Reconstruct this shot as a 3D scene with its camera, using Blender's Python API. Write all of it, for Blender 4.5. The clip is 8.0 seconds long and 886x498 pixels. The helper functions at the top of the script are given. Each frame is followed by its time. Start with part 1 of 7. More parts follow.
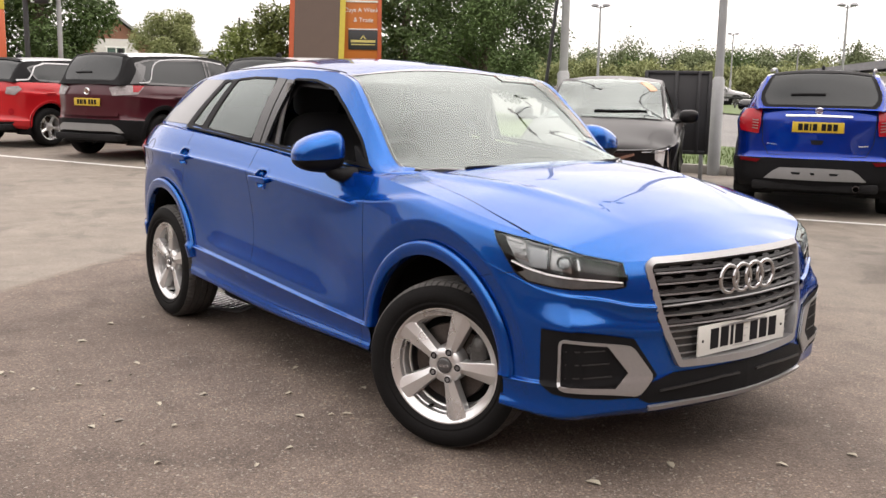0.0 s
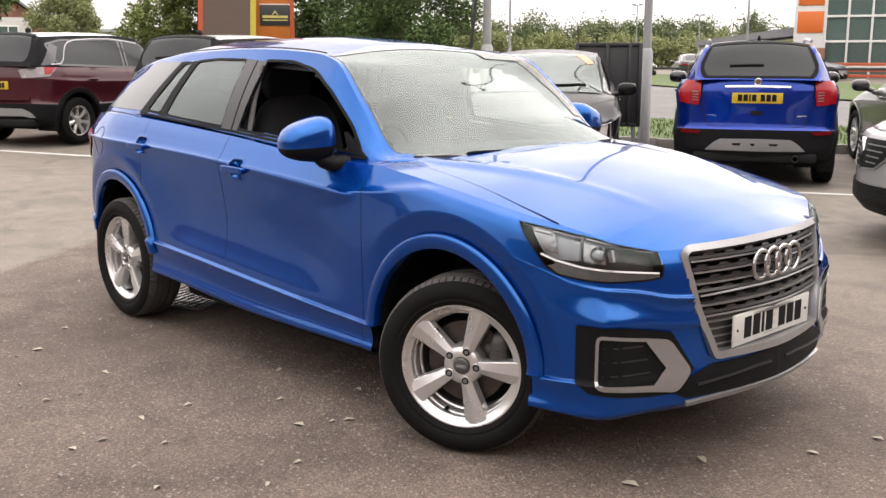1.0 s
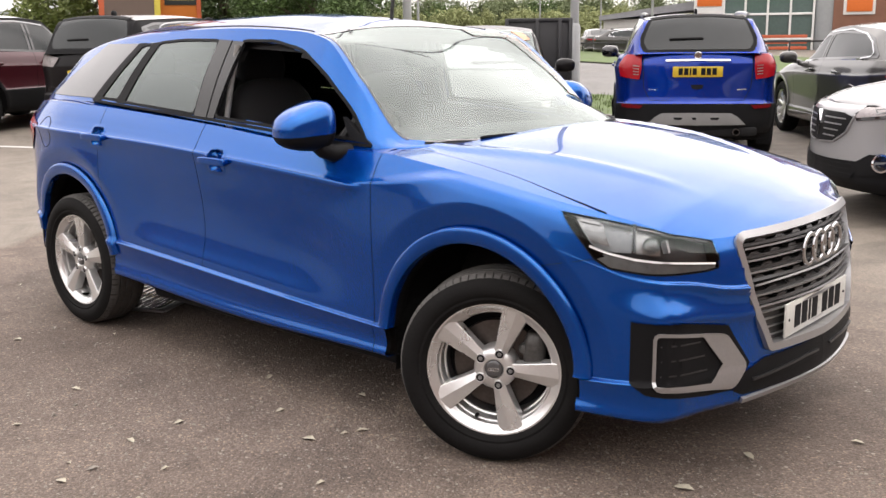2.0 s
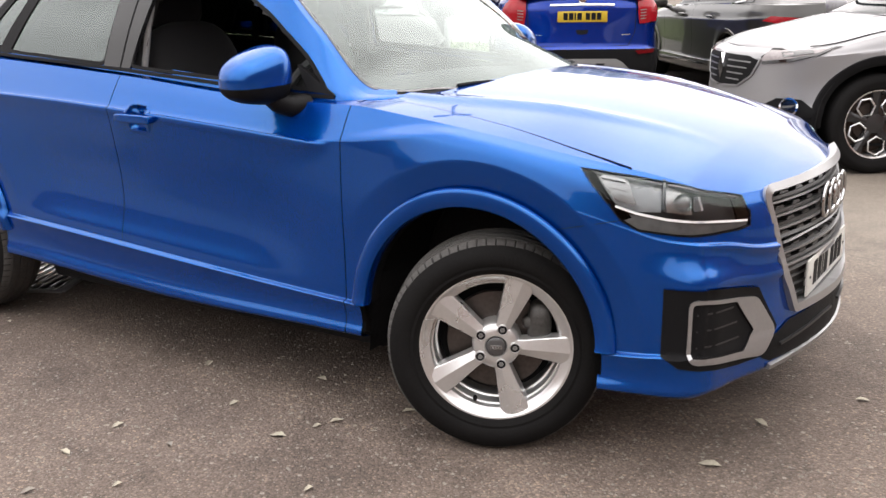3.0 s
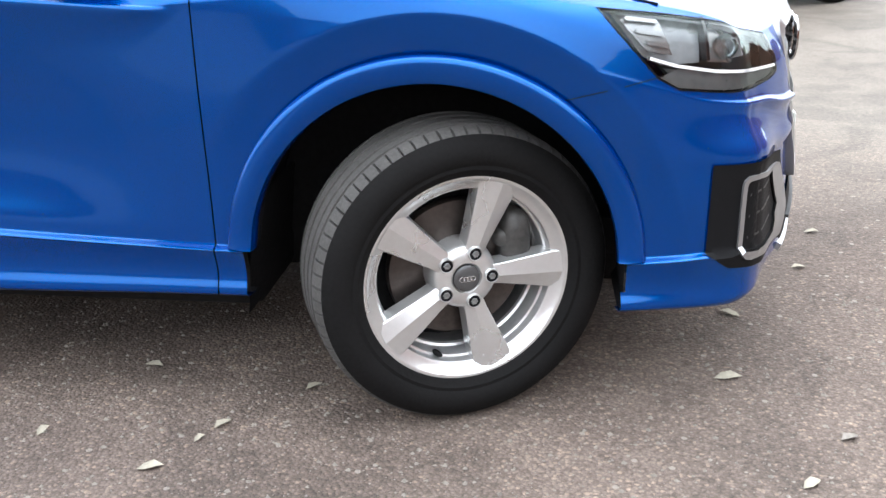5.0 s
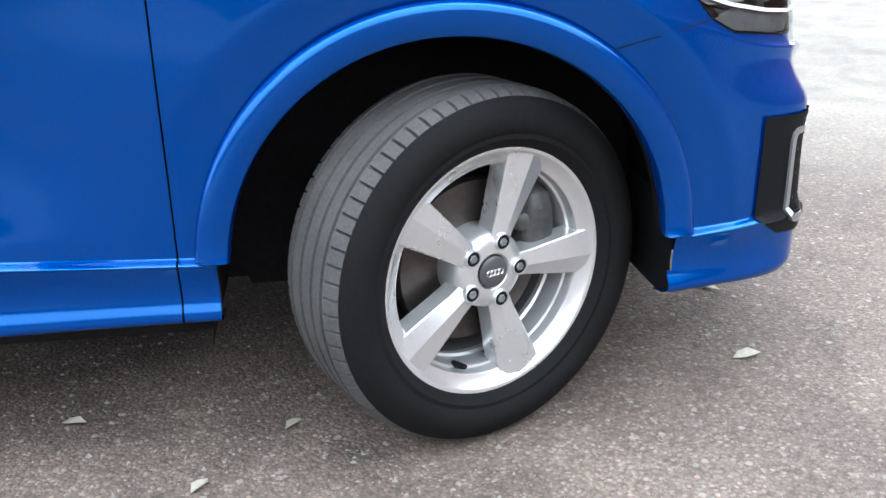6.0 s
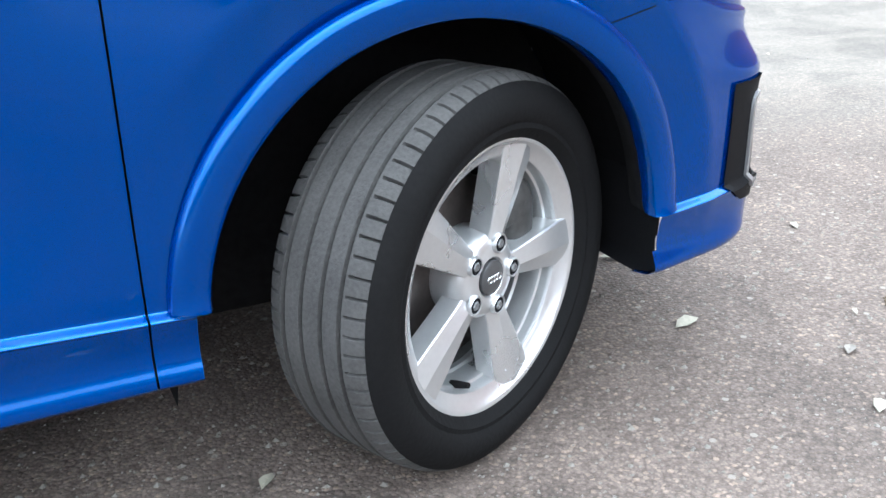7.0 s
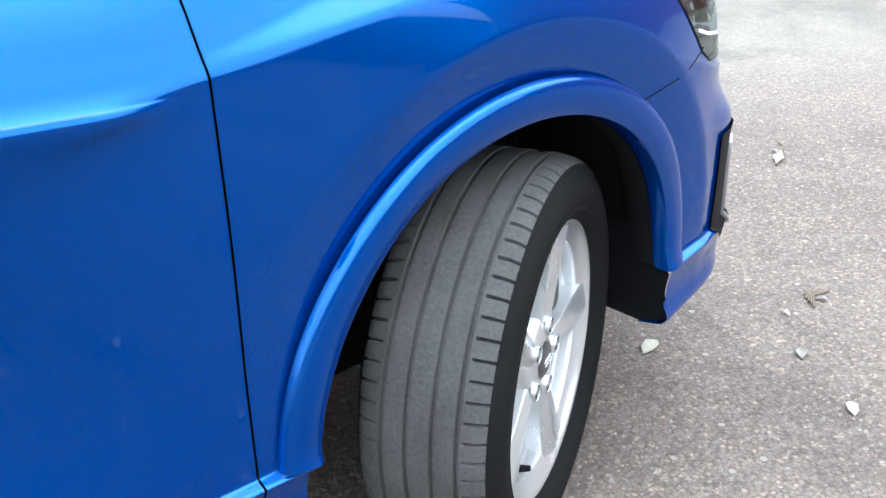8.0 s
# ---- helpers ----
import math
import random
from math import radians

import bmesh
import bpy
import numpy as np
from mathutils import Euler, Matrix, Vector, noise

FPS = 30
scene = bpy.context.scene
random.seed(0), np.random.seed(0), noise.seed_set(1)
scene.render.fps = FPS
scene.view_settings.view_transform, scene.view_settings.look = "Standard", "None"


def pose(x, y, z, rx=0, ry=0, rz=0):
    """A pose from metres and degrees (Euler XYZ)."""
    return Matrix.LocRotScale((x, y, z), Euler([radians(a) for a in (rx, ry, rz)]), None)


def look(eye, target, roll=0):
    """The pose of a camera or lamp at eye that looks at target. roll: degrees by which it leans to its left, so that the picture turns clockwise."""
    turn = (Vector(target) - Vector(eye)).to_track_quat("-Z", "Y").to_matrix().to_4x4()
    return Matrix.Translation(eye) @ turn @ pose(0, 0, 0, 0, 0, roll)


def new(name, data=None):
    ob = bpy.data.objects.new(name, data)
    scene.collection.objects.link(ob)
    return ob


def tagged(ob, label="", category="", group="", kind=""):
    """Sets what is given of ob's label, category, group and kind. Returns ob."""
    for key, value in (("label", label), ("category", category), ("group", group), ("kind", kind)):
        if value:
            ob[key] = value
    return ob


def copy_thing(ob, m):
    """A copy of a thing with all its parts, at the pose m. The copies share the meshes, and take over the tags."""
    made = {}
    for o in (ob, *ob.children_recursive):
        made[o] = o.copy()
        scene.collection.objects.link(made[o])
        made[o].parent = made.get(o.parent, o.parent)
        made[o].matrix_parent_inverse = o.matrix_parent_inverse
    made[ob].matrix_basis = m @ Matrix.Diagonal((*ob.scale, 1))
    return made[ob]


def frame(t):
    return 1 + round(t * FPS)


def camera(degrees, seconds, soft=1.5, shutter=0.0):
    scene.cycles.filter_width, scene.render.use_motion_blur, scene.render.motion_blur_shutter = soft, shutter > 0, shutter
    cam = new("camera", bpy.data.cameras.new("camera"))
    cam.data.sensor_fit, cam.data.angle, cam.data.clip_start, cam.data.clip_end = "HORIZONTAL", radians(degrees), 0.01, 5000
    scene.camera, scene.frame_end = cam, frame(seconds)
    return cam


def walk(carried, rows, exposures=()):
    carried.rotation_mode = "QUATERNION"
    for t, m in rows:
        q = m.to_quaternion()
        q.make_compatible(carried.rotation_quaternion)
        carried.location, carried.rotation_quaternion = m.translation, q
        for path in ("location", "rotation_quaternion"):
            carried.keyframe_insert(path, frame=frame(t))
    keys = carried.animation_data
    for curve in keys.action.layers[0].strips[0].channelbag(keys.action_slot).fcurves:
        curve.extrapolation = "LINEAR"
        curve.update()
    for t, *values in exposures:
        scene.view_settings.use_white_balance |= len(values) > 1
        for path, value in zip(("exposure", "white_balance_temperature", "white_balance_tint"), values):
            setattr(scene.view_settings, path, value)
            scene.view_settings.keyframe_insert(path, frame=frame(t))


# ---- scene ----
cam = camera(47.9, 8.0)
PATH = [
    (0, (2.92, -3.072, 1.4), (1.362, -1.864, 1.065), 1.0),
    (0.5, (2.706, -3.117, 1.405), (1.2, -1.849, 1.048), 0.6),
    (1, (2.475, -3.195, 1.418), (1.042, -1.854, 1.035), 0.1),
    (2.5, (1.684, -3.269, 1.41), (0.498, -1.727, 0.948), -0.8),
    (3, (1.371, -3.219, 1.374), (0.338, -1.588, 0.849), -0.7),
    (3.5, (1.084, -3.152, 1.329), (0.213, -1.451, 0.741), -0.9),
    (4, (0.786, -3.008, 1.274), (0.091, -1.249, 0.624), -1.1),
    (4.5, (0.504, -2.87, 1.222), (0.043, -1.063, 0.501), -1.2),
    (6, (-0.244, -2.408, 1.0), (-0.031, -0.556, 0.274), -1.1),
    (6.5, (-0.487, -2.247, 0.989), (0.067, -0.486, 0.22), -0.5),
    (7, (-0.648, -2.082, 0.994), (0.128, -0.417, 0.204), -1.1),
    (7.5, (-0.802, -1.912, 1.087), (0.144, -0.354, 0.263), -1.5),
    (8, (-0.97, -1.721, 1.177), (0.21, -0.365, 0.301), -1.2),
]
EXPOSURES = [(0.0, 0.17, 6780, 15), (1.0, 0.22, 6740, 15), (2.5, 0.33, 6620, 14), (4.0, 0.53, 6280, 11), (6.0, 1.15, 5450, 5), (8.0, 1.18, 5300, 3)]
walk(cam, [(t, look(eye, target, roll)) for t, eye, target, roll in PATH], EXPOSURES)

# ---- world, sun and exposure ----
SUN_EL, SUN_AZ = radians(50), radians(18)
world = bpy.data.worlds.new("sky")
scene.world = world
world.use_nodes = True
wn, wl = world.node_tree.nodes, world.node_tree.links
wn.clear()
w_out, w_bg = wn.new("ShaderNodeOutputWorld"), wn.new("ShaderNodeBackground")
w_sky, w_hsv = wn.new("ShaderNodeTexSky"), wn.new("ShaderNodeHueSaturation")
w_sky.sky_type, w_sky.sun_disc = "NISHITA", False
w_sky.sun_elevation, w_sky.sun_rotation = SUN_EL, SUN_AZ
w_sky.dust_density, w_sky.air_density, w_sky.ozone_density = 0.4, 1.0, 1.0
w_hsv.inputs["Saturation"].default_value, w_hsv.inputs["Value"].default_value = 0.2, 1.6
w_co, w_no, w_ra, w_mx = wn.new("ShaderNodeTexCoord"), wn.new("ShaderNodeTexNoise"), wn.new("ShaderNodeMapRange"), wn.new("ShaderNodeMix")
w_no.inputs["Scale"].default_value, w_no.inputs["Detail"].default_value = 2.6, 5
w_ra.inputs["From Min"].default_value, w_ra.inputs["From Max"].default_value = 0.35, 0.7
w_ra.inputs["To Min"].default_value, w_ra.inputs["To Max"].default_value = 0.8, 1.25
w_mx.data_type, w_mx.blend_type = "RGBA", "MULTIPLY"
w_mx.inputs["Factor"].default_value = 1
wl.new(w_co.outputs["Generated"], w_no.inputs["Vector"])
wl.new(w_no.outputs["Fac"], w_ra.inputs["Value"])
wl.new(w_sky.outputs["Color"], w_hsv.inputs["Color"])
w_cl = wn.new("ShaderNodeMix")                       # the cloud cover, which hides most of the blue
w_cl.data_type = "RGBA"
w_cl.inputs["Factor"].default_value = 0.72
w_cl.inputs["B"].default_value = (20.5, 20.1, 19.7, 1)
wl.new(w_hsv.outputs["Color"], w_cl.inputs["A"])
wl.new(w_cl.outputs["Result"], w_mx.inputs["A"])
wl.new(w_ra.outputs["Result"], w_mx.inputs["B"])
w_xyz, w_up, w_dome = wn.new("ShaderNodeSeparateXYZ"), wn.new("ShaderNodeMapRange"), wn.new("ShaderNodeMix")   # an overcast sky is brightest overhead
w_up.inputs["To Min"].default_value, w_up.inputs["To Max"].default_value = 0.43, 1.29
w_dome.data_type, w_dome.blend_type = "RGBA", "MULTIPLY"
w_dome.inputs["Factor"].default_value = 1
wl.new(w_co.outputs["Generated"], w_xyz.inputs[0])
wl.new(w_xyz.outputs["Z"], w_up.inputs["Value"])
wl.new(w_mx.outputs["Result"], w_dome.inputs["A"])
wl.new(w_up.outputs["Result"], w_dome.inputs["B"])
wl.new(w_dome.outputs["Result"], w_bg.inputs["Color"])
wl.new(w_bg.outputs["Background"], w_out.inputs["Surface"])
w_bg.inputs["Strength"].default_value = 0.15
sun = new("sun", bpy.data.lights.new("sun", "SUN"))
sun.data.energy, sun.data.angle, sun.data.color = 1.5, radians(120), (1, 0.94, 0.86)
sun.matrix_world = look((math.sin(SUN_AZ) * math.cos(SUN_EL) * 50, math.cos(SUN_AZ) * math.cos(SUN_EL) * 50, math.sin(SUN_EL) * 50), (0, 0, 0))


# ---- materials ----
def shader(name):
    m = bpy.data.materials.new(name)
    m.use_nodes = True
    return m, m.node_tree.nodes, m.node_tree.links, m.node_tree.nodes["Principled BSDF"]


def surface(name, color, rough=0.6, metal=0.0, vary=0.12, scale=6.0, fine=90.0, bump=0.0, coat=0.0, spread=0.0, spec=0.5):
    """A plain surface with variation at two scales, a fine relief and a change of tone from piece to piece."""
    m, n, l, b = shader(name)
    co = n.new("ShaderNodeTexCoord")
    big, small = n.new("ShaderNodeTexNoise"), n.new("ShaderNodeTexNoise")
    big.inputs["Scale"].default_value, big.inputs["Detail"].default_value = scale, 4
    small.inputs["Scale"].default_value, small.inputs["Detail"].default_value = fine, 3
    add, rng, hsv = n.new("ShaderNodeMath"), n.new("ShaderNodeMapRange"), n.new("ShaderNodeHueSaturation")
    add.operation = "ADD"
    rng.inputs["From Min"].default_value, rng.inputs["From Max"].default_value = 0.6, 1.4
    rng.inputs["To Min"].default_value, rng.inputs["To Max"].default_value = 1 - vary, 1 + vary
    for t in (big, small):
        l.new(co.outputs["Object"], t.inputs["Vector"])
    l.new(big.outputs["Fac"], add.inputs[0])
    l.new(small.outputs["Fac"], add.inputs[1])
    l.new(add.outputs[0], rng.inputs["Value"])
    hsv.inputs["Color"].default_value = (*color, 1)
    if spread:
        info, r2, mul = n.new("ShaderNodeObjectInfo"), n.new("ShaderNodeMapRange"), n.new("ShaderNodeMath")
        r2.inputs["To Min"].default_value, r2.inputs["To Max"].default_value = 1 - spread, 1 + spread
        mul.operation = "MULTIPLY"
        l.new(info.outputs["Random"], r2.inputs["Value"])
        l.new(r2.outputs["Result"], mul.inputs[0])
        l.new(rng.outputs["Result"], mul.inputs[1])
        l.new(mul.outputs[0], hsv.inputs["Value"])
    else:
        l.new(rng.outputs["Result"], hsv.inputs["Value"])
    l.new(hsv.outputs["Color"], b.inputs["Base Color"])
    rr = n.new("ShaderNodeMapRange")
    rr.inputs["To Min"].default_value, rr.inputs["To Max"].default_value = max(rough - 0.08, 0.02), min(rough + 0.08, 1)
    l.new(big.outputs["Fac"], rr.inputs["Value"])
    l.new(rr.outputs["Result"], b.inputs["Roughness"])
    b.inputs["Metallic"].default_value = metal
    b.inputs["Specular IOR Level"].default_value = spec
    b.inputs["Coat Weight"].default_value, b.inputs["Coat Roughness"].default_value = coat, 0.03
    if bump:
        bp = n.new("ShaderNodeBump")
        bp.inputs["Strength"].default_value, bp.inputs["Distance"].default_value = bump, 0.004
        l.new(small.outputs["Fac"], bp.inputs["Height"])
        l.new(bp.outputs["Normal"], b.inputs["Normal"])
    return m


def car_paint(name, color, metal=0.55, rough=0.36, coat=0.8, coat_ior=1.5, spec=0.5, flake=None, share=0.4):
    """Pigment and metal flakes under a clear coat, with a thin film of dust; flake: the colour of a layer of flakes of its own."""
    m, n, l, b = shader(name)
    co, fl, du = n.new("ShaderNodeTexCoord"), n.new("ShaderNodeTexVoronoi"), n.new("ShaderNodeTexNoise")
    fl.inputs["Scale"].default_value = 900
    du.inputs["Scale"].default_value, du.inputs["Detail"].default_value = 5, 6
    for t in (fl, du):
        l.new(co.outputs["Object"], t.inputs["Vector"])
    rng, hsv = n.new("ShaderNodeMapRange"), n.new("ShaderNodeHueSaturation")
    rng.inputs["To Min"].default_value, rng.inputs["To Max"].default_value = 0.8, 1.2
    l.new(fl.outputs["Distance"], rng.inputs["Value"])
    l.new(rng.outputs["Result"], hsv.inputs["Value"])
    hsv.inputs["Color"].default_value = (*color, 1)
    sp, cut, mx = n.new("ShaderNodeTexVoronoi"), n.new("ShaderNodeMapRange"), n.new("ShaderNodeMix")   # sparse specks of dirt
    sp.inputs["Scale"].default_value = 34
    cut.inputs["From Min"].default_value, cut.inputs["From Max"].default_value = 0.05, 0.09
    cut.inputs["To Min"].default_value, cut.inputs["To Max"].default_value = 0.55, 0.0
    mx.data_type = "RGBA"
    mx.inputs["B"].default_value = (0.05, 0.05, 0.05, 1)
    l.new(co.outputs["Object"], sp.inputs["Vector"])
    l.new(sp.outputs["Distance"], cut.inputs["Value"])
    sel, mul = n.new("ShaderNodeMath"), n.new("ShaderNodeMath")
    sel.operation, mul.operation = "GREATER_THAN", "MULTIPLY"
    sel.inputs[1].default_value = 0.62
    l.new(du.outputs["Fac"], sel.inputs[0])
    l.new(cut.outputs["Result"], mul.inputs[0])
    l.new(sel.outputs[0], mul.inputs[1])
    l.new(mul.outputs[0], mx.inputs["Factor"])
    l.new(hsv.outputs["Color"], mx.inputs["A"])
    l.new(mx.outputs["Result"], b.inputs["Base Color"])
    cr = n.new("ShaderNodeMapRange")
    cr.inputs["From Min"].default_value, cr.inputs["From Max"].default_value = 0.35, 0.75
    cr.inputs["To Min"].default_value, cr.inputs["To Max"].default_value = 0.01, 0.05
    l.new(du.outputs["Fac"], cr.inputs["Value"])
    l.new(cr.outputs["Result"], b.inputs["Coat Roughness"])
    b.inputs["Metallic"].default_value, b.inputs["Roughness"].default_value = metal, rough
    b.inputs["Specular IOR Level"].default_value = spec
    b.inputs["Coat Weight"].default_value, b.inputs["Coat IOR"].default_value = coat, coat_ior
    if flake:
        f, layers = n.new("ShaderNodeBsdfPrincipled"), n.new("ShaderNodeMixShader")
        f.inputs["Base Color"].default_value = (*flake, 1)
        f.inputs["Metallic"].default_value, f.inputs["Roughness"].default_value = 1.0, rough
        f.inputs["Coat Weight"].default_value, f.inputs["Coat IOR"].default_value = coat, coat_ior
        l.new(cr.outputs["Result"], f.inputs["Coat Roughness"])
        layers.inputs["Fac"].default_value = share
        l.new(b.outputs[0], layers.inputs[1])
        l.new(f.outputs[0], layers.inputs[2])
        l.new(layers.outputs[0], n["Material Output"].inputs["Surface"])
    return m


def glass(name, tint, rough=0.01, ior=1.5, film=0.0):
    """A sheet of glass: tinted, clear seen straight on and glossy at a slant, with a film of dust."""
    m, n, l, b = shader(name)
    n.remove(b)
    tr, gl, fr, mx = n.new("ShaderNodeBsdfTransparent"), n.new("ShaderNodeBsdfGlossy"), n.new("ShaderNodeFresnel"), n.new("ShaderNodeMixShader")
    tr.inputs["Color"].default_value = (*tint, 1)
    gl.inputs["Roughness"].default_value, gl.inputs["Color"].default_value = rough, (0.83, 0.91, 0.89, 1)
    fr.inputs["IOR"].default_value = ior
    l.new(fr.outputs["Fac"], mx.inputs["Fac"])
    l.new(tr.outputs[0], mx.inputs[1])
    l.new(gl.outputs[0], mx.inputs[2])
    last = mx.outputs[0]
    if film:
        df, m2, no, rg, co = n.new("ShaderNodeBsdfDiffuse"), n.new("ShaderNodeMixShader"), n.new("ShaderNodeTexNoise"), n.new("ShaderNodeMapRange"), n.new("ShaderNodeTexCoord")
        df.inputs["Color"].default_value = (0.66, 0.74, 0.68, 1)
        no.inputs["Scale"].default_value, no.inputs["Detail"].default_value = 3.5, 6
        rg.inputs["From Min"].default_value, rg.inputs["From Max"].default_value = 0.3, 0.7
        rg.inputs["To Min"].default_value, rg.inputs["To Max"].default_value = film * 0.9, film * 1.1
        l.new(co.outputs["Object"], no.inputs["Vector"])
        l.new(no.outputs["Fac"], rg.inputs["Value"])
        l.new(rg.outputs["Result"], m2.inputs["Fac"])
        l.new(last, m2.inputs[1])
        l.new(df.outputs[0], m2.inputs[2])
        last = m2.outputs[0]
    l.new(last, n["Material Output"].inputs["Surface"])
    return m


BLUE = car_paint("blue_metallic_paint", (0.0, 0.0205, 0.158), 0.0, 0.22, 1.0, 1.355, 0.0, flake=(0.001, 0.150, 0.49), share=0.36)
MOKKA_BLUE = car_paint("deep_blue_paint", (0.001, 0.012, 0.125), 0.0, 0.25, 1.0, 1.38, 0.0, flake=(0.004, 0.05, 0.40), share=0.3)
MAROON = car_paint("maroon_paint", (0.042, 0.0045, 0.009), 0.2, 0.35, 0.8, 1.36, 0.2)
RED = car_paint("red_paint", (0.34, 0.007, 0.010), 0.1, 0.35, 0.8, 1.4, 0.2)
WHITE = car_paint("white_paint", (0.624, 0.632, 0.64), 0.0, 0.4)
PEARL = car_paint("pearl_white_paint", (0.205, 0.202, 0.208), 0.1, 0.4, 0.8, 1.4)
BLACK = car_paint("black_paint", (0.006, 0.0055, 0.006), 0.1, 0.35, 0.3, 1.3, 0.1)
GREY = car_paint("dark_grey_paint", (0.026, 0.024, 0.021), 0.3, 0.32, 0.8, 1.4)
PLASTIC = surface("black_plastic", (0.0074, 0.0074, 0.0081), 0.55, vary=0.2, bump=0.15, fine=300, spec=0.08)
GLOSS = surface("gloss_black", (0.0059, 0.0059, 0.0074), 0.12, vary=0.1, coat=0.6)
LINER = surface("wheel_well_liner", (0.014, 0.0138, 0.0142), 0.9, vary=0.3, bump=0.4, fine=60, spec=0.05)
RUBBER = surface("tyre_rubber", (0.0085, 0.0082, 0.0082), 0.78, vary=0.25, scale=9, fine=120, bump=0.25, spec=0.08)
TREAD = surface("worn_tread_rubber", (0.0607, 0.0577, 0.0548), 0.88, vary=0.3, scale=14, fine=160, bump=0.35, spec=0.3)
ALLOY = surface("silver_alloy", (0.60, 0.60, 0.595), 0.29, 0.75, vary=0.05, coat=0.5)
DARK_ALLOY = surface("dark_alloy", (0.03, 0.03, 0.032), 0.35, 0.5, vary=0.1, coat=0.4)
STEEL = surface("brake_steel", (0.075, 0.064, 0.058), 0.45, 0.8, vary=0.25, scale=30)
# the silver alloy darkened in colour, for the shade deep in the barrel
SHADED_ALLOY = surface("shaded_barrel_alloy", (0.2, 0.195, 0.19), 0.45, 0.5, vary=0.2, scale=12)
BOLT = surface("dull_bolt_steel", (0.25, 0.25, 0.25), 0.4, 0.7, vary=0.2, scale=40)
CAP = surface("grey_hub_cap", (0.074, 0.074, 0.0755), 0.35, 0.4, vary=0.1, coat=0.3)
CALIPER = surface("cast_caliper_grey", (0.0629, 0.0607, 0.0577), 0.5, 0.4, vary=0.4, scale=40)
RUST = surface("rusty_iron", (0.0518, 0.037, 0.0296), 0.8, 0.2, vary=0.4, scale=25)
CHROME = surface("chrome", (0.72, 0.73, 0.75), 0.12, 1.0, vary=0.04)
# chrome for the badge, with a dark reflection put into its colour
RING = surface("darkened_chrome", (0.42, 0.42, 0.43), 0.16, 1.0, vary=0.04)
SKID = surface("painted_skid_grey", (0.20, 0.2, 0.2), 0.45, 0.3, vary=0.1)
SATIN = surface("satin_aluminium", (0.33, 0.33, 0.335), 0.34, 0.75, vary=0.06)
SLAT = surface("grille_slat_grey", (0.034, 0.034, 0.035), 0.38, 0.5, vary=0.1)
LIP = surface("slat_lip_grey", (0.22, 0.22, 0.222), 0.36, 0.6, vary=0.1)
LOWER_PANEL = surface("grille_lower_panel", (0.037, 0.0363, 0.0355), 0.5, 0.2, vary=0.15)
LAMP_CLOUD = surface("lamp_bezel_pale_grey", (0.26, 0.265, 0.27), 0.35, 0.2, vary=0.2, scale=20, fine=40)
LAMP_SMOKE = surface("lamp_bezel_smoke_grey", (0.16, 0.16, 0.158), 0.3, 0.2, vary=0.2, scale=20, fine=40)
LIGHT_BAR = surface("frosted_light_bar", (0.70, 0.70, 0.71), 0.3, 0.0, vary=0.05, coat=0.6)
LAMP_DARK = surface("lamp_housing_dark", (0.016, 0.016, 0.0165), 0.35, 0.1, vary=0.2)
GRATE = surface("worn_grate_iron", (0.9, 0.89, 0.88), 0.1, 1.0, vary=0.08, scale=12)
LAMP_CLEAR = surface("clear_tail_lamp", (0.1776, 0.1554, 0.1554), 0.25, vary=0.35, scale=14, coat=0.2)
LAMP_GREY = surface("lamp_reflector_grey", (0.27, 0.265, 0.26), 0.2, 0.7, vary=0.3, scale=22, fine=30)
BLADE = surface("grey_pillar_blade", (0.074, 0.074, 0.077), 0.35, 0.3, vary=0.08, scale=2, coat=0.5)
PILLAR = surface("satin_black_pillar", (0.012, 0.012, 0.0125), 0.2, vary=0.1, coat=0.25, spec=0.3)
LINING = surface("pale_pillar_lining", (0.16, 0.155, 0.15), 0.7, vary=0.15)
SEAT = surface("black_seat_cloth", (0.0133, 0.0133, 0.0148), 0.9, vary=0.25, fine=400, bump=0.3)
TRIM = surface("dark_cabin_plastic", (0.0148, 0.0148, 0.0163), 0.7, vary=0.2, fine=250, bump=0.2)
GLASS = glass("clear_car_glass", (0.74, 0.82, 0.78), 0.045, 1.84)
TINT = glass("tinted_car_glass", (0.56, 0.63, 0.60), 0.045, 2.0)
BANNER = glass("red_screen_band", (1.0, 0.62, 0.60), 0.05, 1.7, 0.04)
DARK_GLASS = surface("dark_car_glass", (0.0148, 0.0178, 0.0185), 0.09, vary=0.1, coat=0.0, spec=0.3)
LENS = glass("clear_lamp_lens", (0.92, 0.94, 0.95), 0.01, 1.36)
RED_LENS = surface("red_lamp_lens", (0.2516, 0.0037, 0.0089), 0.25, vary=0.15, coat=0.25, spec=0.25)
REFLECTOR = surface("dark_red_reflector", (0.10, 0.0022, 0.0044), 0.45, vary=0.15, spec=0.1)
CLEAR_LENS = surface("silver_lamp_lens", (0.5772, 0.5698, 0.5772), 0.15, 0.2, vary=0.2, scale=30, coat=0.8)
YELLOW = surface("yellow_plate", (0.4292, 0.296, 0.0111), 0.5, vary=0.08)
PLATE_WHITE = surface("white_plate", (0.4884, 0.4884, 0.4588), 0.4, vary=0.05)
INK = surface("black_lettering", (0.0074, 0.0074, 0.0089), 0.6, spec=0.1)


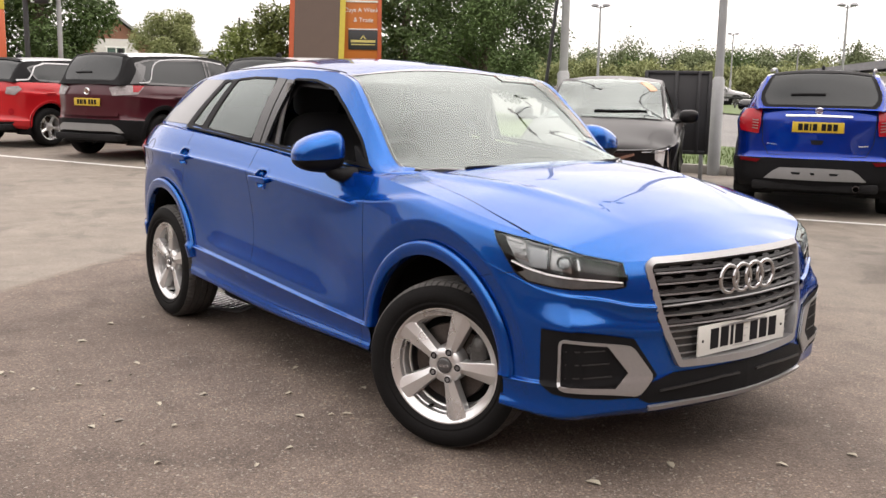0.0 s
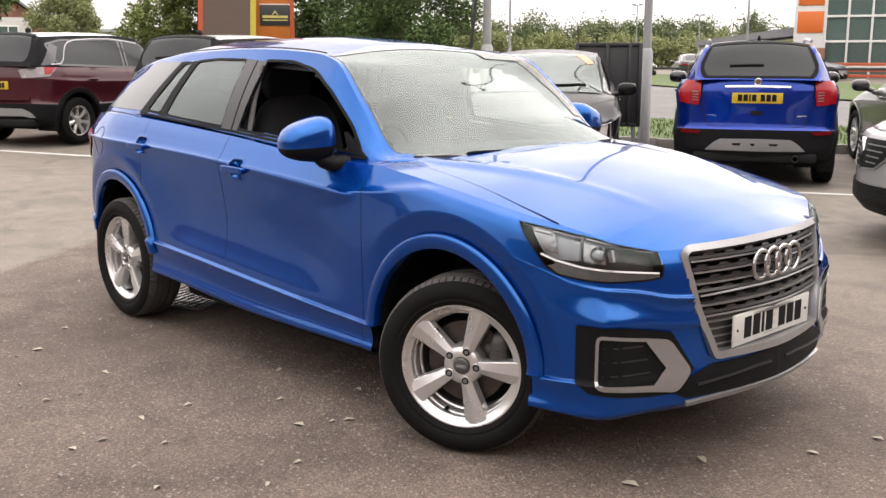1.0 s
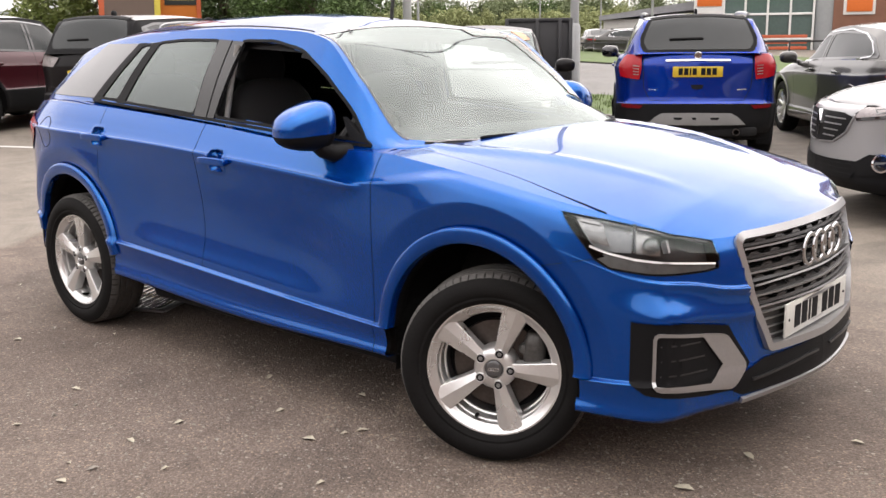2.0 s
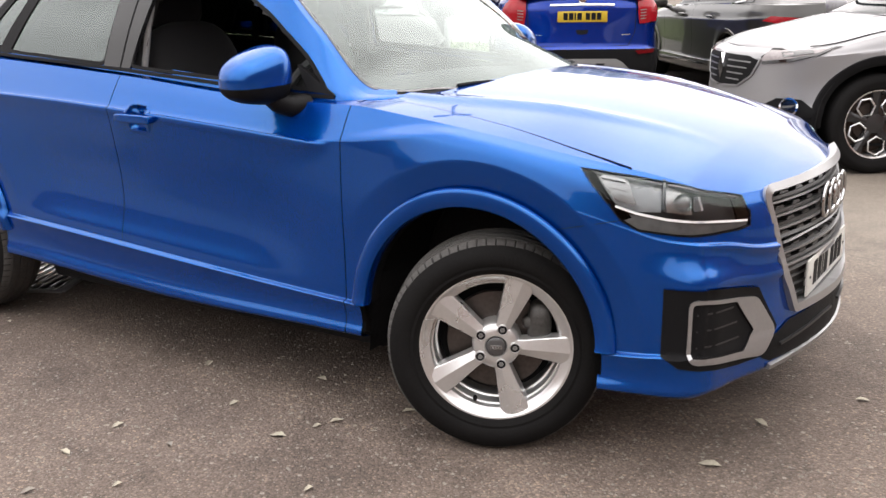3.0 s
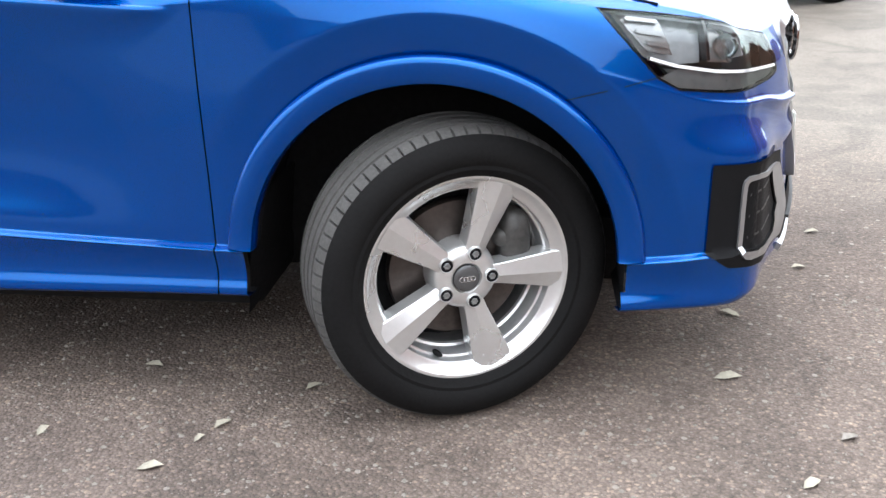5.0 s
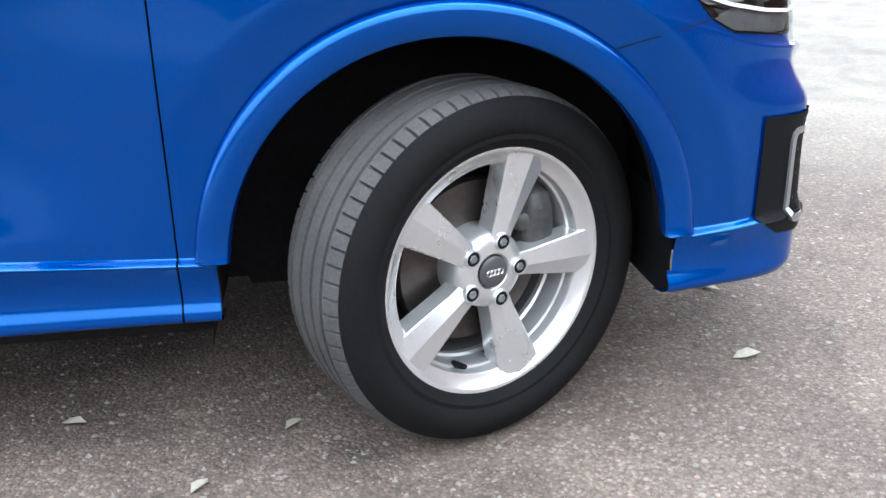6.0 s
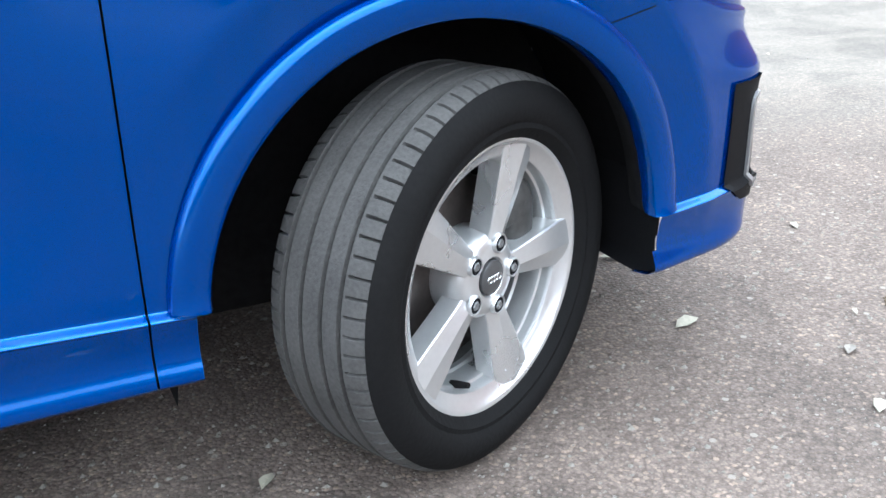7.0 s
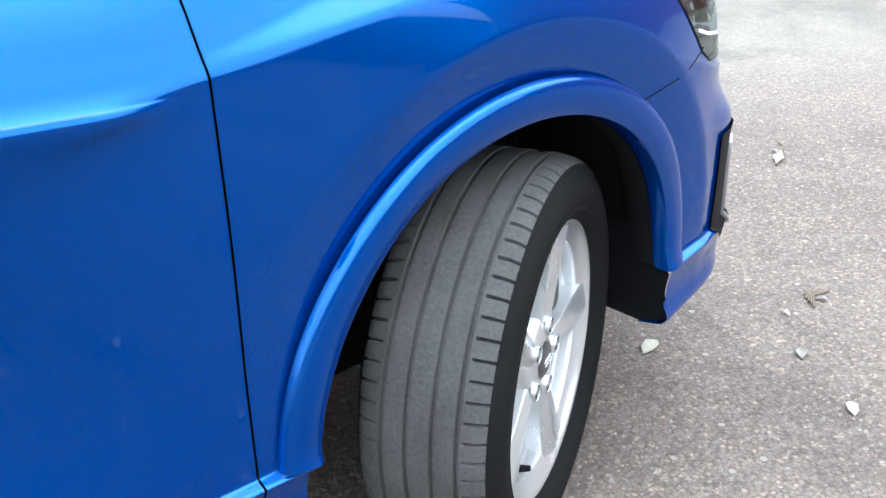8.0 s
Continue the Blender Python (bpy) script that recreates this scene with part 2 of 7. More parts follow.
# ---- geometry helpers: every shape is (vertices, faces) ----
def mesh_of(name, vf, material, smooth=40):
    me = bpy.data.meshes.new(name)
    me.from_pydata([tuple(float(c) for c in v) for v in vf[0]], [], [tuple(int(i) for i in f) for f in vf[1]])
    bm = bmesh.new()
    bm.from_mesh(me)
    bmesh.ops.recalc_face_normals(bm, faces=bm.faces)
    bm.to_mesh(me)
    bm.free()
    if smooth:
        me.shade_smooth()
        me.set_sharp_from_angle(angle=radians(smooth))
    me.materials.append(material)
    return me


def part(name, vf, material, parent, label="", smooth=40):
    """One mesh object under a thing or under a part."""
    ob = new(name, mesh_of(name, vf, material, smooth))
    ob.parent = parent
    return tagged(ob, label)


def thing(name, label, category, m=None, group="", kind=""):
    ob = new(name)
    ob.empty_display_size = 0.2
    if m is not None:
        ob.matrix_world = m
    return tagged(ob, label, category, group, kind)


def solid(name, vf, material, label, category, group="", kind="", m=None, smooth=40):
    ob = new(name, mesh_of(name, vf, material, smooth))
    if m is not None:
        ob.matrix_world = m
    return tagged(ob, label, category, group, kind)


def join(*shapes):
    vs, fs = [], []
    for v, f in shapes:
        k = len(vs)
        vs.extend(tuple(p) for p in v)
        fs.extend(tuple(i + k for i in q) for q in f)
    return vs, fs


def moved(vf, m):
    return [tuple(m @ Vector(v)) for v in vf[0]], vf[1]


def mirrored(vf):
    return [(v[0], -v[1], v[2]) for v in vf[0]], [tuple(reversed(f)) for f in vf[1]]


def box(c, s, bevel=0.0, seg=2):
    bm = bmesh.new()
    bmesh.ops.create_cube(bm, size=1, matrix=Matrix.LocRotScale(c, None, s))
    if bevel:
        bmesh.ops.bevel(bm, geom=bm.edges[:], offset=bevel, segments=seg, affect="EDGES", profile=0.5)
    bm.verts.index_update()
    vf = [tuple(v.co) for v in bm.verts], [tuple(v.index for v in f.verts) for f in bm.faces]
    bm.free()
    return vf


def grid(P, keep=None):
    """Faces of an array of points (rows, columns, 3); keep says which cells."""
    nu, nv = P.shape[:2]
    used, vs, fs = {}, [], []
    for i in range(nu - 1):
        for j in range(nv - 1):
            if keep is not None and not keep[i, j]:
                continue
            f = []
            for a, b in ((i, j), (i + 1, j), (i + 1, j + 1), (i, j + 1)):
                if (a, b) not in used:
                    used[a, b] = len(vs)
                    vs.append(tuple(P[a, b]))
                f.append(used[a, b])
            fs.append(tuple(f))
    return vs, fs


def lathe(profile, n=48, close=False):
    """Turns (radius, y) points about the y axis."""
    vs, fs, k = [], [], len(profile)
    for i in range(n):
        a = 2 * math.pi * i / n
        vs += [(r * math.cos(a), y, r * math.sin(a)) for r, y in profile]
    for i in range(n):
        for j in range(k if close else k - 1):
            a, b, j2 = i * k, (i + 1) % n * k, (j + 1) % k
            fs.append((a + j, b + j, b + j2, a + j2))
    return vs, fs


def tube(points, r, n=8, caps=True, flat=1.0):
    """A round bar along points; r: one radius or one for each point."""
    pts = [Vector(p) for p in points]
    rs = r if hasattr(r, "__len__") else [r] * len(pts)
    vs, fs = [], []
    for i, p in enumerate(pts):
        t = (pts[min(i + 1, len(pts) - 1)] - pts[max(i - 1, 0)]).normalized()
        a = t.cross(Vector((0, 0, 1)) if abs(t.z) < 0.9 else Vector((1, 0, 0))).normalized()
        b = a.cross(t)
        for k in range(n):
            w = 2 * math.pi * k / n
            vs.append(tuple(p + a * math.cos(w) * rs[i] + b * math.sin(w) * rs[i] * flat))
    for i in range(len(pts) - 1):
        for k in range(n):
            fs.append((i * n + k, i * n + (k + 1) % n, (i + 1) * n + (k + 1) % n, (i + 1) * n + k))
    if caps:
        fs += [tuple(range(n)), tuple(range((len(pts) - 1) * n, len(pts) * n))]
    return vs, fs


def ribbon(points, normals, width, thick=0.003, closed=False, sink=0.004):
    """A flat bar of that width and thickness that lies along points of a surface."""
    pts, ns = [Vector(p) for p in points], [Vector(q).normalized() for q in normals]
    n, vs, fs = len(pts), [], []
    for i in range(n):
        a, b = (pts[i - 1], pts[(i + 1) % n]) if closed else (pts[max(i - 1, 0)], pts[min(i + 1, n - 1)])
        side = (b - a).normalized().cross(ns[i]).normalized() * (width / 2)
        if closed:
            u, w = (pts[i] - pts[i - 1]).normalized(), (pts[(i + 1) % n] - pts[i]).normalized()
            side *= min(1.6, 1 / max(0.4, math.sqrt(max(0.0, (1 + u.dot(w)) / 2))))
        up, dn = ns[i] * thick, ns[i] * -sink
        vs += [tuple(pts[i] + side + dn), tuple(pts[i] + side * 0.93 + up), tuple(pts[i] - side * 0.93 + up), tuple(pts[i] - side + dn)]
    for i in range(n if closed else n - 1):
        a, b = i * 4, (i + 1) % n * 4
        for k in range(4):
            fs.append((a + k, b + k, b + (k + 1) % 4, a + (k + 1) % 4))
    if not closed:
        fs += [(0, 1, 2, 3), tuple(4 * n - 4 + k for k in range(4))]
    return vs, fs


def prism(poly, d0, d1, axes="xz"):
    """A polygon drawn out along the third axis from d0 to d1."""
    n, vs = len(poly), []
    for d in (d0, d1):
        for a, b in poly:
            vs.append({"xz": (a, d, b), "xy": (a, b, d), "yz": (d, a, b)}[axes])
    return vs, [tuple(range(n)), tuple(range(n, 2 * n))] + [(i, (i + 1) % n, n + (i + 1) % n, n + i) for i in range(n)]


def smooth_line(pts):
    """A smooth function through (x, value) points, with no overshoot."""
    pts = sorted(pts)
    xs, ys = np.array([p[0] for p in pts], float), np.array([p[1] for p in pts], float)
    h, d = np.diff(xs), np.diff(ys) / np.diff(xs)
    m = np.zeros(len(xs))
    m[0], m[-1] = d[0], d[-1]
    for k in range(1, len(xs) - 1):
        if d[k - 1] * d[k] > 0:
            m[k] = 2 * d[k - 1] * d[k] / (d[k - 1] + d[k])

    def value(x):
        x = np.clip(np.asarray(x, float), xs[0], xs[-1])
        i = np.clip(np.searchsorted(xs, x) - 1, 0, len(h) - 1)
        t = (x - xs[i]) / h[i]
        return (2 * t**3 - 3 * t**2 + 1) * ys[i] + (t**3 - 2 * t**2 + t) * h[i] * m[i] + (3 * t**2 - 2 * t**3) * ys[i + 1] + (t**3 - t**2) * h[i] * m[i + 1]

    return value


def spline(pts, n=400):
    """Even points along a smooth curve through points of any dimension."""
    p = np.array(pts, float)
    p = np.vstack([2 * p[0] - p[1], p, 2 * p[-1] - p[-2]])
    out = []
    for i in range(1, len(p) - 2):
        for t in np.linspace(0, 1, 24, endpoint=False):
            a, b, c, d = p[i - 1:i + 3]
            out.append(0.5 * (2 * b + (c - a) * t + (2 * a - 5 * b + 4 * c - d) * t**2 + (3 * b - a - 3 * c + d) * t**3))
    out = np.array(out + [p[-2]])
    s = np.concatenate([[0], np.cumsum(np.linalg.norm(np.diff(out, axis=0), axis=1))])
    at = np.linspace(0, s[-1], n)
    return np.stack([np.interp(at, s, out[:, k]) for k in range(out.shape[1])], 1)


def inside(poly, x, y):
    """Which of the points x, y lie in the polygon."""
    x, y = np.asarray(x), np.asarray(y)
    r, n = np.zeros(x.shape, bool), len(poly)
    for i in range(n):
        (x0, y0), (x1, y1) = poly[i], poly[(i + 1) % n]
        if y0 == y1:
            continue
        r ^= ((y0 > y) != (y1 > y)) & (x < (x1 - x0) * (y - y0) / (y1 - y0) + x0)
    return r


def dense(poly, step=0.03, closed=True):
    out, n = [], len(poly)
    for i in range(n if closed else n - 1):
        a, b = np.array(poly[i], float), np.array(poly[(i + 1) % n], float)
        k = max(1, int(np.linalg.norm(b - a) / step))
        out += [tuple(a + (b - a) * t / k) for t in range(k)]
    return out if closed else out + [tuple(poly[-1])]


def rounded(poly, r=0.02, k=4):
    """A polygon with its corners rounded."""
    out, n = [], len(poly)
    for i in range(n):
        p, a, b = np.array(poly[i], float), np.array(poly[i - 1], float), np.array(poly[(i + 1) % n], float)
        u, w = a - p, b - p
        s = p + u / np.linalg.norm(u) * min(r, np.linalg.norm(u) * 0.45)
        e = p + w / np.linalg.norm(w) * min(r, np.linalg.norm(w) * 0.45)
        for t in np.linspace(0, 1, k):
            out.append(tuple((1 - t)**2 * s + 2 * t * (1 - t) * p + t**2 * e))
    return out


def sliced(poly, step):
    """A flat polygon cut into small cells, so that it can be bent: points and faces."""
    bm = bmesh.new()
    bm.faces.new([bm.verts.new((a, b, 0)) for a, b in dense(poly, step * 2)])
    bmesh.ops.triangulate(bm, faces=bm.faces[:])
    for axis in (0, 1):
        no = [0, 0, 0]
        no[axis] = 1
        lo, hi = min(p[axis] for p in poly), max(p[axis] for p in poly)
        for v in np.arange(lo + step, hi, step):
            co = [0, 0, 0]
            co[axis] = v
            bmesh.ops.bisect_plane(bm, geom=bm.verts[:] + bm.edges[:] + bm.faces[:], plane_co=co, plane_no=no)
    bm.verts.index_update()
    out = np.array([(v.co.x, v.co.y) for v in bm.verts]), [tuple(v.index for v in f.verts) for f in bm.faces]
    bm.free()
    return out


# ---- the shell of a car ----
CREASE = 0.515                                   # how far from the arch centre the blister is creased


# Cars stand in their own coordinates: x forward from the front axle, y to the left, z up from the ground.
class Shell:
    """The outer wall of a car: a plan curve from the tail's middle to the nose's, raised along four level lines, and pushed in and out."""

    def __init__(self, plan, levels, side, front, rear, n=260, fender=None, door_end=-0.42, arches=(), flare=0.012, swell=0.0, corner=0.0):
        self.P = spline(plan, n)
        seg = np.linalg.norm(np.diff(self.P, axis=0), axis=1)
        s = np.concatenate([[0], np.cumsum(seg)])
        self.q = s[-1] - s                      # way round from the middle of the nose
        self.len = s[-1]
        t = np.gradient(self.P, axis=0)
        t /= np.linalg.norm(t, axis=1)[:, None]
        self.N = np.stack([t[:, 1], -t[:, 0]], 1)
        self.N *= np.where((self.N * (self.P - np.array([self.P[:, 0].mean(), 0]))).sum(1) < 0, -1, 1)[:, None]
        self.N[0], self.N[-1] = (-1, 0), (1, 0)
        self.levels = [smooth_line(v) for v in levels]
        self.prof = [smooth_line(v) for v in (side, front, rear)]
        self.fender = smooth_line(fender) if fender else None
        self.door_end, self.arches, self.flare, self.swell, self.corner = door_end, arches, flare, swell, corner

    def at(self, q, h, d=0.0):
        """Points at the way q round from the nose and the level h (0 to 3), d proud of the surface."""
        q, h = np.broadcast_arrays(np.asarray(q, float), np.asarray(h, float))
        x, y = (np.interp(q, self.q[::-1], self.P[::-1, k]) for k in (0, 1))
        nx, ny = (np.interp(q, self.q[::-1], self.N[::-1, k]) for k in (0, 1))
        z = self.height(x, h)
        side = self.prof[0](h)
        if self.fender:
            low = np.clip((1.98 - h) / 0.2, 0, 1)     # the hollow along the doors fades out towards both wheels
            w = np.clip((x - self.door_end + 0.34 * low - 0.42 * np.clip(h - 2.0, 0, 1)) / (0.11 + 0.36 * low + 0.05 * np.clip(h - 2, 0, 1)), 0, 1)
            w = np.maximum(w, (1 - np.clip((x + 2.35) / 0.5, 0, 1)) * low)
            w = w * w * (3 - 2 * w)
            side = side * (1 - w) + self.fender(h) * w
        off = side * ny**2 + self.prof[1](h) * np.clip(nx, 0, 1)**2 + self.prof[2](h) * np.clip(-nx, 0, 1)**2
        for cx, cz, r in self.arches:
            k = np.clip((r - np.hypot(x - cx, z - cz)) / 0.065, 0, 1)
            off = off - self.flare * k * (ny > 0.6)
            if self.swell:                      # a creased blister round the wheel opening
                rr = np.hypot(x - cx, z - cz)
                up = np.clip((z - cz) / np.maximum(rr, 0.1) * 2.2 + (0.45 if cx > -1 else 0.1), 0, 1)
                back = np.clip(((x - cx) / np.maximum(rr, 0.1) + 0.95) / 0.5, 0, 1) if cx > -1 else np.clip((0.98 - (x - cx) / np.maximum(rr, 0.1)) / 0.4, 0, 1)
                out = np.where(rr < CREASE, self.swell - 0.27 * (CREASE - np.maximum(rr, 0.40)), self.swell * np.exp((CREASE - np.maximum(rr, CREASE)) / 0.12))
                off = off - out * up * back * (ny > 0.6)
        if self.corner:                         # the bumper is squarer than the bonnet above it
            off = off - self.corner * np.exp(-((q - 0.735) / 0.115) ** 2) * (1 - np.clip((h - 1.62) / 0.38, 0, 1) ** 2 * (3 - 2 * np.clip((h - 1.62) / 0.38, 0, 1)))
        off = off - d
        return np.stack([x - nx * off, y - ny * off, z], -1)

    def height(self, x, h):
        ls = [f(x) for f in self.levels]
        z = np.where(h <= 1, ls[0] + (ls[1] - ls[0]) * h, np.where(h <= 2, ls[1] + (ls[2] - ls[1]) * (h - 1), ls[2] + (ls[3] - ls[2]) * (h - 2)))
        return z

    def level(self, x, z):
        ls = [f(x) for f in self.levels]
        return np.where(z < ls[1], (z - ls[0]) / (ls[1] - ls[0]), np.where(z < ls[2], 1 + (z - ls[1]) / (ls[2] - ls[1]), 2 + (z - ls[2]) / (ls[3] - ls[2])))

    def on(self, q, z, d=0.0):
        """The same by height in metres."""
        x = np.interp(q, self.q[::-1], self.P[::-1, 0])
        return self.at(q, np.clip(self.level(x, np.asarray(z, float)), 0, 3), d)

    def q_of_x(self, x):
        return np.interp(x, self.P[:, 0], self.q)

    def side(self, x, z, d=0.0):
        """The point of the flank at x and z."""
        return self.on(self.q_of_x(x), z, d)

    def normal(self, q, z):
        a, b, c = self.on(q - 0.01, z), self.on(q + 0.01, z), self.on(q, z)
        e, g = self.on(q, z - 0.012), self.on(q, z + 0.012)
        n = np.cross(b - a, g - e)
        n /= np.maximum(np.linalg.norm(n, axis=-1), 1e-9)[..., None]
        return np.where((n * np.stack([c[..., 0] + 1.3, c[..., 1] * 3, 0 * c[..., 2]], -1)).sum(-1)[..., None] < 0, -n, n)

    def patch(self, poly, d=0.003, step=0.02):
        """A sheet on the wall within a polygon of (q, z), with its edge drawn exactly."""
        qz, fs = sliced(poly, step)
        return [tuple(p) for p in self.on(qz[:, 0], qz[:, 1], d)], fs

    def band(self, poly, width, thick=0.004, closed=True, step=0.025, d=0.0, sink=0.006):
        """A bar along a line of (q, z) points."""
        pts = np.array(dense(poly, step, closed))
        return ribbon(self.on(pts[:, 0], pts[:, 1], d), self.normal(pts[:, 0], pts[:, 1]), width, thick, closed, sink)

    def side_band(self, poly, width, thick=0.004, closed=False, d=0.0, step=0.03):
        pts = np.array(dense(poly, step, closed))
        q = self.q_of_x(pts[:, 0])
        return ribbon(self.on(q, pts[:, 1], d), self.normal(q, pts[:, 1]), width, thick, closed)


class Cabin:
    """Roof, pillars and glass: a section at each x from the belt (yb, zb) to the rail (yr, zr) and over to the middle (zc)."""

    def __init__(self, x0, x1, yb, zb, yr, zr, zc, bulge=0.015, power=2.3):
        self.x0, self.x1, self.bulge, self.power = x0, x1, bulge, power
        self.yb, self.zb, self.yr, self.zr, self.zc = (smooth_line(v) for v in (yb, zb, yr, zr, zc))

    def side(self, x, z, d=0.0):
        x, z = np.broadcast_arrays(np.asarray(x, float), np.asarray(z, float))
        t = np.clip((z - self.zb(x)) / np.maximum(self.zr(x) - self.zb(x), 0.02), 0, 1)
        return np.stack([x, self.yb(x) + (self.yr(x) - self.yb(x)) * t + self.bulge * np.sin(np.pi * t) + d, z], -1)

    def top(self, x, y, d=0.0):
        x, y = np.broadcast_arrays(np.asarray(x, float), np.asarray(y, float))
        k = np.clip(np.abs(y) / np.maximum(self.yr(x), 0.01), 0, 1)
        z = self.zr(x) + (self.zc(x) - self.zr(x)) * (1 - k**self.power)
        return np.stack([x, y, z + d], -1)

    def top_normal(self, x, y):
        x, y = np.broadcast_arrays(np.asarray(x, float), np.asarray(y, float))
        n = np.cross(self.top(x + 0.02, y) - self.top(x - 0.02, y), self.top(x, y + 0.02) - self.top(x, y - 0.02))
        n = n / np.linalg.norm(n, axis=-1)[..., None]
        return np.where(n[..., 2:] < 0, -n, n)

    def points(self, nx, ns, nt):
        """A half of the surface, and for each row the share of side cells."""
        x = np.linspace(self.x0, self.x1, nx)
        rows = []
        for v in x:
            zs = np.linspace(self.zb(v), self.zr(v), ns + 1)
            ys = self.yr(v) * np.cos(np.linspace(0, np.pi / 2, nt + 1))
            rows.append(np.vstack([self.side(v, zs)[:-1], self.top(v, ys)]))
        return np.array(rows)

    def side_band(self, poly, width, thick=0.004, closed=True, d=0.0, step=0.03):
        pts = np.array(dense(poly, step, closed))
        p = self.side(pts[:, 0], pts[:, 1], d)
        up = self.side(pts[:, 0], pts[:, 1] + 0.01) - self.side(pts[:, 0], pts[:, 1] - 0.01)
        nrm = np.stack([0 * up[:, 0], up[:, 2], -up[:, 1]], -1)
        return ribbon(p, nrm, width, thick, closed)

    def side_patch(self, poly, d=0.0, thick=0.0):
        flat, fs = sliced(poly, 0.04)
        pts = np.array(dense(poly, 0.05))
        sheet = [tuple(p) for p in self.side(flat[:, 0], flat[:, 1], d)], fs
        if not thick:
            return sheet
        rim = np.stack([self.side(pts[:, 0], pts[:, 1], d), self.side(pts[:, 0], pts[:, 1], d - thick)], 1)
        return join(sheet, grid(np.vstack([rim, rim[:1]])))


# ---- wheels ----
def blob(c, r, power=2.6, n=20, m=14):
    """A rounded block, between an ellipsoid and a box."""
    vs, fs = [], []
    sp = lambda v: math.copysign(abs(v) ** (2 / power), v)
    for i in range(m + 1):
        a = -math.pi / 2 + math.pi * i / m
        for k in range(n):
            b = 2 * math.pi * k / n
            vs.append((c[0] + r[0] * sp(math.cos(a)) * sp(math.cos(b)), c[1] + r[1] * sp(math.cos(a)) * sp(math.sin(b)), c[2] + r[2] * sp(math.sin(a))))
    for i in range(m):
        for k in range(n):
            fs.append((i * n + k, i * n + (k + 1) % n, (i + 1) * n + (k + 1) % n, (i + 1) * n + k))
    return vs, fs


def disc(r, y, n=32, c=(0, 0)):
    return [(c[0] + r * math.cos(2 * math.pi * i / n), y, c[1] + r * math.sin(2 * math.pi * i / n)) for i in range(n)], [tuple(range(n))]


def turned(vf, a):
    """Turned by a degrees in the wheel's plane."""
    c, s = math.cos(radians(a)), math.sin(radians(a))
    return [(x * c - z * s, y, x * s + z * c) for x, y, z in vf[0]], vf[1]


def tyre_shapes(R=0.336, rim=0.228, half=0.109, detail=True):
    """Side walls and the grooved tread; the outer face looks to -y."""
    wall = [(rim - 0.004, -0.082), (rim + 0.008, -0.092), (rim + 0.022, -half + 0.006), (rim + 0.03, -half + 0.007), (R - 0.065, -half), (R - 0.042, -half + 0.001), (R - 0.026, -half + 0.008), (R - 0.013, -half + 0.017)]
    other = [(r, -y) for r, y in reversed(wall)]
    flank = join(lathe(wall, 96 if detail else 36), lathe(other, 96 if detail else 36))
    n = 720 if detail else 36
    edge = half - 0.017
    prof = [(R - 0.013, -edge, 1), (R - 0.0075, -edge + 0.008, 1), (R - 0.004, -edge + 0.016, 1), (R - 0.002, -edge + 0.028, 1), (R - 0.0015, -edge + 0.030, 0)]
    if detail:
        for a, b in ((-0.0575, -0.0520), (-0.0220, -0.0165), (0.0165, 0.0220), (0.0520, 0.0575)):
            prof += [(R - 0.001, a - 0.0012, 0), (R - 0.008, a, 0), (R - 0.008, b, 0), (R, b + 0.0012, 0)]
    prof += [(R - 0.002, edge - 0.028, 0), (R - 0.004, edge - 0.016, 1), (R - 0.0075, edge - 0.008, 1), (R - 0.013, edge, 1)]
    vs, fs, k = [], [], len(prof)
    for i in range(n):
        a = 2 * math.pi * i / n
        cut = detail and i % 10 == 0
        for r, y, shoulder in prof:
            rr = r - (0.009 if cut and shoulder else 0.0)
            vs.append((rr * math.cos(a), y, rr * math.sin(a)))
    for i in range(n):
        for j in range(k - 1):
            a, b = i * k, (i + 1) % n * k
            fs.append((a + j, b + j, b + j + 1, a + j + 1))
    return flank, (vs, fs)


def spoke_shape(stations, depth=0.045):
    """A tapered spoke along x with a ridged face; stations: radius, half width, y of the ridge."""
    vs, fs = [], []
    for r, w, y in stations:
        vs += [(r, y + depth, -w - 0.003), (r, y + 0.0105, -w), (r, y + 0.0088, -w * 0.94), (r, y, -w * 0.12), (r, y + 0.0052, w * 0.93), (r, y + 0.007, w), (r, y + depth, w + 0.003)]
    for i in range(len(stations) - 1):
        for k in range(6):
            fs.append((i * 7 + k, i * 7 + k + 1, i * 7 + 8 + k, i * 7 + 7 + k))
    return vs, fs


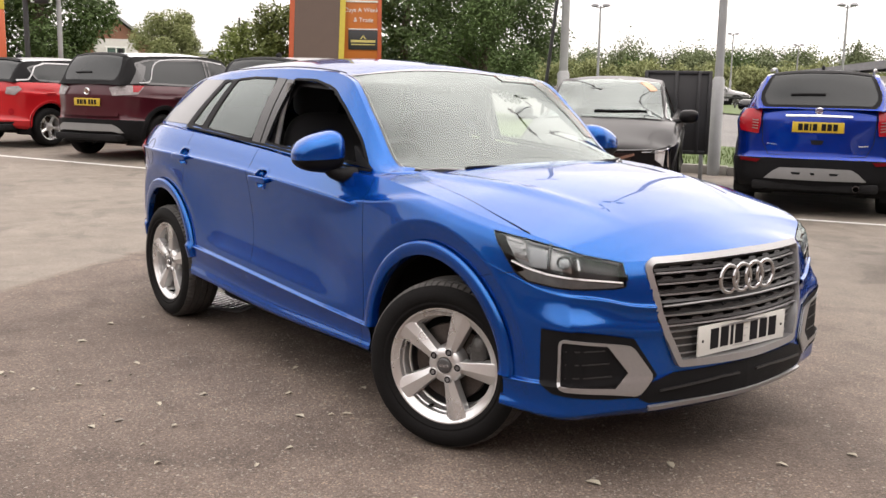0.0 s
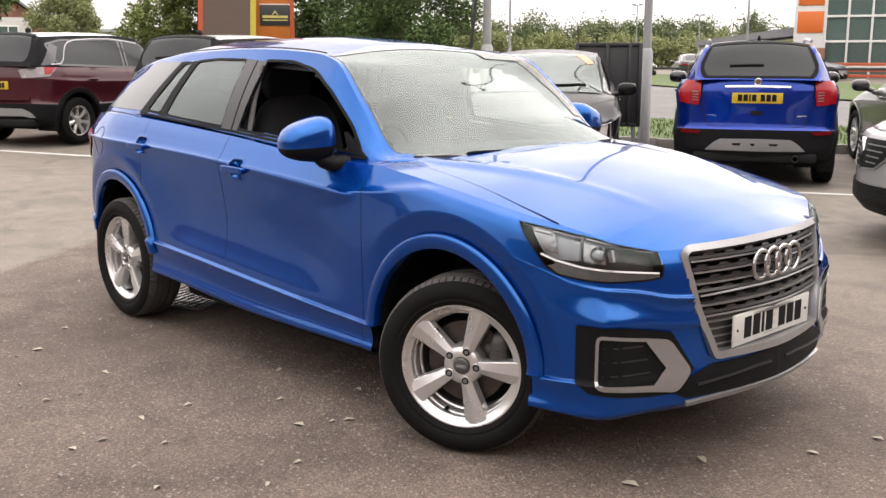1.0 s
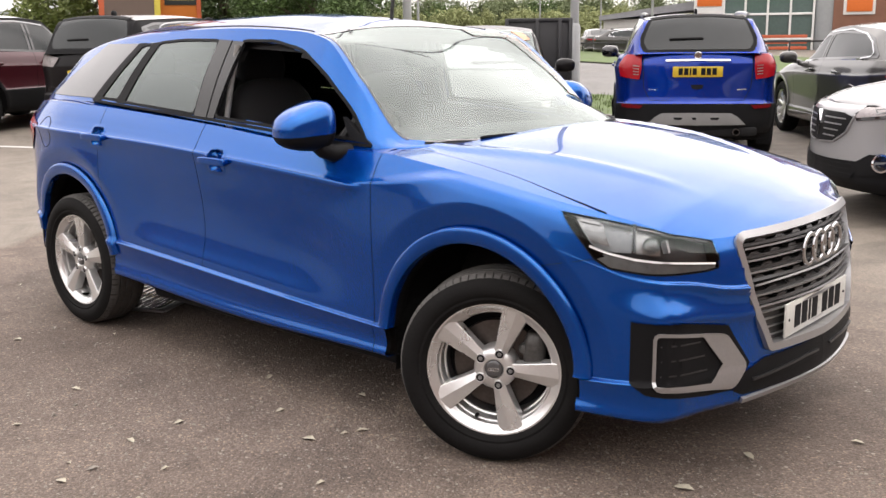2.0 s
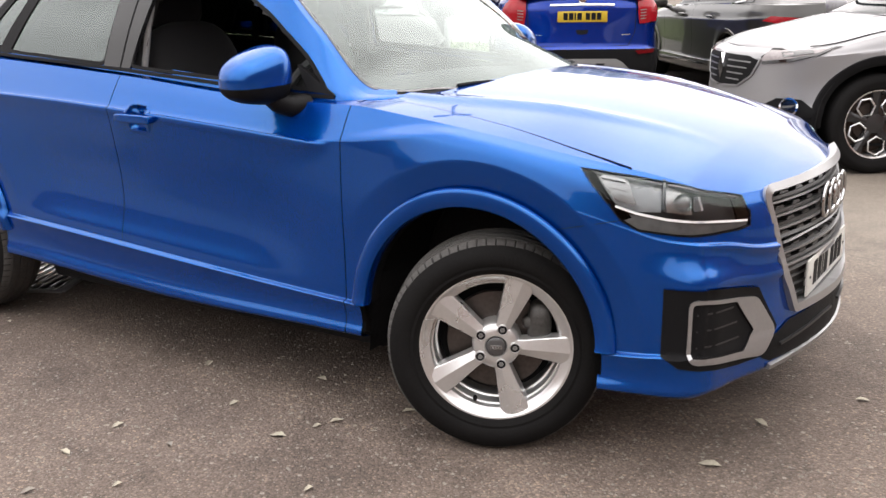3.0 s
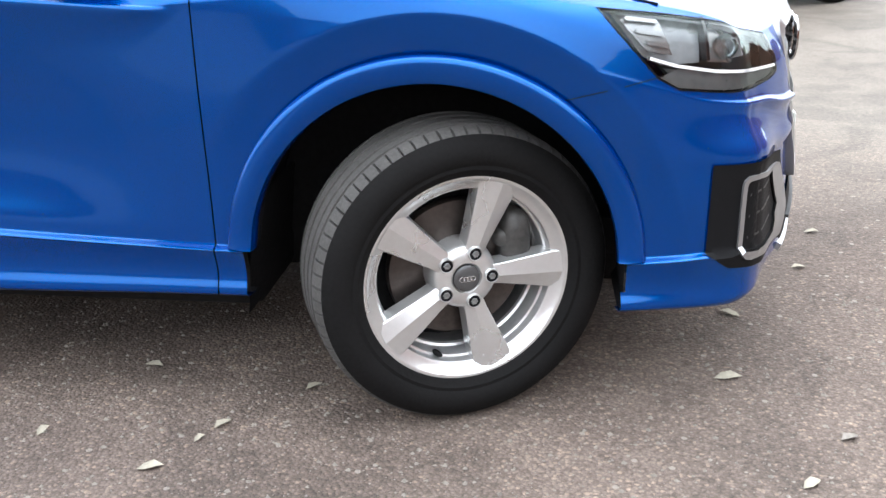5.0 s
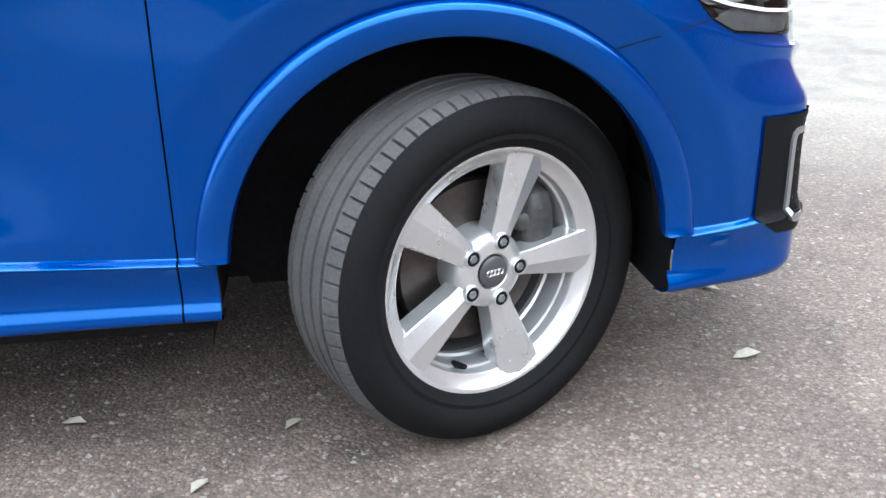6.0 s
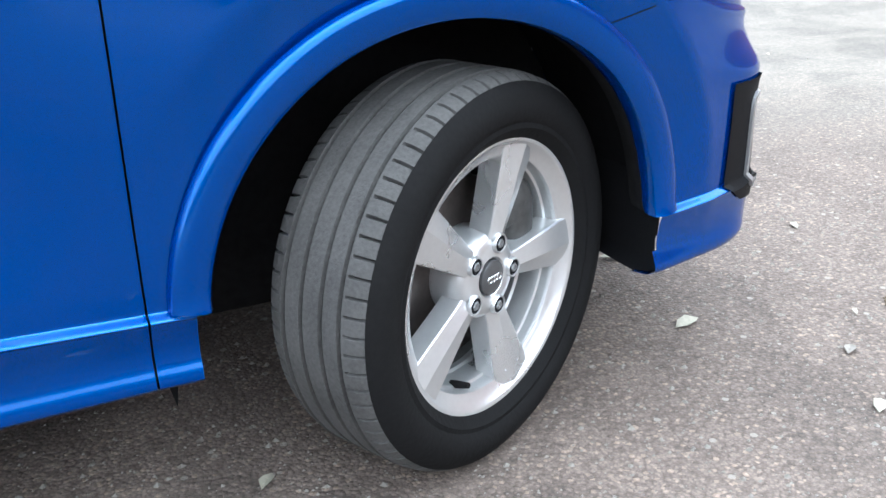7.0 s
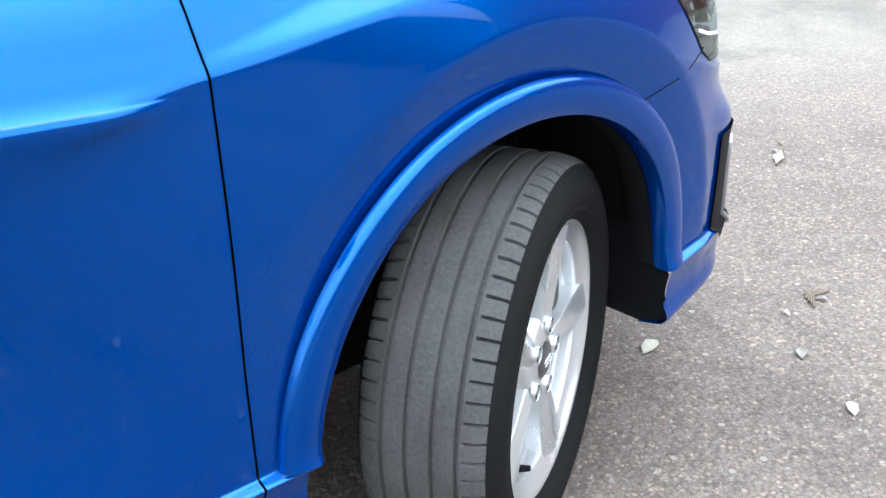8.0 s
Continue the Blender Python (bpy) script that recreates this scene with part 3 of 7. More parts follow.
def five_spoke_wheel(parent, m, turn):
    """Tyre on a silver alloy wheel with five broad spokes, bolts, cap, valve and the brake behind."""
    lip = lathe([(0.226, -0.070), (0.2295, -0.078), (0.2305, -0.084), (0.2275, -0.0892), (0.2225, -0.0895), (0.2175, -0.0865), (0.213, -0.0795), (0.2, -0.0745), (0.1955, -0.0715), (0.1942, -0.066)], 80)
    w = part("wheel", lip, ALLOY, parent, "silver alloy wheel with five broad spokes")
    w.matrix_basis = m
    part("barrel", lathe([(0.1942, -0.066), (0.1925, -0.052), (0.1885, -0.050), (0.187, -0.044), (0.186, -0.012), (0.181, -0.009), (0.180, 0.0)], 72), ALLOY, w)
    part("barrel_depth", lathe([(0.180, 0.0), (0.184, 0.06), (0.205, 0.09)], 72), SHADED_ALLOY, w)
    flank, tread = tyre_shapes(0.326, 0.221)
    part("tyre", flank, RUBBER, w, "black rubber tyre wall")
    part("tread", tread, TREAD, w, "dusty worn tread with grooves", smooth=28)
    sp = spoke_shape([(0.040, 0.022, -0.075), (0.062, 0.0225, -0.0765), (0.085, 0.0245, -0.0775), (0.11, 0.0285, -0.079), (0.15, 0.035, -0.081), (0.185, 0.0405, -0.083), (0.2, 0.0425, -0.0838), (0.2165, 0.045, -0.0855)])
    for i in range(5):
        part("spoke", turned(sp, turn + 72 * i), ALLOY, w, smooth=12)
    hub = lathe([(0.030, -0.0720), (0.034, -0.0760), (0.046, -0.0750), (0.062, -0.0720), (0.070, -0.0645), (0.074, -0.0415), (0.076, 0.05)], 48)
    part("hub", hub, ALLOY, w)
    cap = join(lathe([(0.0005, -0.0815), (0.018, -0.0815), (0.026, -0.0800), (0.029, -0.0780), (0.0295, -0.0515)], 32))
    part("hub_cap", cap, CAP, w, "dark grey hub cap")
    rings = [moved(lathe([(0.0052 + 0.0011 * math.cos(a), -0.0821 + 0.0011 * math.sin(a)) for a in np.linspace(0, 2 * math.pi, 7)[:-1]], 18, True), Matrix.Translation((x, 0, 0))) for x in (-0.012, -0.004, 0.004, 0.012)]
    part("cap_emblem", join(*rings), CHROME, w)
    for i in range(5):
        a = radians(turn + 72 * i)
        c = (0.056 * math.cos(a), 0.056 * math.sin(a))
        at = Matrix.Translation((c[0], 0, c[1]))
        nut = moved(lathe([(0.0005, -0.0800), (0.0042, -0.0800), (0.0046, -0.0820), (0.0070, -0.0820), (0.0078, -0.0810), (0.008, -0.0665)], 6), at)
        part("bolt", nut, BOLT, w, "dull steel wheel bolt", smooth=20)
        # flat black disc that stands for the shade in the bolt's recess
        part("bolt_hole", disc(0.0138, -0.0793, 24, c), INK, w)
        part("bolt_collar", moved(lathe([(0.0130, -0.0787), (0.0136, -0.0811), (0.0148, -0.0815), (0.0162, -0.0795), (0.0168, -0.0735)], 24), at), ALLOY, w)
    a = radians(turn + 180)
    v = Vector((math.cos(a), 0, math.sin(a)))
    part("valve", tube([v * 0.188 + Vector((0, -0.042, 0)), v * 0.184 + Vector((0, -0.060, 0)), v * 0.180 + Vector((0, -0.076, 0))], [0.007, 0.0065, 0.005], 10), RUBBER, w)
    part("brake_disc", join(lathe([(0.06, -0.008), (0.085, -0.010), (0.150, -0.010), (0.152, -0.004), (0.152, 0.012), (0.06, 0.012)], 64), disc(0.075, -0.012)), STEEL, w, "rust-tinged brake disc")
    b = radians(18)
    cal = blob((0.132 * math.cos(b), -0.012, 0.132 * math.sin(b)), (0.036, 0.045, 0.085), 3.2)
    part("brake_caliper", join(cal, blob((0.11 * math.cos(b), -0.03, 0.11 * math.sin(b) + 0.03), (0.03, 0.02, 0.022), 2.4), blob((0.11 * math.cos(b), -0.03, 0.11 * math.sin(b) - 0.04), (0.03, 0.02, 0.022), 2.4), tube([(0.10, -0.042, 0.07), (0.115, -0.045, 0.02), (0.105, -0.042, -0.03)], 0.007, 8), blob((0.122, -0.046, 0.085), (0.008, 0.010, 0.008), 2.0), blob((0.127, -0.046, -0.02), (0.008, 0.010, 0.008), 2.0)), CALIPER, w, "grey brake caliper")
    part("inner_shield", disc(0.182, 0.05, 40), LINER, w)
    return w


# ---- the blue car in the middle ----
def both(vf):
    return join(vf, mirrored(vf))


ARCH_F, ARCH_R, ARCH_IN, ARCH_OUT = (-0.042, 0.362), (-2.64, 0.372), 0.378, 0.437
Q2 = Shell(
    plan=[(-3.385, 0), (-3.37, 0.3), (-3.31, 0.55), (-3.2, 0.70), (-3.05, 0.775), (-2.85, 0.82), (-2.6, 0.842), (-2.1, 0.845), (-1.5, 0.845), (-0.9, 0.846), (-0.4, 0.85), (0, 0.85), (0.25, 0.833), (0.45, 0.79), (0.57, 0.728), (0.63, 0.64), (0.69, 0.53), (0.735, 0.42), (0.775, 0.25), (0.795, 0.1), (0.80, 0)],
    levels=[
        [(-3.39, 0.30), (-2.95, 0.30), (-2.2, 0.29), (-1.25, 0.255), (-0.43, 0.27), (0.35, 0.25), (0.6, 0.245), (0.8, 0.25)],
        [(-3.39, 0.52), (-2.18, 0.48), (-0.43, 0.392), (0.35, 0.375), (0.51, 0.385), (0.8, 0.40)],
        [(-3.39, 0.985), (-2.02, 0.962), (-0.557, 0.887), (-0.2, 0.86), (0.15, 0.80), (0.4, 0.73), (0.49, 0.70), (0.64, 0.672), (0.70, 0.648), (0.8, 0.63)],
        [(-3.39, 1.07), (-2.8, 1.10), (-2.49, 1.095), (-1.58, 1.052), (-0.75, 1.0), (-0.5, 1.0), (-0.3, 0.982), (0, 0.945), (0.287, 0.897), (0.45, 0.868), (0.57, 0.838), (0.64, 0.806), (0.69, 0.792), (0.8, 0.797)],
    ],
    side=[(0, 0.06), (0.06, 0.016), (0.12, 0.002), (0.16, 0.001), (0.42, 0.012), (0.5, 0.0125), (0.90, 0.001), (0.93, -0.002), (0.94, -0.001), (1.0, 0.0115), (1.01, 0.0125), (1.05, 0.0142), (1.16, 0.0270), (1.28, 0.0375), (1.36, 0.0395), (1.5, 0.036), (1.75, 0.019), (1.93, 0.004), (1.985, -0.002), (2.02, 0.006), (2.3, 0.027), (2.6, 0.046), (2.8, 0.060), (3, 0.076)],
    fender=[(0, 0.06), (0.06, 0.016), (0.12, 0.003), (0.16, 0.002), (0.42, 0.011), (0.5, 0.0115), (0.90, 0.001), (0.93, -0.001), (0.94, 0.0), (1.0, 0.015), (1.01, 0.0158), (1.3, 0.016), (1.7, 0.013), (2.0, 0.0145), (2.3, 0.0175), (2.6, 0.0225), (2.83, 0.038), (3, 0.078)],
    front=[(0, 0.045), (0.25, 0.005), (0.6, 0), (1.0, 0.006), (1.45, 0.012), (1.56, 0.010), (1.64, 0.002), (1.68, 0.0025), (1.80, 0.012), (1.88, 0.0125), (1.95, 0.005), (1.985, 0.0), (2.04, 0.014), (2.4, 0.024), (2.75, 0.04), (3, 0.06)],
    rear=[(0, 0.05), (0.5, 0), (1.5, 0), (2, 0.01), (3, 0.07)],
    n=520, door_end=-0.63, arches=[(*ARCH_F, 0.505), (*ARCH_R, 0.50)], flare=0.0, swell=0.019, corner=0.035)
GRILLE = rounded([(0.0, 0.80), (0.445, 0.79), (0.468, 0.768), (0.418, 0.585), (0.342, 0.432), (0.0, 0.425)], 0.012)
HEADLIGHT = [(1.085, 0.879), (0.95, 0.862), (0.80, 0.838), (0.68, 0.815), (0.557, 0.787), (0.548, 0.74), (0.556, 0.712), (0.60, 0.705), (0.70, 0.703), (0.81, 0.709), (0.92, 0.723), (0.965, 0.747)]
FOG = [(0.765, 0.524), (0.528, 0.50), (0.448, 0.395), (0.50, 0.332), (0.765, 0.354)]
FOG_IN = [(0.757, 0.514), (0.62, 0.505), (0.54, 0.412), (0.585, 0.357), (0.757, 0.366)]
FOG_BLACK = [(0.838, 0.561), (0.70, 0.553), (0.52, 0.53), (0.43, 0.40), (0.50, 0.322), (0.60, 0.317), (0.79, 0.335), (0.838, 0.372)]


def shifted(poly):
    """The openings of the bumper's corner, moved along with it."""
    return [(a + 0.018 * math.exp(-((a - 0.74) / 0.15) ** 2), b + 0.016 * math.exp(-((a - 0.74) / 0.15) ** 2)) for a, b in poly]


FOG, FOG_IN, FOG_BLACK = shifted(FOG), shifted(FOG_IN), shifted(FOG_BLACK)
CUP = (0.050, 0.046)                             # half the width and height of the hollow behind a door handle
HANDLES = ((-1.395, 0.912), (-2.30, 0.958))
SEAMS = (-0.505, -1.545, -2.31)


def build_q2(root):
    s = Q2
    # flanks, nose and tail, cut into panels
    q = np.sort(np.concatenate([s.q, [s.q_of_x(x + e) for x in SEAMS for e in (-0.0017, 0.0017)]]))
    knots = [0, .05, .12, .22, .35, .5, .65, .8, .86, .90, .93, .94, .97, .976, 1.0, 1.004, 1.01, 1.05, 1.1, 1.2, 1.35, 1.5, 1.65, 1.8, 1.93, 1.985, 2.0, 2.02, 2.1, 2.2, 2.35, 2.5, 2.65, 2.8, 2.9, 3]
    h = np.array(knots, float)
    for k in range(2):
        h = np.sort(np.concatenate([h, (h[1:] + h[:-1]) / 2]))
    P = s.at(q[:, None], h[None, :])
    C = (P[:-1, :-1] + P[1:, 1:] + P[1:, :-1] + P[:-1, 1:]) / 4
    qc = np.broadcast_to(((q[1:] + q[:-1]) / 2)[:, None], C.shape[:2])
    hc = np.broadcast_to(((h[1:] + h[:-1]) / 2)[None, :], C.shape[:2])
    xs = np.interp(qc, s.q[::-1], s.P[::-1, 0])
    z = C[..., 2]
    hole = np.zeros(z.shape, bool)
    for cx, cz in (ARCH_F, ARCH_R):
        hole |= (np.hypot(xs - cx, z - cz) < 0.40) & (C[..., 1] > 0.6)
        hole |= (np.abs(xs - cx) < 0.395) & (z < cz)
    for x, zz in HANDLES:
        hole |= ((xs - x) / CUP[0]) ** 4 + ((z - zz) / CUP[1]) ** 4 < 0.9
    well = hole.copy()
    for poly in (GRILLE, FOG_IN, HEADLIGHT):
        hole |= inside(poly, np.abs(qc - (0.009 if poly is GRILLE else 0)), z)
    gap = np.zeros(z.shape, bool)
    for x in SEAMS:
        gap |= (np.abs(xs - x) < 0.0017) & (hc > (0 if x == SEAMS[0] else 1))
    hole |= gap
    nose = (xs > -0.04) & (z < 0.705 + (xs - 0.23) * 0.3)
    tail = (xs < -2.9) & (z < 0.62)
    sill = (hc < 1) & (xs < SEAMS[0]) & (xs > -2.31)
    names = np.full(z.shape, "quarter_panel", object)
    names[xs > SEAMS[2]], names[xs > SEAMS[1]], names[xs > SEAMS[0]] = "rear_door", "front_door", "fender"
    names[nose], names[tail], names[sill] = "front_bumper", "rear_bumper", "sill"
    for name in ("quarter_panel", "rear_door", "front_door", "fender", "front_bumper", "rear_bumper", "sill"):
        vf = grid(P, (names == name) & ~hole)
        if name.endswith("bumper"):
            part(name, both(vf), BLUE, root)
        else:
            part(name, mirrored(vf), BLUE, root)
            part(name, vf, BLUE, root)
    inner = s.at(q[:, None], h[None, :], -0.022)
    part("inner_panel", both(grid(inner, ~well & (xs < 0.2))), LINER, root)
    part("floor_pan", join(box((-1.42, 0, 0.26), (3.7, 0.80, 0.18), 0.02), box((-1.34, 0, 0.25), (1.74, 1.34, 0.16), 0.03), box((0.44, 0, 0.315), (0.36, 1.02, 0.10), 0.02), box((-3.05, 0, 0.34), (0.4, 1.3, 0.09), 0.02)), LINER, root)

    # bonnet and the shoulders beside it
    base_x = lambda y: np.interp(np.abs(y), [0, 0.27, 0.46, 0.605, 0.66], [-0.225, -0.252, -0.315, -0.415, -0.51])
    hood_mid = smooth_line([(-0.6, 1.03), (-0.47, 1.045), (-0.3, 1.055), (0, 1.035), (0.3, 0.98), (0.5, 0.918), (0.65, 0.852), (0.70, 0.825), (0.745, 0.797)])
    qh = np.linspace(s.q_of_x(-0.50), 0, 130)
    E = s.at(qh, 3.0)
    wv = np.concatenate([np.linspace(1, 0.8, 24), np.linspace(0.8, 0, 30)[1:]])
    cut = smooth_line([(-0.6, 0.845), (-0.475, 0.86), (0.0, 0.905), (0.3, 0.965), (0.43, 1.0), (0.8, 1.0)])
    H = np.zeros((len(qh), len(wv), 3))
    for i, e in enumerate(E):
        y = e[1] * wv
        k = np.clip(hood_mid(e[0]) - e[2], 0, None)
        ridge = 0.010 * np.exp(-((y - (0.60 - 0.30 * np.clip((e[0] + 0.3), 0, 1.0))) / 0.03) ** 2) * np.clip((0.55 - e[0]) / 0.5, 0, 1)
        H[i] = np.stack([np.full_like(y, e[0]), y, e[2] + k * (1 - wv**2.1) + ridge], -1)
    wc = np.broadcast_to(((wv[1:] + wv[:-1]) / 2)[None, :], (len(qh) - 1, len(wv) - 1))
    xc = np.broadcast_to((E[1:, 0] + E[:-1, 0])[:, None] / 2, wc.shape)
    yc = np.broadcast_to(E[:-1, 1][:, None], wc.shape) * wc
    bonnet = wc < cut(xc)
    part("bonnet", both(grid(H, bonnet & (xc > base_x(yc) - 0.02))), BLUE, root, "smooth blue bonnet that mirrors the sky")
    for f in (grid(H, ~bonnet), mirrored(grid(H, ~bonnet))):
        part("fender_top", f, BLUE, root)
    seam = []
    for x in np.linspace(-0.50, 0.395, 30):
        e = s.at(s.q_of_x(x), 3.0)
        w = float(cut(x))
        seam.append((x, e[1] * w, e[2] + max(0, float(hood_mid(x)) - e[2]) * (1 - w**2.1)))
    for k in (1, -1):
        part("bonnet_gap", ribbon([(a, b * k, c) for a, b, c in seam], [(0, 0.3 * k, 1)] * 30, 0.0018, 0.0003), INK, root)
    qs = np.linspace(s.q_of_x(-3.36), s.q_of_x(-0.5), 60)
    E = s.at(qs, 3.0)
    S = np.stack([np.stack([E[:, 0], E[:, 1] * k, E[:, 2] + 0.016 * (1 - (k - 0.86) / 0.14)], -1) for k in np.linspace(1, 0.86, 6)], 1)
    part("shoulder", both(grid(S)), BLUE, root)

    # wheel arches: trim, lining
    for cx, cz in (ARCH_F, ARCH_R):
        rows, arc = [], np.linspace(radians(1.5 if cx > -1 else 5), radians(176 if cx > -1 else 172), 70)
        for a in arc:
            row = []
            for r, d in ((ARCH_IN, -0.022), (ARCH_IN, -0.002), (ARCH_IN + 0.004, 0.009), (ARCH_IN + 0.012, 0.0135), (ARCH_IN + 0.028, 0.0145), (ARCH_IN + 0.042, 0.0125), (ARCH_OUT - 0.008, 0.009), (ARCH_OUT - 0.003, 0.004), (ARCH_OUT, -0.006)):
                x, zz = cx + r * math.cos(a), cz + r * math.sin(a)
                p = s.side(x, max(zz, 0.30), d + 0.006 + 0.007 * min(1, 1.6 * max(0, math.sin(a))))
                row.append((x, p[1], zz))
            rows.append(row)
        ring = grid(np.array(rows))
        lip = grid(np.array([[(cx + r * math.cos(a), s.side(cx + r * math.cos(a), max(cz + r * math.sin(a), 0.30), d)[1], cz + r * math.sin(a)) for r, d in ((ARCH_IN + 0.001, -0.014), (ARCH_IN + 0.004, -0.06), (ARCH_IN + 0.04, -0.11))] for a in arc]))
        L = [[(cx + 0.43 * math.cos(a), y, cz + 0.43 * math.sin(a)) for y in (0.765, 0.7, 0.55, 0.42)] for a in np.linspace(radians(-7), radians(187), 40)]
        back = moved(disc(0.43, 0.42, 40), Matrix.Translation((cx, 0, cz)))
        liner = join(grid(np.array(L)), ([(a, b, max(c_, 0.17)) for a, b, c_ in back[0]], back[1]))
        for f in (lambda v: v, mirrored):
            part("wheel_arch_trim", f(ring), BLUE, root)
            part("arch_inner_lip", f(lip), LINER, root)
            part("wheel_arch_lining", f(liner), LINER, root)
            if cx > -1:
                e = s.at(s.q_of_x(0.3545), np.linspace(0.0, 1.15, 9))
                inner = np.stack([e[:, 0] - 0.01, np.full(9, 0.58), np.maximum(e[:, 2], 0.25)], -1)
                part("bumper_end", f(grid(np.stack([e, (e + inner) / 2, inner], 1))), PLASTIC, root)
                part("rear_curtain", f(grid(np.array([[(cx - 0.40 - 0.03 * k, y, 0.46 - 0.26 * k) for y in np.linspace(0.765, 0.40, 6)] for k in np.linspace(0, 1, 6)]))), LINER, root)

    # strips along sill and bumper corner
    for f in (lambda v: v, mirrored):
        part("bumper_line", f(s.side_band([(0.225, 0.708), (0.30, 0.728), (0.41, 0.752)], 0.0022, 0.0006)), INK, root)

    # grille with slats, badge and plate
    half = [p for p in GRILLE]
    full = half[2:-2]
    full = [(a, b) for a, b in full] + [(-a, b) for a, b in reversed(full)]
    pts = np.array(dense(full, 0.025))
    sg = np.sign(pts[:, 0] + 1e-9)
    flip = np.stack([np.ones_like(sg), sg, np.ones_like(sg)], -1)
    rise_ = ((pts[:, 1] - 0.432) / 0.358)[:, None]
    pp = (s.on(np.abs(pts[:, 0]), np.full(len(pts), 0.432)) * (1 - rise_) + s.on(np.abs(pts[:, 0]), np.full(len(pts), 0.79)) * rise_ + np.array([0.004, 0, 0]) + np.array([0.008, 0, 0]) * 4 * rise_ * (1 - rise_)) * flip
    pp[:, 2] = pts[:, 1]
    nn = s.normal(np.abs(pts[:, 0]), pts[:, 1]) * flip
    grille = part("grille", both(s.patch([(0.0, 0.80), (0.455, 0.80), (0.42, 0.55), (0.345, 0.425), (0.0, 0.425)], -0.05)), PLASTIC, root, "black grille with grey slats in a silver frame")
    part("grille_frame", ribbon(pp, nn, 0.027, 0.014, True, 0.04), SATIN, grille, "satin silver grille frame")
    edge = lambda zz: np.interp(zz, [0.432, 0.56, 0.765, 0.8], [0.32, 0.395, 0.432, 0.43])
    def across(zz, d, n=61, y0=None, y1=None):
        yy = np.linspace(-edge(zz) if y0 is None else y0, edge(zz) if y1 is None else y1, n)
        p, n_ = s.on(np.abs(yy), np.full(n, zz), d), s.normal(np.abs(yy), np.full(n, zz))
        sg = np.sign(yy + 1e-9)
        for a in (p, n_):
            a[:, 1] *= sg
        return p, n_

    for k in range(6):
        zz = 0.748 - 0.0365 * k
        part("grille_slat", ribbon(*across(zz + 0.009, -0.022), 0.011, 0.006, False, 0.02), SLAT, grille)
        part("slat_lip", ribbon(*across(zz, -0.014), 0.0065, 0.006, False, 0.015), LIP, grille)
        y = -edge(zz) + (0.02 if k % 2 else 0.07)
        while y < edge(zz) - 0.05:
            tooth = [ribbon(*across(zz + up, -0.024, 4, y + 0.026 - w_ / 2, y + 0.026 + w_ / 2), 0.005, 0.005, False, 0.02) for w_, up in ((0.052, 0.0165), (0.036, 0.0205))]
            part("slat_tooth", join(*tooth), SLAT, grille)
            y += 0.105
    part("lower_panel", both(s.patch([(0.0, 0.558), (0.392, 0.558), (0.318, 0.438), (0.0, 0.436)], -0.022)), LOWER_PANEL, grille)
    for k in range(4):
        part("panel_line", ribbon(*across(0.543 - 0.028 * k, -0.018), 0.004, 0.004, False, 0.02), SATIN, grille)
    xg = float(s.on(0.0, 0.7)[0])
    rings = []
    for y in (-0.108, -0.036, 0.036, 0.108):
        t = [(0.049 + 0.008 * math.cos(a), 0.007 * math.sin(a)) for a in np.linspace(0, 2 * math.pi, 9)[:-1]]
        rings.append(moved(lathe(t, 40, True), Matrix.Translation((xg + 0.004 - abs(y) * 0.04, y, 0.713)) @ pose(0, 0, 0, 0, 0, 90) @ Matrix.Diagonal((1, 1, 1, 1))))
    part("badge", join(*rings), RING, grille, "four chrome rings")
    xp = float(s.on(0.26, 0.5)[0]) - 0.004
    plate = part("number_plate", join(box((xp + 0.012, 0, 0.50), (0.008, 0.52, 0.111), 0.003), box((xp - 0.02, 0, 0.50), (0.05, 0.40, 0.09), 0.01)), PLATE_WHITE, root, "white number plate with black bars")
    y = -0.192
    for k, wd in enumerate((0.046, 0.046, 0.016, 0.046, 0, 0.046, 0.046, 0.046)):
        if wd:
            part("plate_bar", box((xp + 0.0165, y + wd / 2, 0.502), (0.0015, wd, 0.074), 0), INK, plate, smooth=0)
        y += (wd + 0.012) if wd else 0.03
    for y in (-0.235, 0.235):
        part("plate_dot", blob((xp + 0.0165, y, 0.5), (0.002, 0.005, 0.005)), INK, plate)

    # lower intake, silver lip, side intakes
    part("lower_intake", both(s.patch([(0.0, 0.405), (0.36, 0.402), (0.46, 0.372), (0.50, 0.318), (0.46, 0.300), (0.0, 0.296)], 0.004)), PLASTIC, root, "black lower air intake")
    for a, b in ((0.05, 0.14), (0.14, 0.42)):
        for f in (lambda v: v, mirrored):
            part("intake_bar", f(s.band([(a, 0.362), (b, 0.362 - 0.018 * (b > 0.2))], 0.008, 0.012, False)), SLAT, root)
    lip = [(y_, 0.290 - 0.01 * (abs(y_) / 0.5) ** 3) for y_ in np.linspace(0, 0.46, 12)]
    part("lip", both(s.band(lip, 0.018, 0.010, False, 0.05)), SATIN, root, "silver lip under the bumper")
    for f in (lambda v: v, mirrored):
        fog = part("side_intake", f(join(*[s.patch(p_, 0.005, 0.012) for p_ in ([FOG_BLACK[0], FOG_BLACK[1], FOG_IN[1], FOG_IN[0], FOG_IN[4], FOG_BLACK[6], FOG_BLACK[7]], [FOG_BLACK[1], FOG_BLACK[2], FOG_BLACK[3], FOG_BLACK[4], FOG_BLACK[5], FOG_BLACK[6], FOG_IN[4], FOG_IN[3], FOG_IN[2], FOG_IN[1]])])), PLASTIC, root, "black side intake with a silver surround")
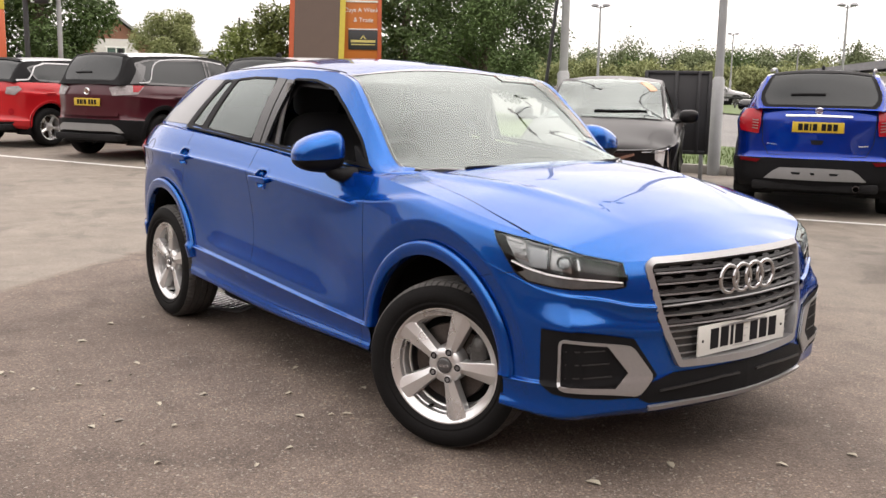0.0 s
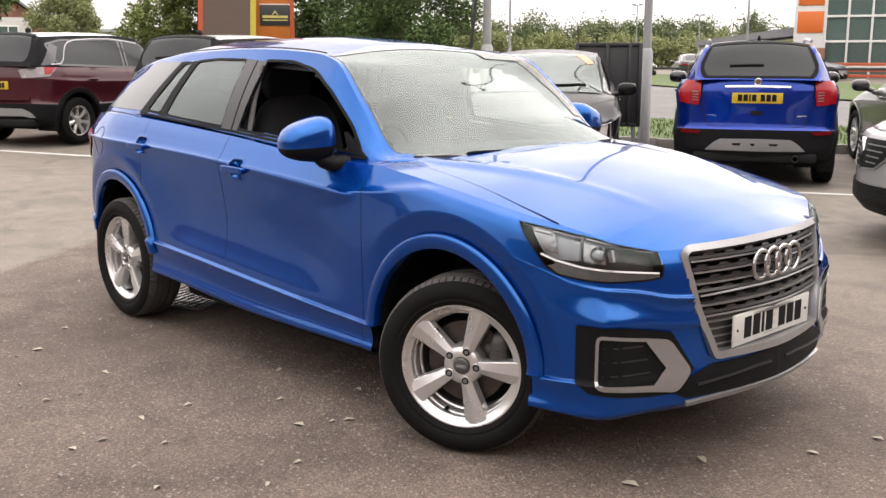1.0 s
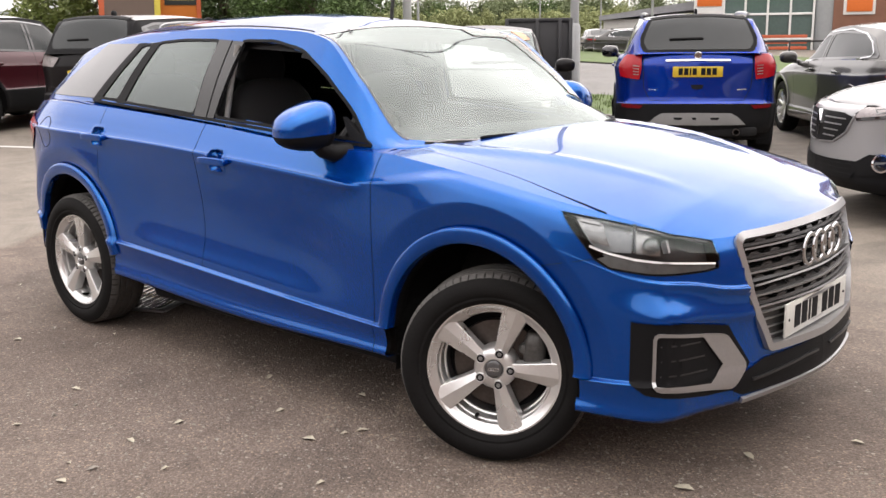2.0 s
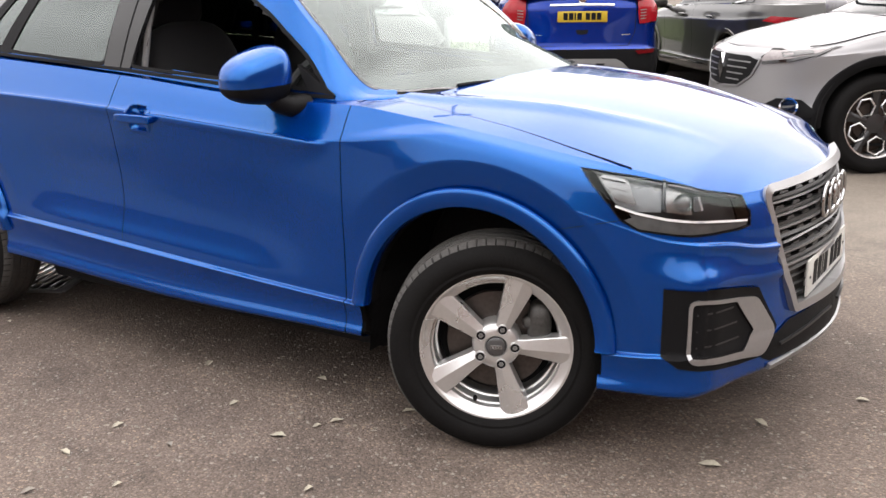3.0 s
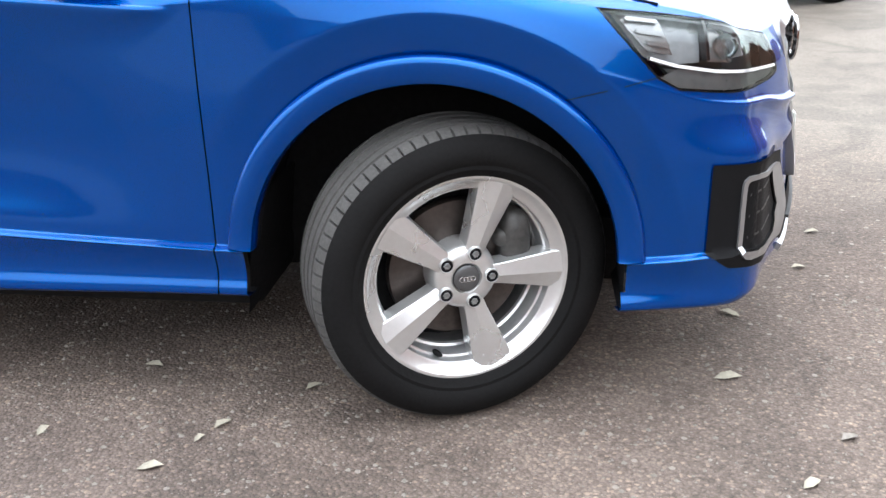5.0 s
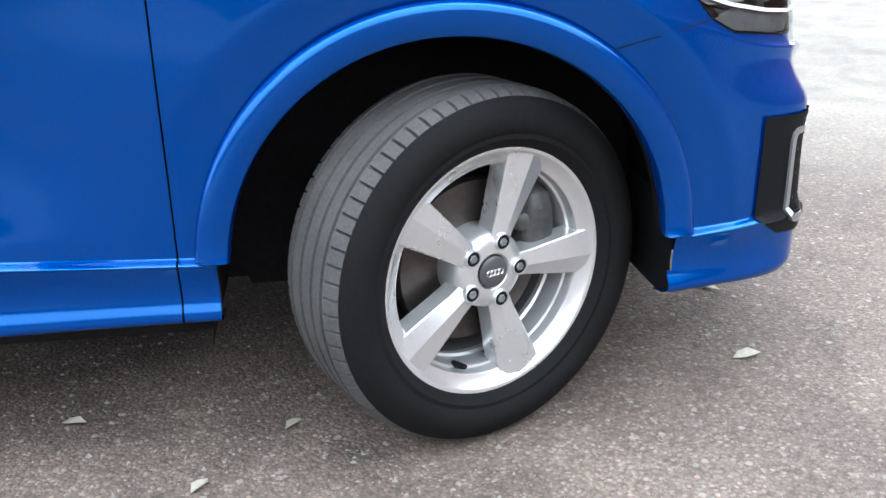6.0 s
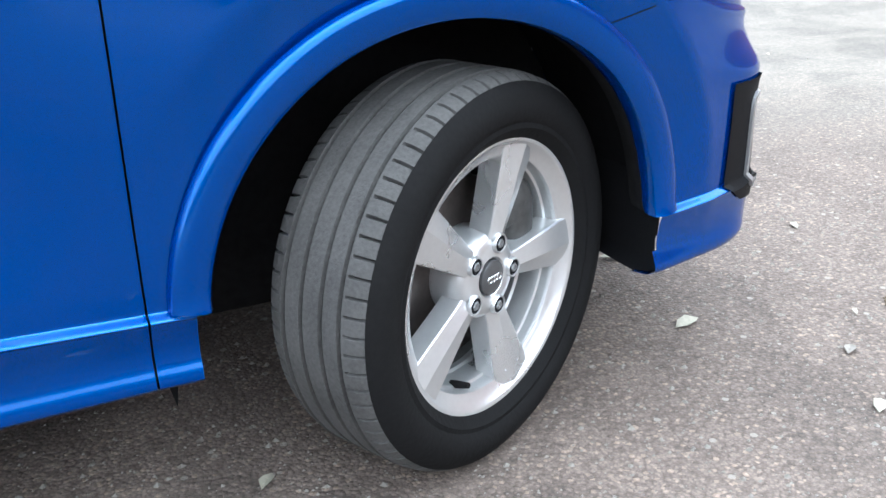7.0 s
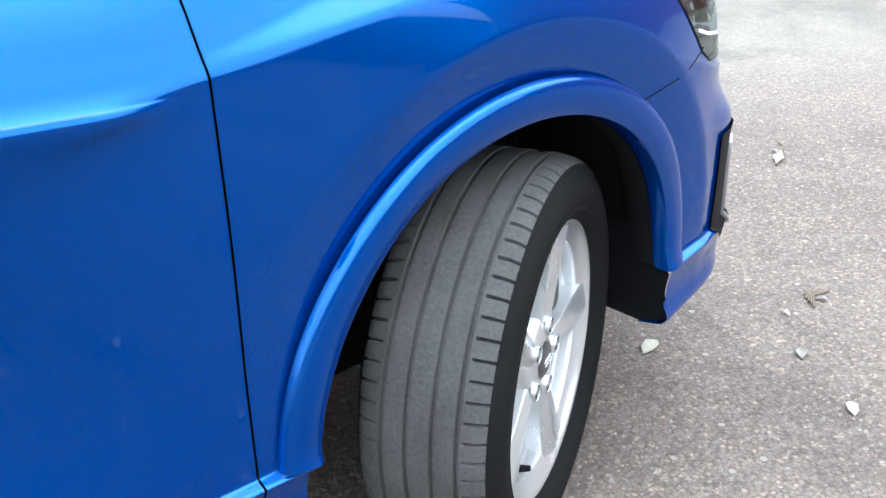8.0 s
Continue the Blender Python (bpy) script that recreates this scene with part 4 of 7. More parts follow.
        part("intake_back", f(s.patch(shifted([(0.80, 0.55), (0.56, 0.54), (0.50, 0.40), (0.55, 0.33), (0.80, 0.335)]), -0.035)), LINER, fog)
        part("intake_frame", f(s.band(rounded(FOG, 0.02), 0.011, 0.007, True, 0.02, 0.003)), SATIN, fog, "satin silver intake surround")
        blade = ([(0.62, 0.511), (0.530, 0.498), (0.452, 0.395), (0.54, 0.412)], [(0.54, 0.412), (0.452, 0.395), (0.502, 0.337), (0.62, 0.345), (0.585, 0.357)], [(0.62, 0.345), (0.757, 0.356), (0.757, 0.366), (0.585, 0.357)])
        part("intake_blade", f(join(*[s.patch(shifted(k), 0.011, 0.012) for k in blade])), SATIN, fog)
        part("intake_inner_wall", f(s.band(FOG_IN, 0.004, 0.008, True, 0.02, 0.0, 0.045)), PLASTIC, fog)
        for zz in (0.392, 0.438, 0.484):
            part("intake_slat", f(s.band([(0.766, zz + 0.016), (0.60 + 0.4 * abs(zz - 0.40), zz + 0.012)], 0.005, 0.010, False, 0.03, -0.004)), SLAT, fog)
    # headlights
    for f in (lambda v: v, mirrored):
        lamp = part("headlight", f(s.patch([(1.06, 0.873), (0.80, 0.832), (0.565, 0.782), (0.56, 0.718), (0.70, 0.708), (0.81, 0.714), (0.92, 0.728)], -0.05, 0.03)), LAMP_DARK, root, "clear headlight with a dark inner housing")
        part("headlight_lens", f(s.patch(HEADLIGHT, 0.002, 0.025)), LENS, lamp)
        part("headlight_edge", f(s.band(HEADLIGHT, 0.0035, 0.0015, True)), PLASTIC, lamp)
        part("bezel", f(s.patch([(0.962, 0.748), (0.92, 0.762), (0.845, 0.748), (0.70, 0.731), (0.56, 0.719), (0.562, 0.712), (0.60, 0.707), (0.70, 0.705), (0.81, 0.711), (0.92, 0.725)], -0.008, 0.025)), LAMP_SMOKE, lamp)
        part("side_reflector", f(s.patch([(1.06, 0.873), (0.86, 0.842), (0.86, 0.765), (0.95, 0.765), (0.99, 0.785)], -0.034, 0.025)), LAMP_CLOUD, lamp)
        part("upper_bezel", f(s.patch([(1.078, 0.877), (0.95, 0.860), (0.86, 0.845), (0.86, 0.838), (0.95, 0.852), (1.05, 0.866)], -0.012, 0.025)), LAMP_CLOUD, lamp)
        part("light_bar", f(s.band([(0.985, 0.785), (0.93, 0.768), (0.845, 0.752), (0.70, 0.736), (0.567, 0.724)], 0.0065, 0.008, False, 0.02, -0.006)), LIGHT_BAR, lamp, "white light bar")
        part("lower_reflector", f(s.patch([(0.95, 0.762), (0.845, 0.745), (0.60, 0.722), (0.62, 0.71), (0.80, 0.714), (0.92, 0.73)], -0.02, 0.03)), LAMP_SMOKE, lamp)
        part("upper_trim", f(s.band([(0.84, 0.836), (0.70, 0.812), (0.572, 0.783)], 0.005, 0.004, False, 0.02, -0.010)), LIP, lamp)
        part("reflector", f(s.patch([(1.05, 0.868), (0.96, 0.855), (0.93, 0.785), (0.985, 0.795)], -0.022, 0.02)), LAMP_GREY, lamp)
        for k in range(3):
            part("reflector_step", f(s.band([(1.03 - 0.022 * k, 0.856 - 0.022 * k), (0.965 - 0.012 * k, 0.846 - 0.022 * k)], 0.009, 0.006, False, 0.02, -0.018)), LAMP_GREY, lamp)
        part("reflector", f(s.patch([(0.945, 0.853), (0.865, 0.838), (0.86, 0.768), (0.92, 0.78)], -0.035, 0.02)), LAMP_GREY, lamp)
        part("reflector", f(s.patch([(0.85, 0.835), (0.755, 0.817), (0.75, 0.755), (0.845, 0.766)], -0.03, 0.02)), LAMP_GREY, lamp)
        c_ = s.on(0.79, 0.79, -0.024)
        part("bulb_lens", f(blob(c_, (0.026, 0.026, 0.024), 2.0)), LENS, lamp)
        part("divider", f(s.band([(0.858, 0.836), (0.852, 0.768)], 0.008, 0.022, False, 0.02, -0.035)), GLOSS, lamp)
        part("divider", f(s.band([(0.728, 0.795), (0.722, 0.762)], 0.008, 0.02, False, 0.02, -0.03)), CLEAR_LENS, lamp)

    # cabin
    c = Cabin(-0.215, -3.33,
        yb=[(-.215, 0), (-.24, .28), (-.30, .48), (-.40, .63), (-.50, .705), (-.58, .735), (-.9, .752), (-1.6, .765), (-2.3, .745), (-2.8, .70), (-3.1, .64), (-3.25, .56), (-3.33, .45)],
        zb=[(-.215, 1.02), (-.5, 1.0), (-.75, 1.005), (-1.58, 1.062), (-2.49, 1.105), (-3.0, 1.10), (-3.33, 1.06)],
        yr=[(-.215, 0), (-.24, .27), (-.30, .46), (-.40, .605), (-.5, .67), (-.75, .64), (-.97, .602), (-1.15, .585), (-1.6, .58), (-2.2, .565), (-2.6, .54), (-2.9, .52), (-3.1, .53), (-3.33, .44)],
        zr=[(-.215, 1.023), (-.5, 1.022), (-.75, 1.225), (-.97, 1.395), (-1.15, 1.425), (-1.6, 1.44), (-2.2, 1.425), (-2.6, 1.39), (-2.9, 1.33), (-3.1, 1.2), (-3.33, 1.07)],
        zc=[(-.215, 1.028), (-.5, 1.168), (-.75, 1.29), (-1.0, 1.392), (-1.15, 1.445), (-1.3, 1.475), (-1.7, 1.505), (-2.2, 1.495), (-2.7, 1.45), (-3.0, 1.40), (-3.15, 1.26), (-3.33, 1.07)])
    nx, ns, nt = 200, 22, 26
    P = c.points(nx, ns, nt)
    C = (P[:-1, :-1] + P[1:, 1:] + P[1:, :-1] + P[:-1, 1:]) / 4
    X, Y, Z = C[..., 0], C[..., 1], C[..., 2]
    on_side = np.broadcast_to((np.arange(ns + nt) < ns)[None, :], X.shape)
    front_win = [(-.63, 1.03), (-1.50, 1.08), (-1.47, 1.388), (-1.26, 1.386), (-1.07, 1.350), (-.915, 1.268), (-.73, 1.132)]
    rear_win = [(-1.635, 1.085), (-1.625, 1.39), (-1.9, 1.392), (-2.10, 1.38), (-2.22, 1.115)]
    quarter = [(-2.14, 1.376), (-2.235, 1.368), (-2.46, 1.128), (-2.265, 1.12)]
    top_x = lambda y: -1.02 - 0.12 * (1 - (y / 0.6) ** 2)
    screen = ~on_side & (X > top_x(Y)) & (X < base_x(Y)) & (Y < c.yr(X) - 0.03)
    rear_glass = ~on_side & (X < -2.96) & (X > -3.2) & (Y < c.yr(X) - 0.06)
    fw, rw, qw = (on_side & inside(p, X, Z) for p in (front_win, rear_win, quarter))
    shell_ = ~(screen | rear_glass | fw | rw | qw)
    cowl = shell_ & (X > -0.53) & ~on_side & (X > -0.44)
    part("roof", both(grid(P, shell_ & ~cowl)), BLUE, root, "blue roof and pillars")
    part("cowl_panel", both(grid(P, cowl)), PLASTIC, root)
    part("windscreen", both(grid(P, screen)), GLASS, root, "large clear windscreen")
    part("rear_screen", both(grid(P, rear_glass)), TINT, root)
    Q = P - np.array([0, 0.03, 0.03])
    Q[..., 1] = np.maximum(Q[..., 1], 0)
    part("headlining", both(grid(Q, shell_)), TRIM, root)
    for f in (lambda v: v, mirrored):
        part("rear_door_window", f(grid(P, rw)), TINT, root, "closed tinted rear door window")
        part("quarter_window", f(grid(P, qw)), TINT, root)
        for poly in (front_win, rear_win, quarter):
            part("window_frame", f(c.side_band(rounded(poly, 0.03), 0.013, 0.004)), PLASTIC, root)
        part("window_divider", f(c.side_patch([(-2.085, 1.385), (-2.15, 1.38), (-2.28, 1.112), (-2.205, 1.108)], 0.0045, 0.02)), PLASTIC, root)
        part("quarter_edge", f(c.side_patch([(-2.215, 1.382), (-2.275, 1.378), (-2.515, 1.118), (-2.43, 1.115)], 0.0045, 0.02)), PLASTIC, root)
        part("door_pillar", f(c.side_patch([(-1.50, 1.075), (-1.635, 1.08), (-1.63, 1.395), (-1.455, 1.385)], 0.005, 0.02)), PILLAR, root)
        part("pillar_seam", f(c.side_band([(-1.548, 1.075), (-1.535, 1.39)], 0.005, 0.001, False, 0.006)), INK, root)
        part("pillar_lining", f(tube([(-1.50, 0.700, 1.05), (-1.495, 0.665, 1.22), (-1.48, 0.630, 1.37)], 0.013, 8)), LINING, root, "pale grey edge of the pillar lining")
        part("mirror_triangle", f(c.side_patch([(-.60, 1.022), (-.70, 1.03), (-.76, 1.11)], 0.006, 0.02)), PLASTIC, root)
        part("pillar_blade", f(c.side_patch([(-2.275, 1.378), (-2.50, 1.125), (-3.02, 1.125), (-2.62, 1.375)], 0.005, 0.02)), BLADE, root, "grey blade on the rear pillar")
        part("waist_trim", f(c.side_band([(-.60, 1.014), (-.75, 1.018), (-1.55, 1.07), (-2.5, 1.113)], 0.012, 0.006, False)), PLASTIC, root)
        part("roof_trim", f(ribbon(c.top(np.linspace(-1.1, -2.6, 30), c.yr(np.linspace(-1.1, -2.6, 30)) * 0.93), [(0, 0.3, 1)] * 30, 0.012, 0.002)), INK, root)
    ys = np.linspace(-0.62, 0.62, 41)
    part("windscreen_base", ribbon(c.top(base_x(ys), ys), c.top_normal(base_x(ys), ys), 0.012, 0.002), GLOSS, root)
    part("windscreen_top", ribbon(c.top(top_x(ys * 0.92), ys * 0.92), c.top_normal(top_x(ys * 0.92), ys * 0.92), 0.02, 0.002), GLOSS, root)
    xs_ = np.linspace(-0.5, -1.02, 24)
    for k in (1, -1):
        yy = c.yr(xs_) - 0.03
        part("windscreen_side", ribbon(c.top(xs_, yy * k), c.top_normal(xs_, yy * k), 0.010, 0.002), GLOSS, root)
    t = np.linspace(0.34, 0.53, 10)
    part("screen_banner", ribbon(c.top(top_x(t) + 0.06, t, 0.003), c.top_normal(top_x(t) + 0.06, t), 0.10, 0.001), BANNER, root, "see-through red band along the windscreen edge")
    xe = np.linspace(-1.0, -0.62, 12)
    part("screen_banner", ribbon(c.top(xe, c.yr(xe) - 0.075, 0.003), c.top_normal(xe, c.yr(xe) - 0.075), 0.07, 0.001), BANNER, root)
    for y0, y1 in ((0.03, 0.56), (-0.45, 0.0)):
        t = np.linspace(y0, y1, 12)
        part("wiper", join(tube(c.top(base_x(t) - 0.004, t, 0.006), 0.0045, 6), ribbon(c.top(base_x(t) - 0.010, t, 0.003), c.top_normal(base_x(t), t), 0.007, 0.003)), PLASTIC, root)
    part("aerial", blob((-2.55, 0, 1.483), (0.045, 0.014, 0.022), 2.2), PLASTIC, root)

    # inside
    def seat(y, rear=False):
        x = -2.35 if rear else -1.45
        st = part("seat", join(blob((x + 0.22, y, 0.62), (0.27, 0.25, 0.09), 3.5), moved(blob((0, 0, 0), (0.08, 0.24, 0.33), 3.2), Matrix.Translation((x - 0.10, y, 0.90)) @ pose(0, 0, 0, 0, -14, 0))), SEAT, root, "black cloth seat")
        part("headrest", join(blob((x - 0.22, y, 1.275), (0.05, 0.13, 0.085), 3.0), tube([(x - 0.2, y + 0.05, 1.15), (x - 0.215, y + 0.05, 1.25)], 0.007), tube([(x - 0.2, y - 0.05, 1.15), (x - 0.215, y - 0.05, 1.25)], 0.007)), SEAT, st)

    for y, r in ((0.37, False), (-0.37, False), (0.35, True), (-0.35, True)):
        seat(y, r)
    part("dashboard", join(blob((-0.64, 0, 0.92), (0.27, 0.68, 0.10), 4.0), blob((-0.80, -0.37, 0.98), (0.10, 0.19, 0.06), 3.0), blob((-0.83, 0, 0.72), (0.10, 0.14, 0.22), 4.0)), TRIM, root)
    ring = moved(lathe([(0.185 + 0.016 * math.cos(a), 0.016 * math.sin(a)) for a in np.linspace(0, 2 * math.pi, 9)[:-1]], 36, True), Matrix.Translation((-0.98, -0.37, 0.95)) @ pose(0, 0, 0, 0, 0, 90) @ pose(0, 0, 0, 25, 0, 0))
    part("steering_wheel", join(ring, blob((-0.96, -0.37, 0.95), (0.035, 0.16, 0.045), 2.6), blob((-0.92, -0.37, 0.93), (0.10, 0.05, 0.05), 2.6)), TRIM, root)
    part("rear_view_mirror", join(blob((-1.0, 0.0, 1.30), (0.02, 0.12, 0.033), 3.0), tube([(-0.99, 0, 1.30), (-1.0, 0, 1.375)], 0.012)), TRIM, root)
    part("carpet", box((-1.38, 0, 0.42), (1.55, 1.4, 0.05), 0.01), TRIM, root)
    part("parcel_shelf", box((-2.85, 0, 1.0), (0.5, 1.2, 0.03), 0.01), TRIM, root)

    # mirrors and handles
    for f, out in ((mirrored, 0.878), (lambda v: v, 0.842)):
        shape = moved(blob((0, 0, 0), (0.085, 0.115, 0.085), 2.7, 28, 18), Matrix.Translation((-0.795, out, 1.082)) @ pose(0, 0, 0, 0, 0, 12))
        shape = ([(a, b, 1.082 + (z_ - 1.082) * (1 - 2.4 * (b - out)) - 0.10 * (b - out)) for a, b, z_ in shape[0]], shape[1])
        up = grid_half(shape, 1.058, True)
        low = grid_half(shape, 1.058, False)
        mir = part("door_mirror", f(up), BLUE, root, "blue door mirror with a black lower shell")
        part("mirror_base", f(low), PLASTIC, mir)
        part("mirror_arm", f(tube([(-0.71, 0.735, 0.985), (-0.735, 0.79, 0.985), (-0.76, 0.82, 1.0), (-0.775, 0.845, 1.03)], [0.05, 0.046, 0.044, 0.044], 12, True, 0.75)), PLASTIC, mir)
        part("mirror_glass", f(moved(blob((-0.07, 0, 0), (0.006, 0.07, 0.05), 3), Matrix.Translation((-0.795, out, 1.082)) @ pose(0, 0, 0, 0, 0, 12))), CHROME, mir)
        for x, zz in HANDLES:
            p = s.side(x, zz)
            hd = part("door_handle", f(join(blob((x, p[1] + 0.020, zz + 0.001), (0.090, 0.009, 0.0155), 5.0), blob((x + 0.072, p[1] + 0.010, zz + 0.001), (0.017, 0.018, 0.013), 4), blob((x - 0.072, p[1] + 0.010, zz + 0.001), (0.017, 0.018, 0.013), 4))), BLUE, root)
            ang = np.linspace(0, 2 * math.pi, 41)
            ex, ez = (np.sign(v) * np.abs(v) ** 0.5 * r for v, r in ((np.cos(ang), CUP[0]), (np.sin(ang), CUP[1])))
            bowl = [s.side(x + ex * k, zz + ez * k, d) for k, d in ((0.98, -0.001), (0.92, -0.014), (0.8, -0.024), (0.5, -0.028), (0.1, -0.029))]
            part("handle_cup", f(grid(np.array(bowl))), BLUE, hd)
            rim = [s.side(x + ex * k, zz + ez * k, d) for k, d in ((1.24, 0.0004), (1.15, 0.0010), (1.02, 0.0014), (0.95, -0.005))]
            part("cup_rim", f(grid(np.array(rim))), BLUE, hd)
        part("tail_light", f(s.patch([(float(s.q_of_x(-2.93)), 0.985), (float(s.q_of_x(-3.16)), 1.03), (float(s.q_of_x(-3.34)), 1.03), (float(s.q_of_x(-3.34)), 0.84), (float(s.q_of_x(-3.16)), 0.83)], 0.006, 0.04)), RED_LENS, root, "red tail light")
    ring = [(-2.83 + 0.075 * math.cos(a), 0.95 + 0.075 * math.sin(a)) for a in np.linspace(0, 2 * math.pi, 25)[:-1]]
    part("fuel_flap_gap", mirrored(s.side_band(ring, 0.004, 0.001, True)), INK, root)

    # wheels: the front pair is turned to the left
    for x, y, steer, turn in ((-0.006, -0.745, 26, 70), (-2.601, -0.74, 0, 86), (-0.006, 0.745, 26, 40), (-2.601, 0.74, 0, 20)):
        five_spoke_wheel(root, pose(x, y, 0.3265, 0, 0, steer + (180 if y > 0 else 0)), turn)


def grid_half(vf, z, above):
    """The faces of a shape that lie above or below a height."""
    fs = [f for f in vf[1] if (sum(vf[0][i][2] for i in f) / len(f) > z) == above]
    used = sorted({i for f in fs for i in f})
    at = {i: k for k, i in enumerate(used)}
    return [vf[0][i] for i in used], [tuple(at[i] for i in f) for f in fs]


q2 = thing("blue_car", "metallic blue compact SUV parked on asphalt with its wheels turned", "car")
build_q2(q2)


# ---- the parked cars round about ----
def plain_wheel(parent, m, R, rim, spokes, material, half=0.105, turn=0.0, hexes=False):
    """Tyre on an alloy wheel with that many spokes."""
    w = part("wheel", lathe([(rim - 0.012, -0.08), (rim + 0.004, -0.086), (rim + 0.006, -0.078), (rim - 0.012, -0.07), (rim - 0.022, -0.03), (rim - 0.024, 0.08)], 40), ALLOY if hexes else material, parent)
    w.matrix_basis = m
    flank, tread = tyre_shapes(R, rim, half, False)
    part("tyre", join(flank, tread), RUBBER, w)
    k = rim / 0.228
    sp = spoke_shape([(0.03 * k, 0.022, -0.05), (0.12 * k, 0.024 * k, -0.06), ((rim - 0.012) / 1, 0.034 * k, -0.074)], 0.03)
    for i in range(spokes):
        part("spoke", turned(sp, turn + 360 / spokes * i), material, w, smooth=25)
        if hexes:
            a0 = turn + 360 / spokes * (i + 0.5)
            hx = [(rim * (0.62 + 0.27 * math.cos(b)), -0.082, rim * 0.27 * math.sin(b)) for b in np.linspace(0, 2 * math.pi, 7)]
            part("rim_edge", turned(tube(hx, 0.007, 6), a0), ALLOY, w)
    part("hub", join(lathe([(0.0005, -0.064), (0.03, -0.062), (0.07, -0.05), (0.075, 0.0)], 24)), material, w)
    part("brake_disc", join(lathe([(0.05, 0.0), (0.14, 0.0), (0.14, 0.02)], 32), disc(rim - 0.03, 0.03, 32)), RUST, w)
    return w


def roof_sheet(c, poly, d):
    """A sheet on the roof or the tail screen within half a polygon of (y, x), and its mirror image."""
    flat, fs = sliced(poly, 0.03)
    return both(([tuple(p) for p in c.top(flat[:, 1], flat[:, 0], d)], fs))


def row_car(root, paint, xf, xr, wb, w, H, belt=(1.0, 1.08), hood=(1.02, 0.82), cowl=-0.45, roof_x=(-1.05, -2.75), tail_x=-3.2, clad=None, roof_paint=None,
            wheel=(0.34, 0.225, 10, None), z1=0.55, crease=0.84, arch=0.385, glass_=None, hexes=False, seams=(-0.55, -1.5), tail_glass=None):
    """Body, bonnet, cabin, glass and wheels of an ordinary car; the lamps and bumpers are added to it afterwards."""
    glass_ = glass_ or DARK_GLASS
    plan = [(xr, 0), (xr + .02, .42 * w), (xr + .07, .68 * w), (xr + .18, .86 * w), (xr + .42, .965 * w), (xr + .8, w), (-1.2, w), (-.4, w), (0, w * .995), (xf - .55, .965 * w), (xf - .32, .88 * w), (xf - .17, .72 * w), (xf - .07, .47 * w), (xf - .015, .2 * w), (xf, 0)]
    arches = [(0.0, 0.36), (-wb, 0.36)]
    s = Shell(plan,
        [[(xr, 0.32), (-wb, 0.26), (-.6, 0.23), (xf, 0.24)], [(xr, z1 + 0.03), (-wb, z1), (xf - .2, z1 - 0.03), (xf, z1 - 0.05)], [(xr, crease + 0.1), (-wb, crease + 0.04), (-.5, crease), (xf, crease - 0.12)],
         [(xr, belt[1]), (-wb, belt[1] - .01), (cowl, belt[0]), (0, hood[0] - .09), (xf - .4, hood[1] - .03), (xf, hood[1] - 0.05)]],
        side=[(0, 0.06), (0.2, 0.02), (0.6, 0.005), (0.97, 0), (1.03, 0.015), (1.4, 0.024), (1.8, 0.008), (2, 0), (2.1, 0.008), (2.6, 0.03), (3, 0.065)],
        front=[(0, 0.06), (0.4, 0), (1, 0), (1.6, 0.01), (2.2, 0.03), (2.7, 0.06), (3, 0.11)], rear=[(0, 0.05), (0.4, 0), (1, 0.0), (1.06, 0.03), (2, 0.05), (3, 0.09)],
        n=150, arches=[(a, b, arch + 0.10) for a, b in arches], flare=0.010)
    s.wide = w
    q = np.sort(np.concatenate([s.q, [s.q_of_x(x + e) for x in seams for e in (-0.003, 0.003)]]))
    h = np.unique(np.concatenate([np.linspace(0, 3, 37), [0.97, 1.03, 1.95, 2.05]]))
    P = s.at(q[:, None], h[None, :])
    C = (P[:-1, :-1] + P[1:, 1:]) / 2
    xs = np.interp(np.broadcast_to(((q[1:] + q[:-1]) / 2)[:, None], C.shape[:2]), s.q[::-1], s.P[::-1, 0])
    hc = np.broadcast_to(((h[1:] + h[:-1]) / 2)[None, :], C.shape[:2])
    hole = np.zeros(xs.shape, bool)
    for cx, cz in arches:
        hole |= ((np.hypot(xs - cx, C[..., 2] - cz) < arch + 0.015) | ((np.abs(xs - cx) < arch + 0.01) & (C[..., 2] < cz))) & (C[..., 1] > 0.5 * w)
    wells = hole.copy()
    for x in seams:
        hole |= (np.abs(xs - x) < 0.003) & (hc > 0.95)
    low = hc < 1
    part("body", both(grid(P, ~hole & ~low)), paint, root)
    part("lower_body", both(grid(P, ~hole & low)), clad or paint, root)
    part("inner_panel", both(grid(s.at(q[:, None], h[None, :], -0.03), ~wells)), LINER, root)
    part("floor_pan", join(box((-wb / 2, 0, 0.30), (wb + 1.0, 1.0, 0.14), 0.02), box((-wb / 2, 0, 0.27), (wb - 0.82, 1.78 * w, 0.10), 0.03), box((-wb - 0.62, 0, 0.33), (0.30, 1.45 * w, 0.10), 0.03)), LINER, root)
    mid = smooth_line([(cowl - .15, hood[0] + .05), (cowl + .2, hood[0] + 0.035), (0, hood[0] - .01), (xf - .35, hood[1] + .06), (xf - .15, hood[1] - .01), (xf - 0.1, hood[1] - 0.05)])
    qh = np.linspace(s.q_of_x(cowl - 0.1), 0, 40)
    E = s.at(qh, 3.0)
    wv = np.linspace(1, 0, 20)
    Hd = np.array([np.stack([np.full(20, e[0]), e[1] * wv, e[2] + max(0, float(mid(e[0])) - e[2]) * (1 - wv**2.4)], -1) for e in E])
    part("bonnet", both(grid(Hd)), paint, root)
    qs = np.linspace(s.len - 0.001, s.q_of_x(cowl), 40)
    E = s.at(qs, 3.0)
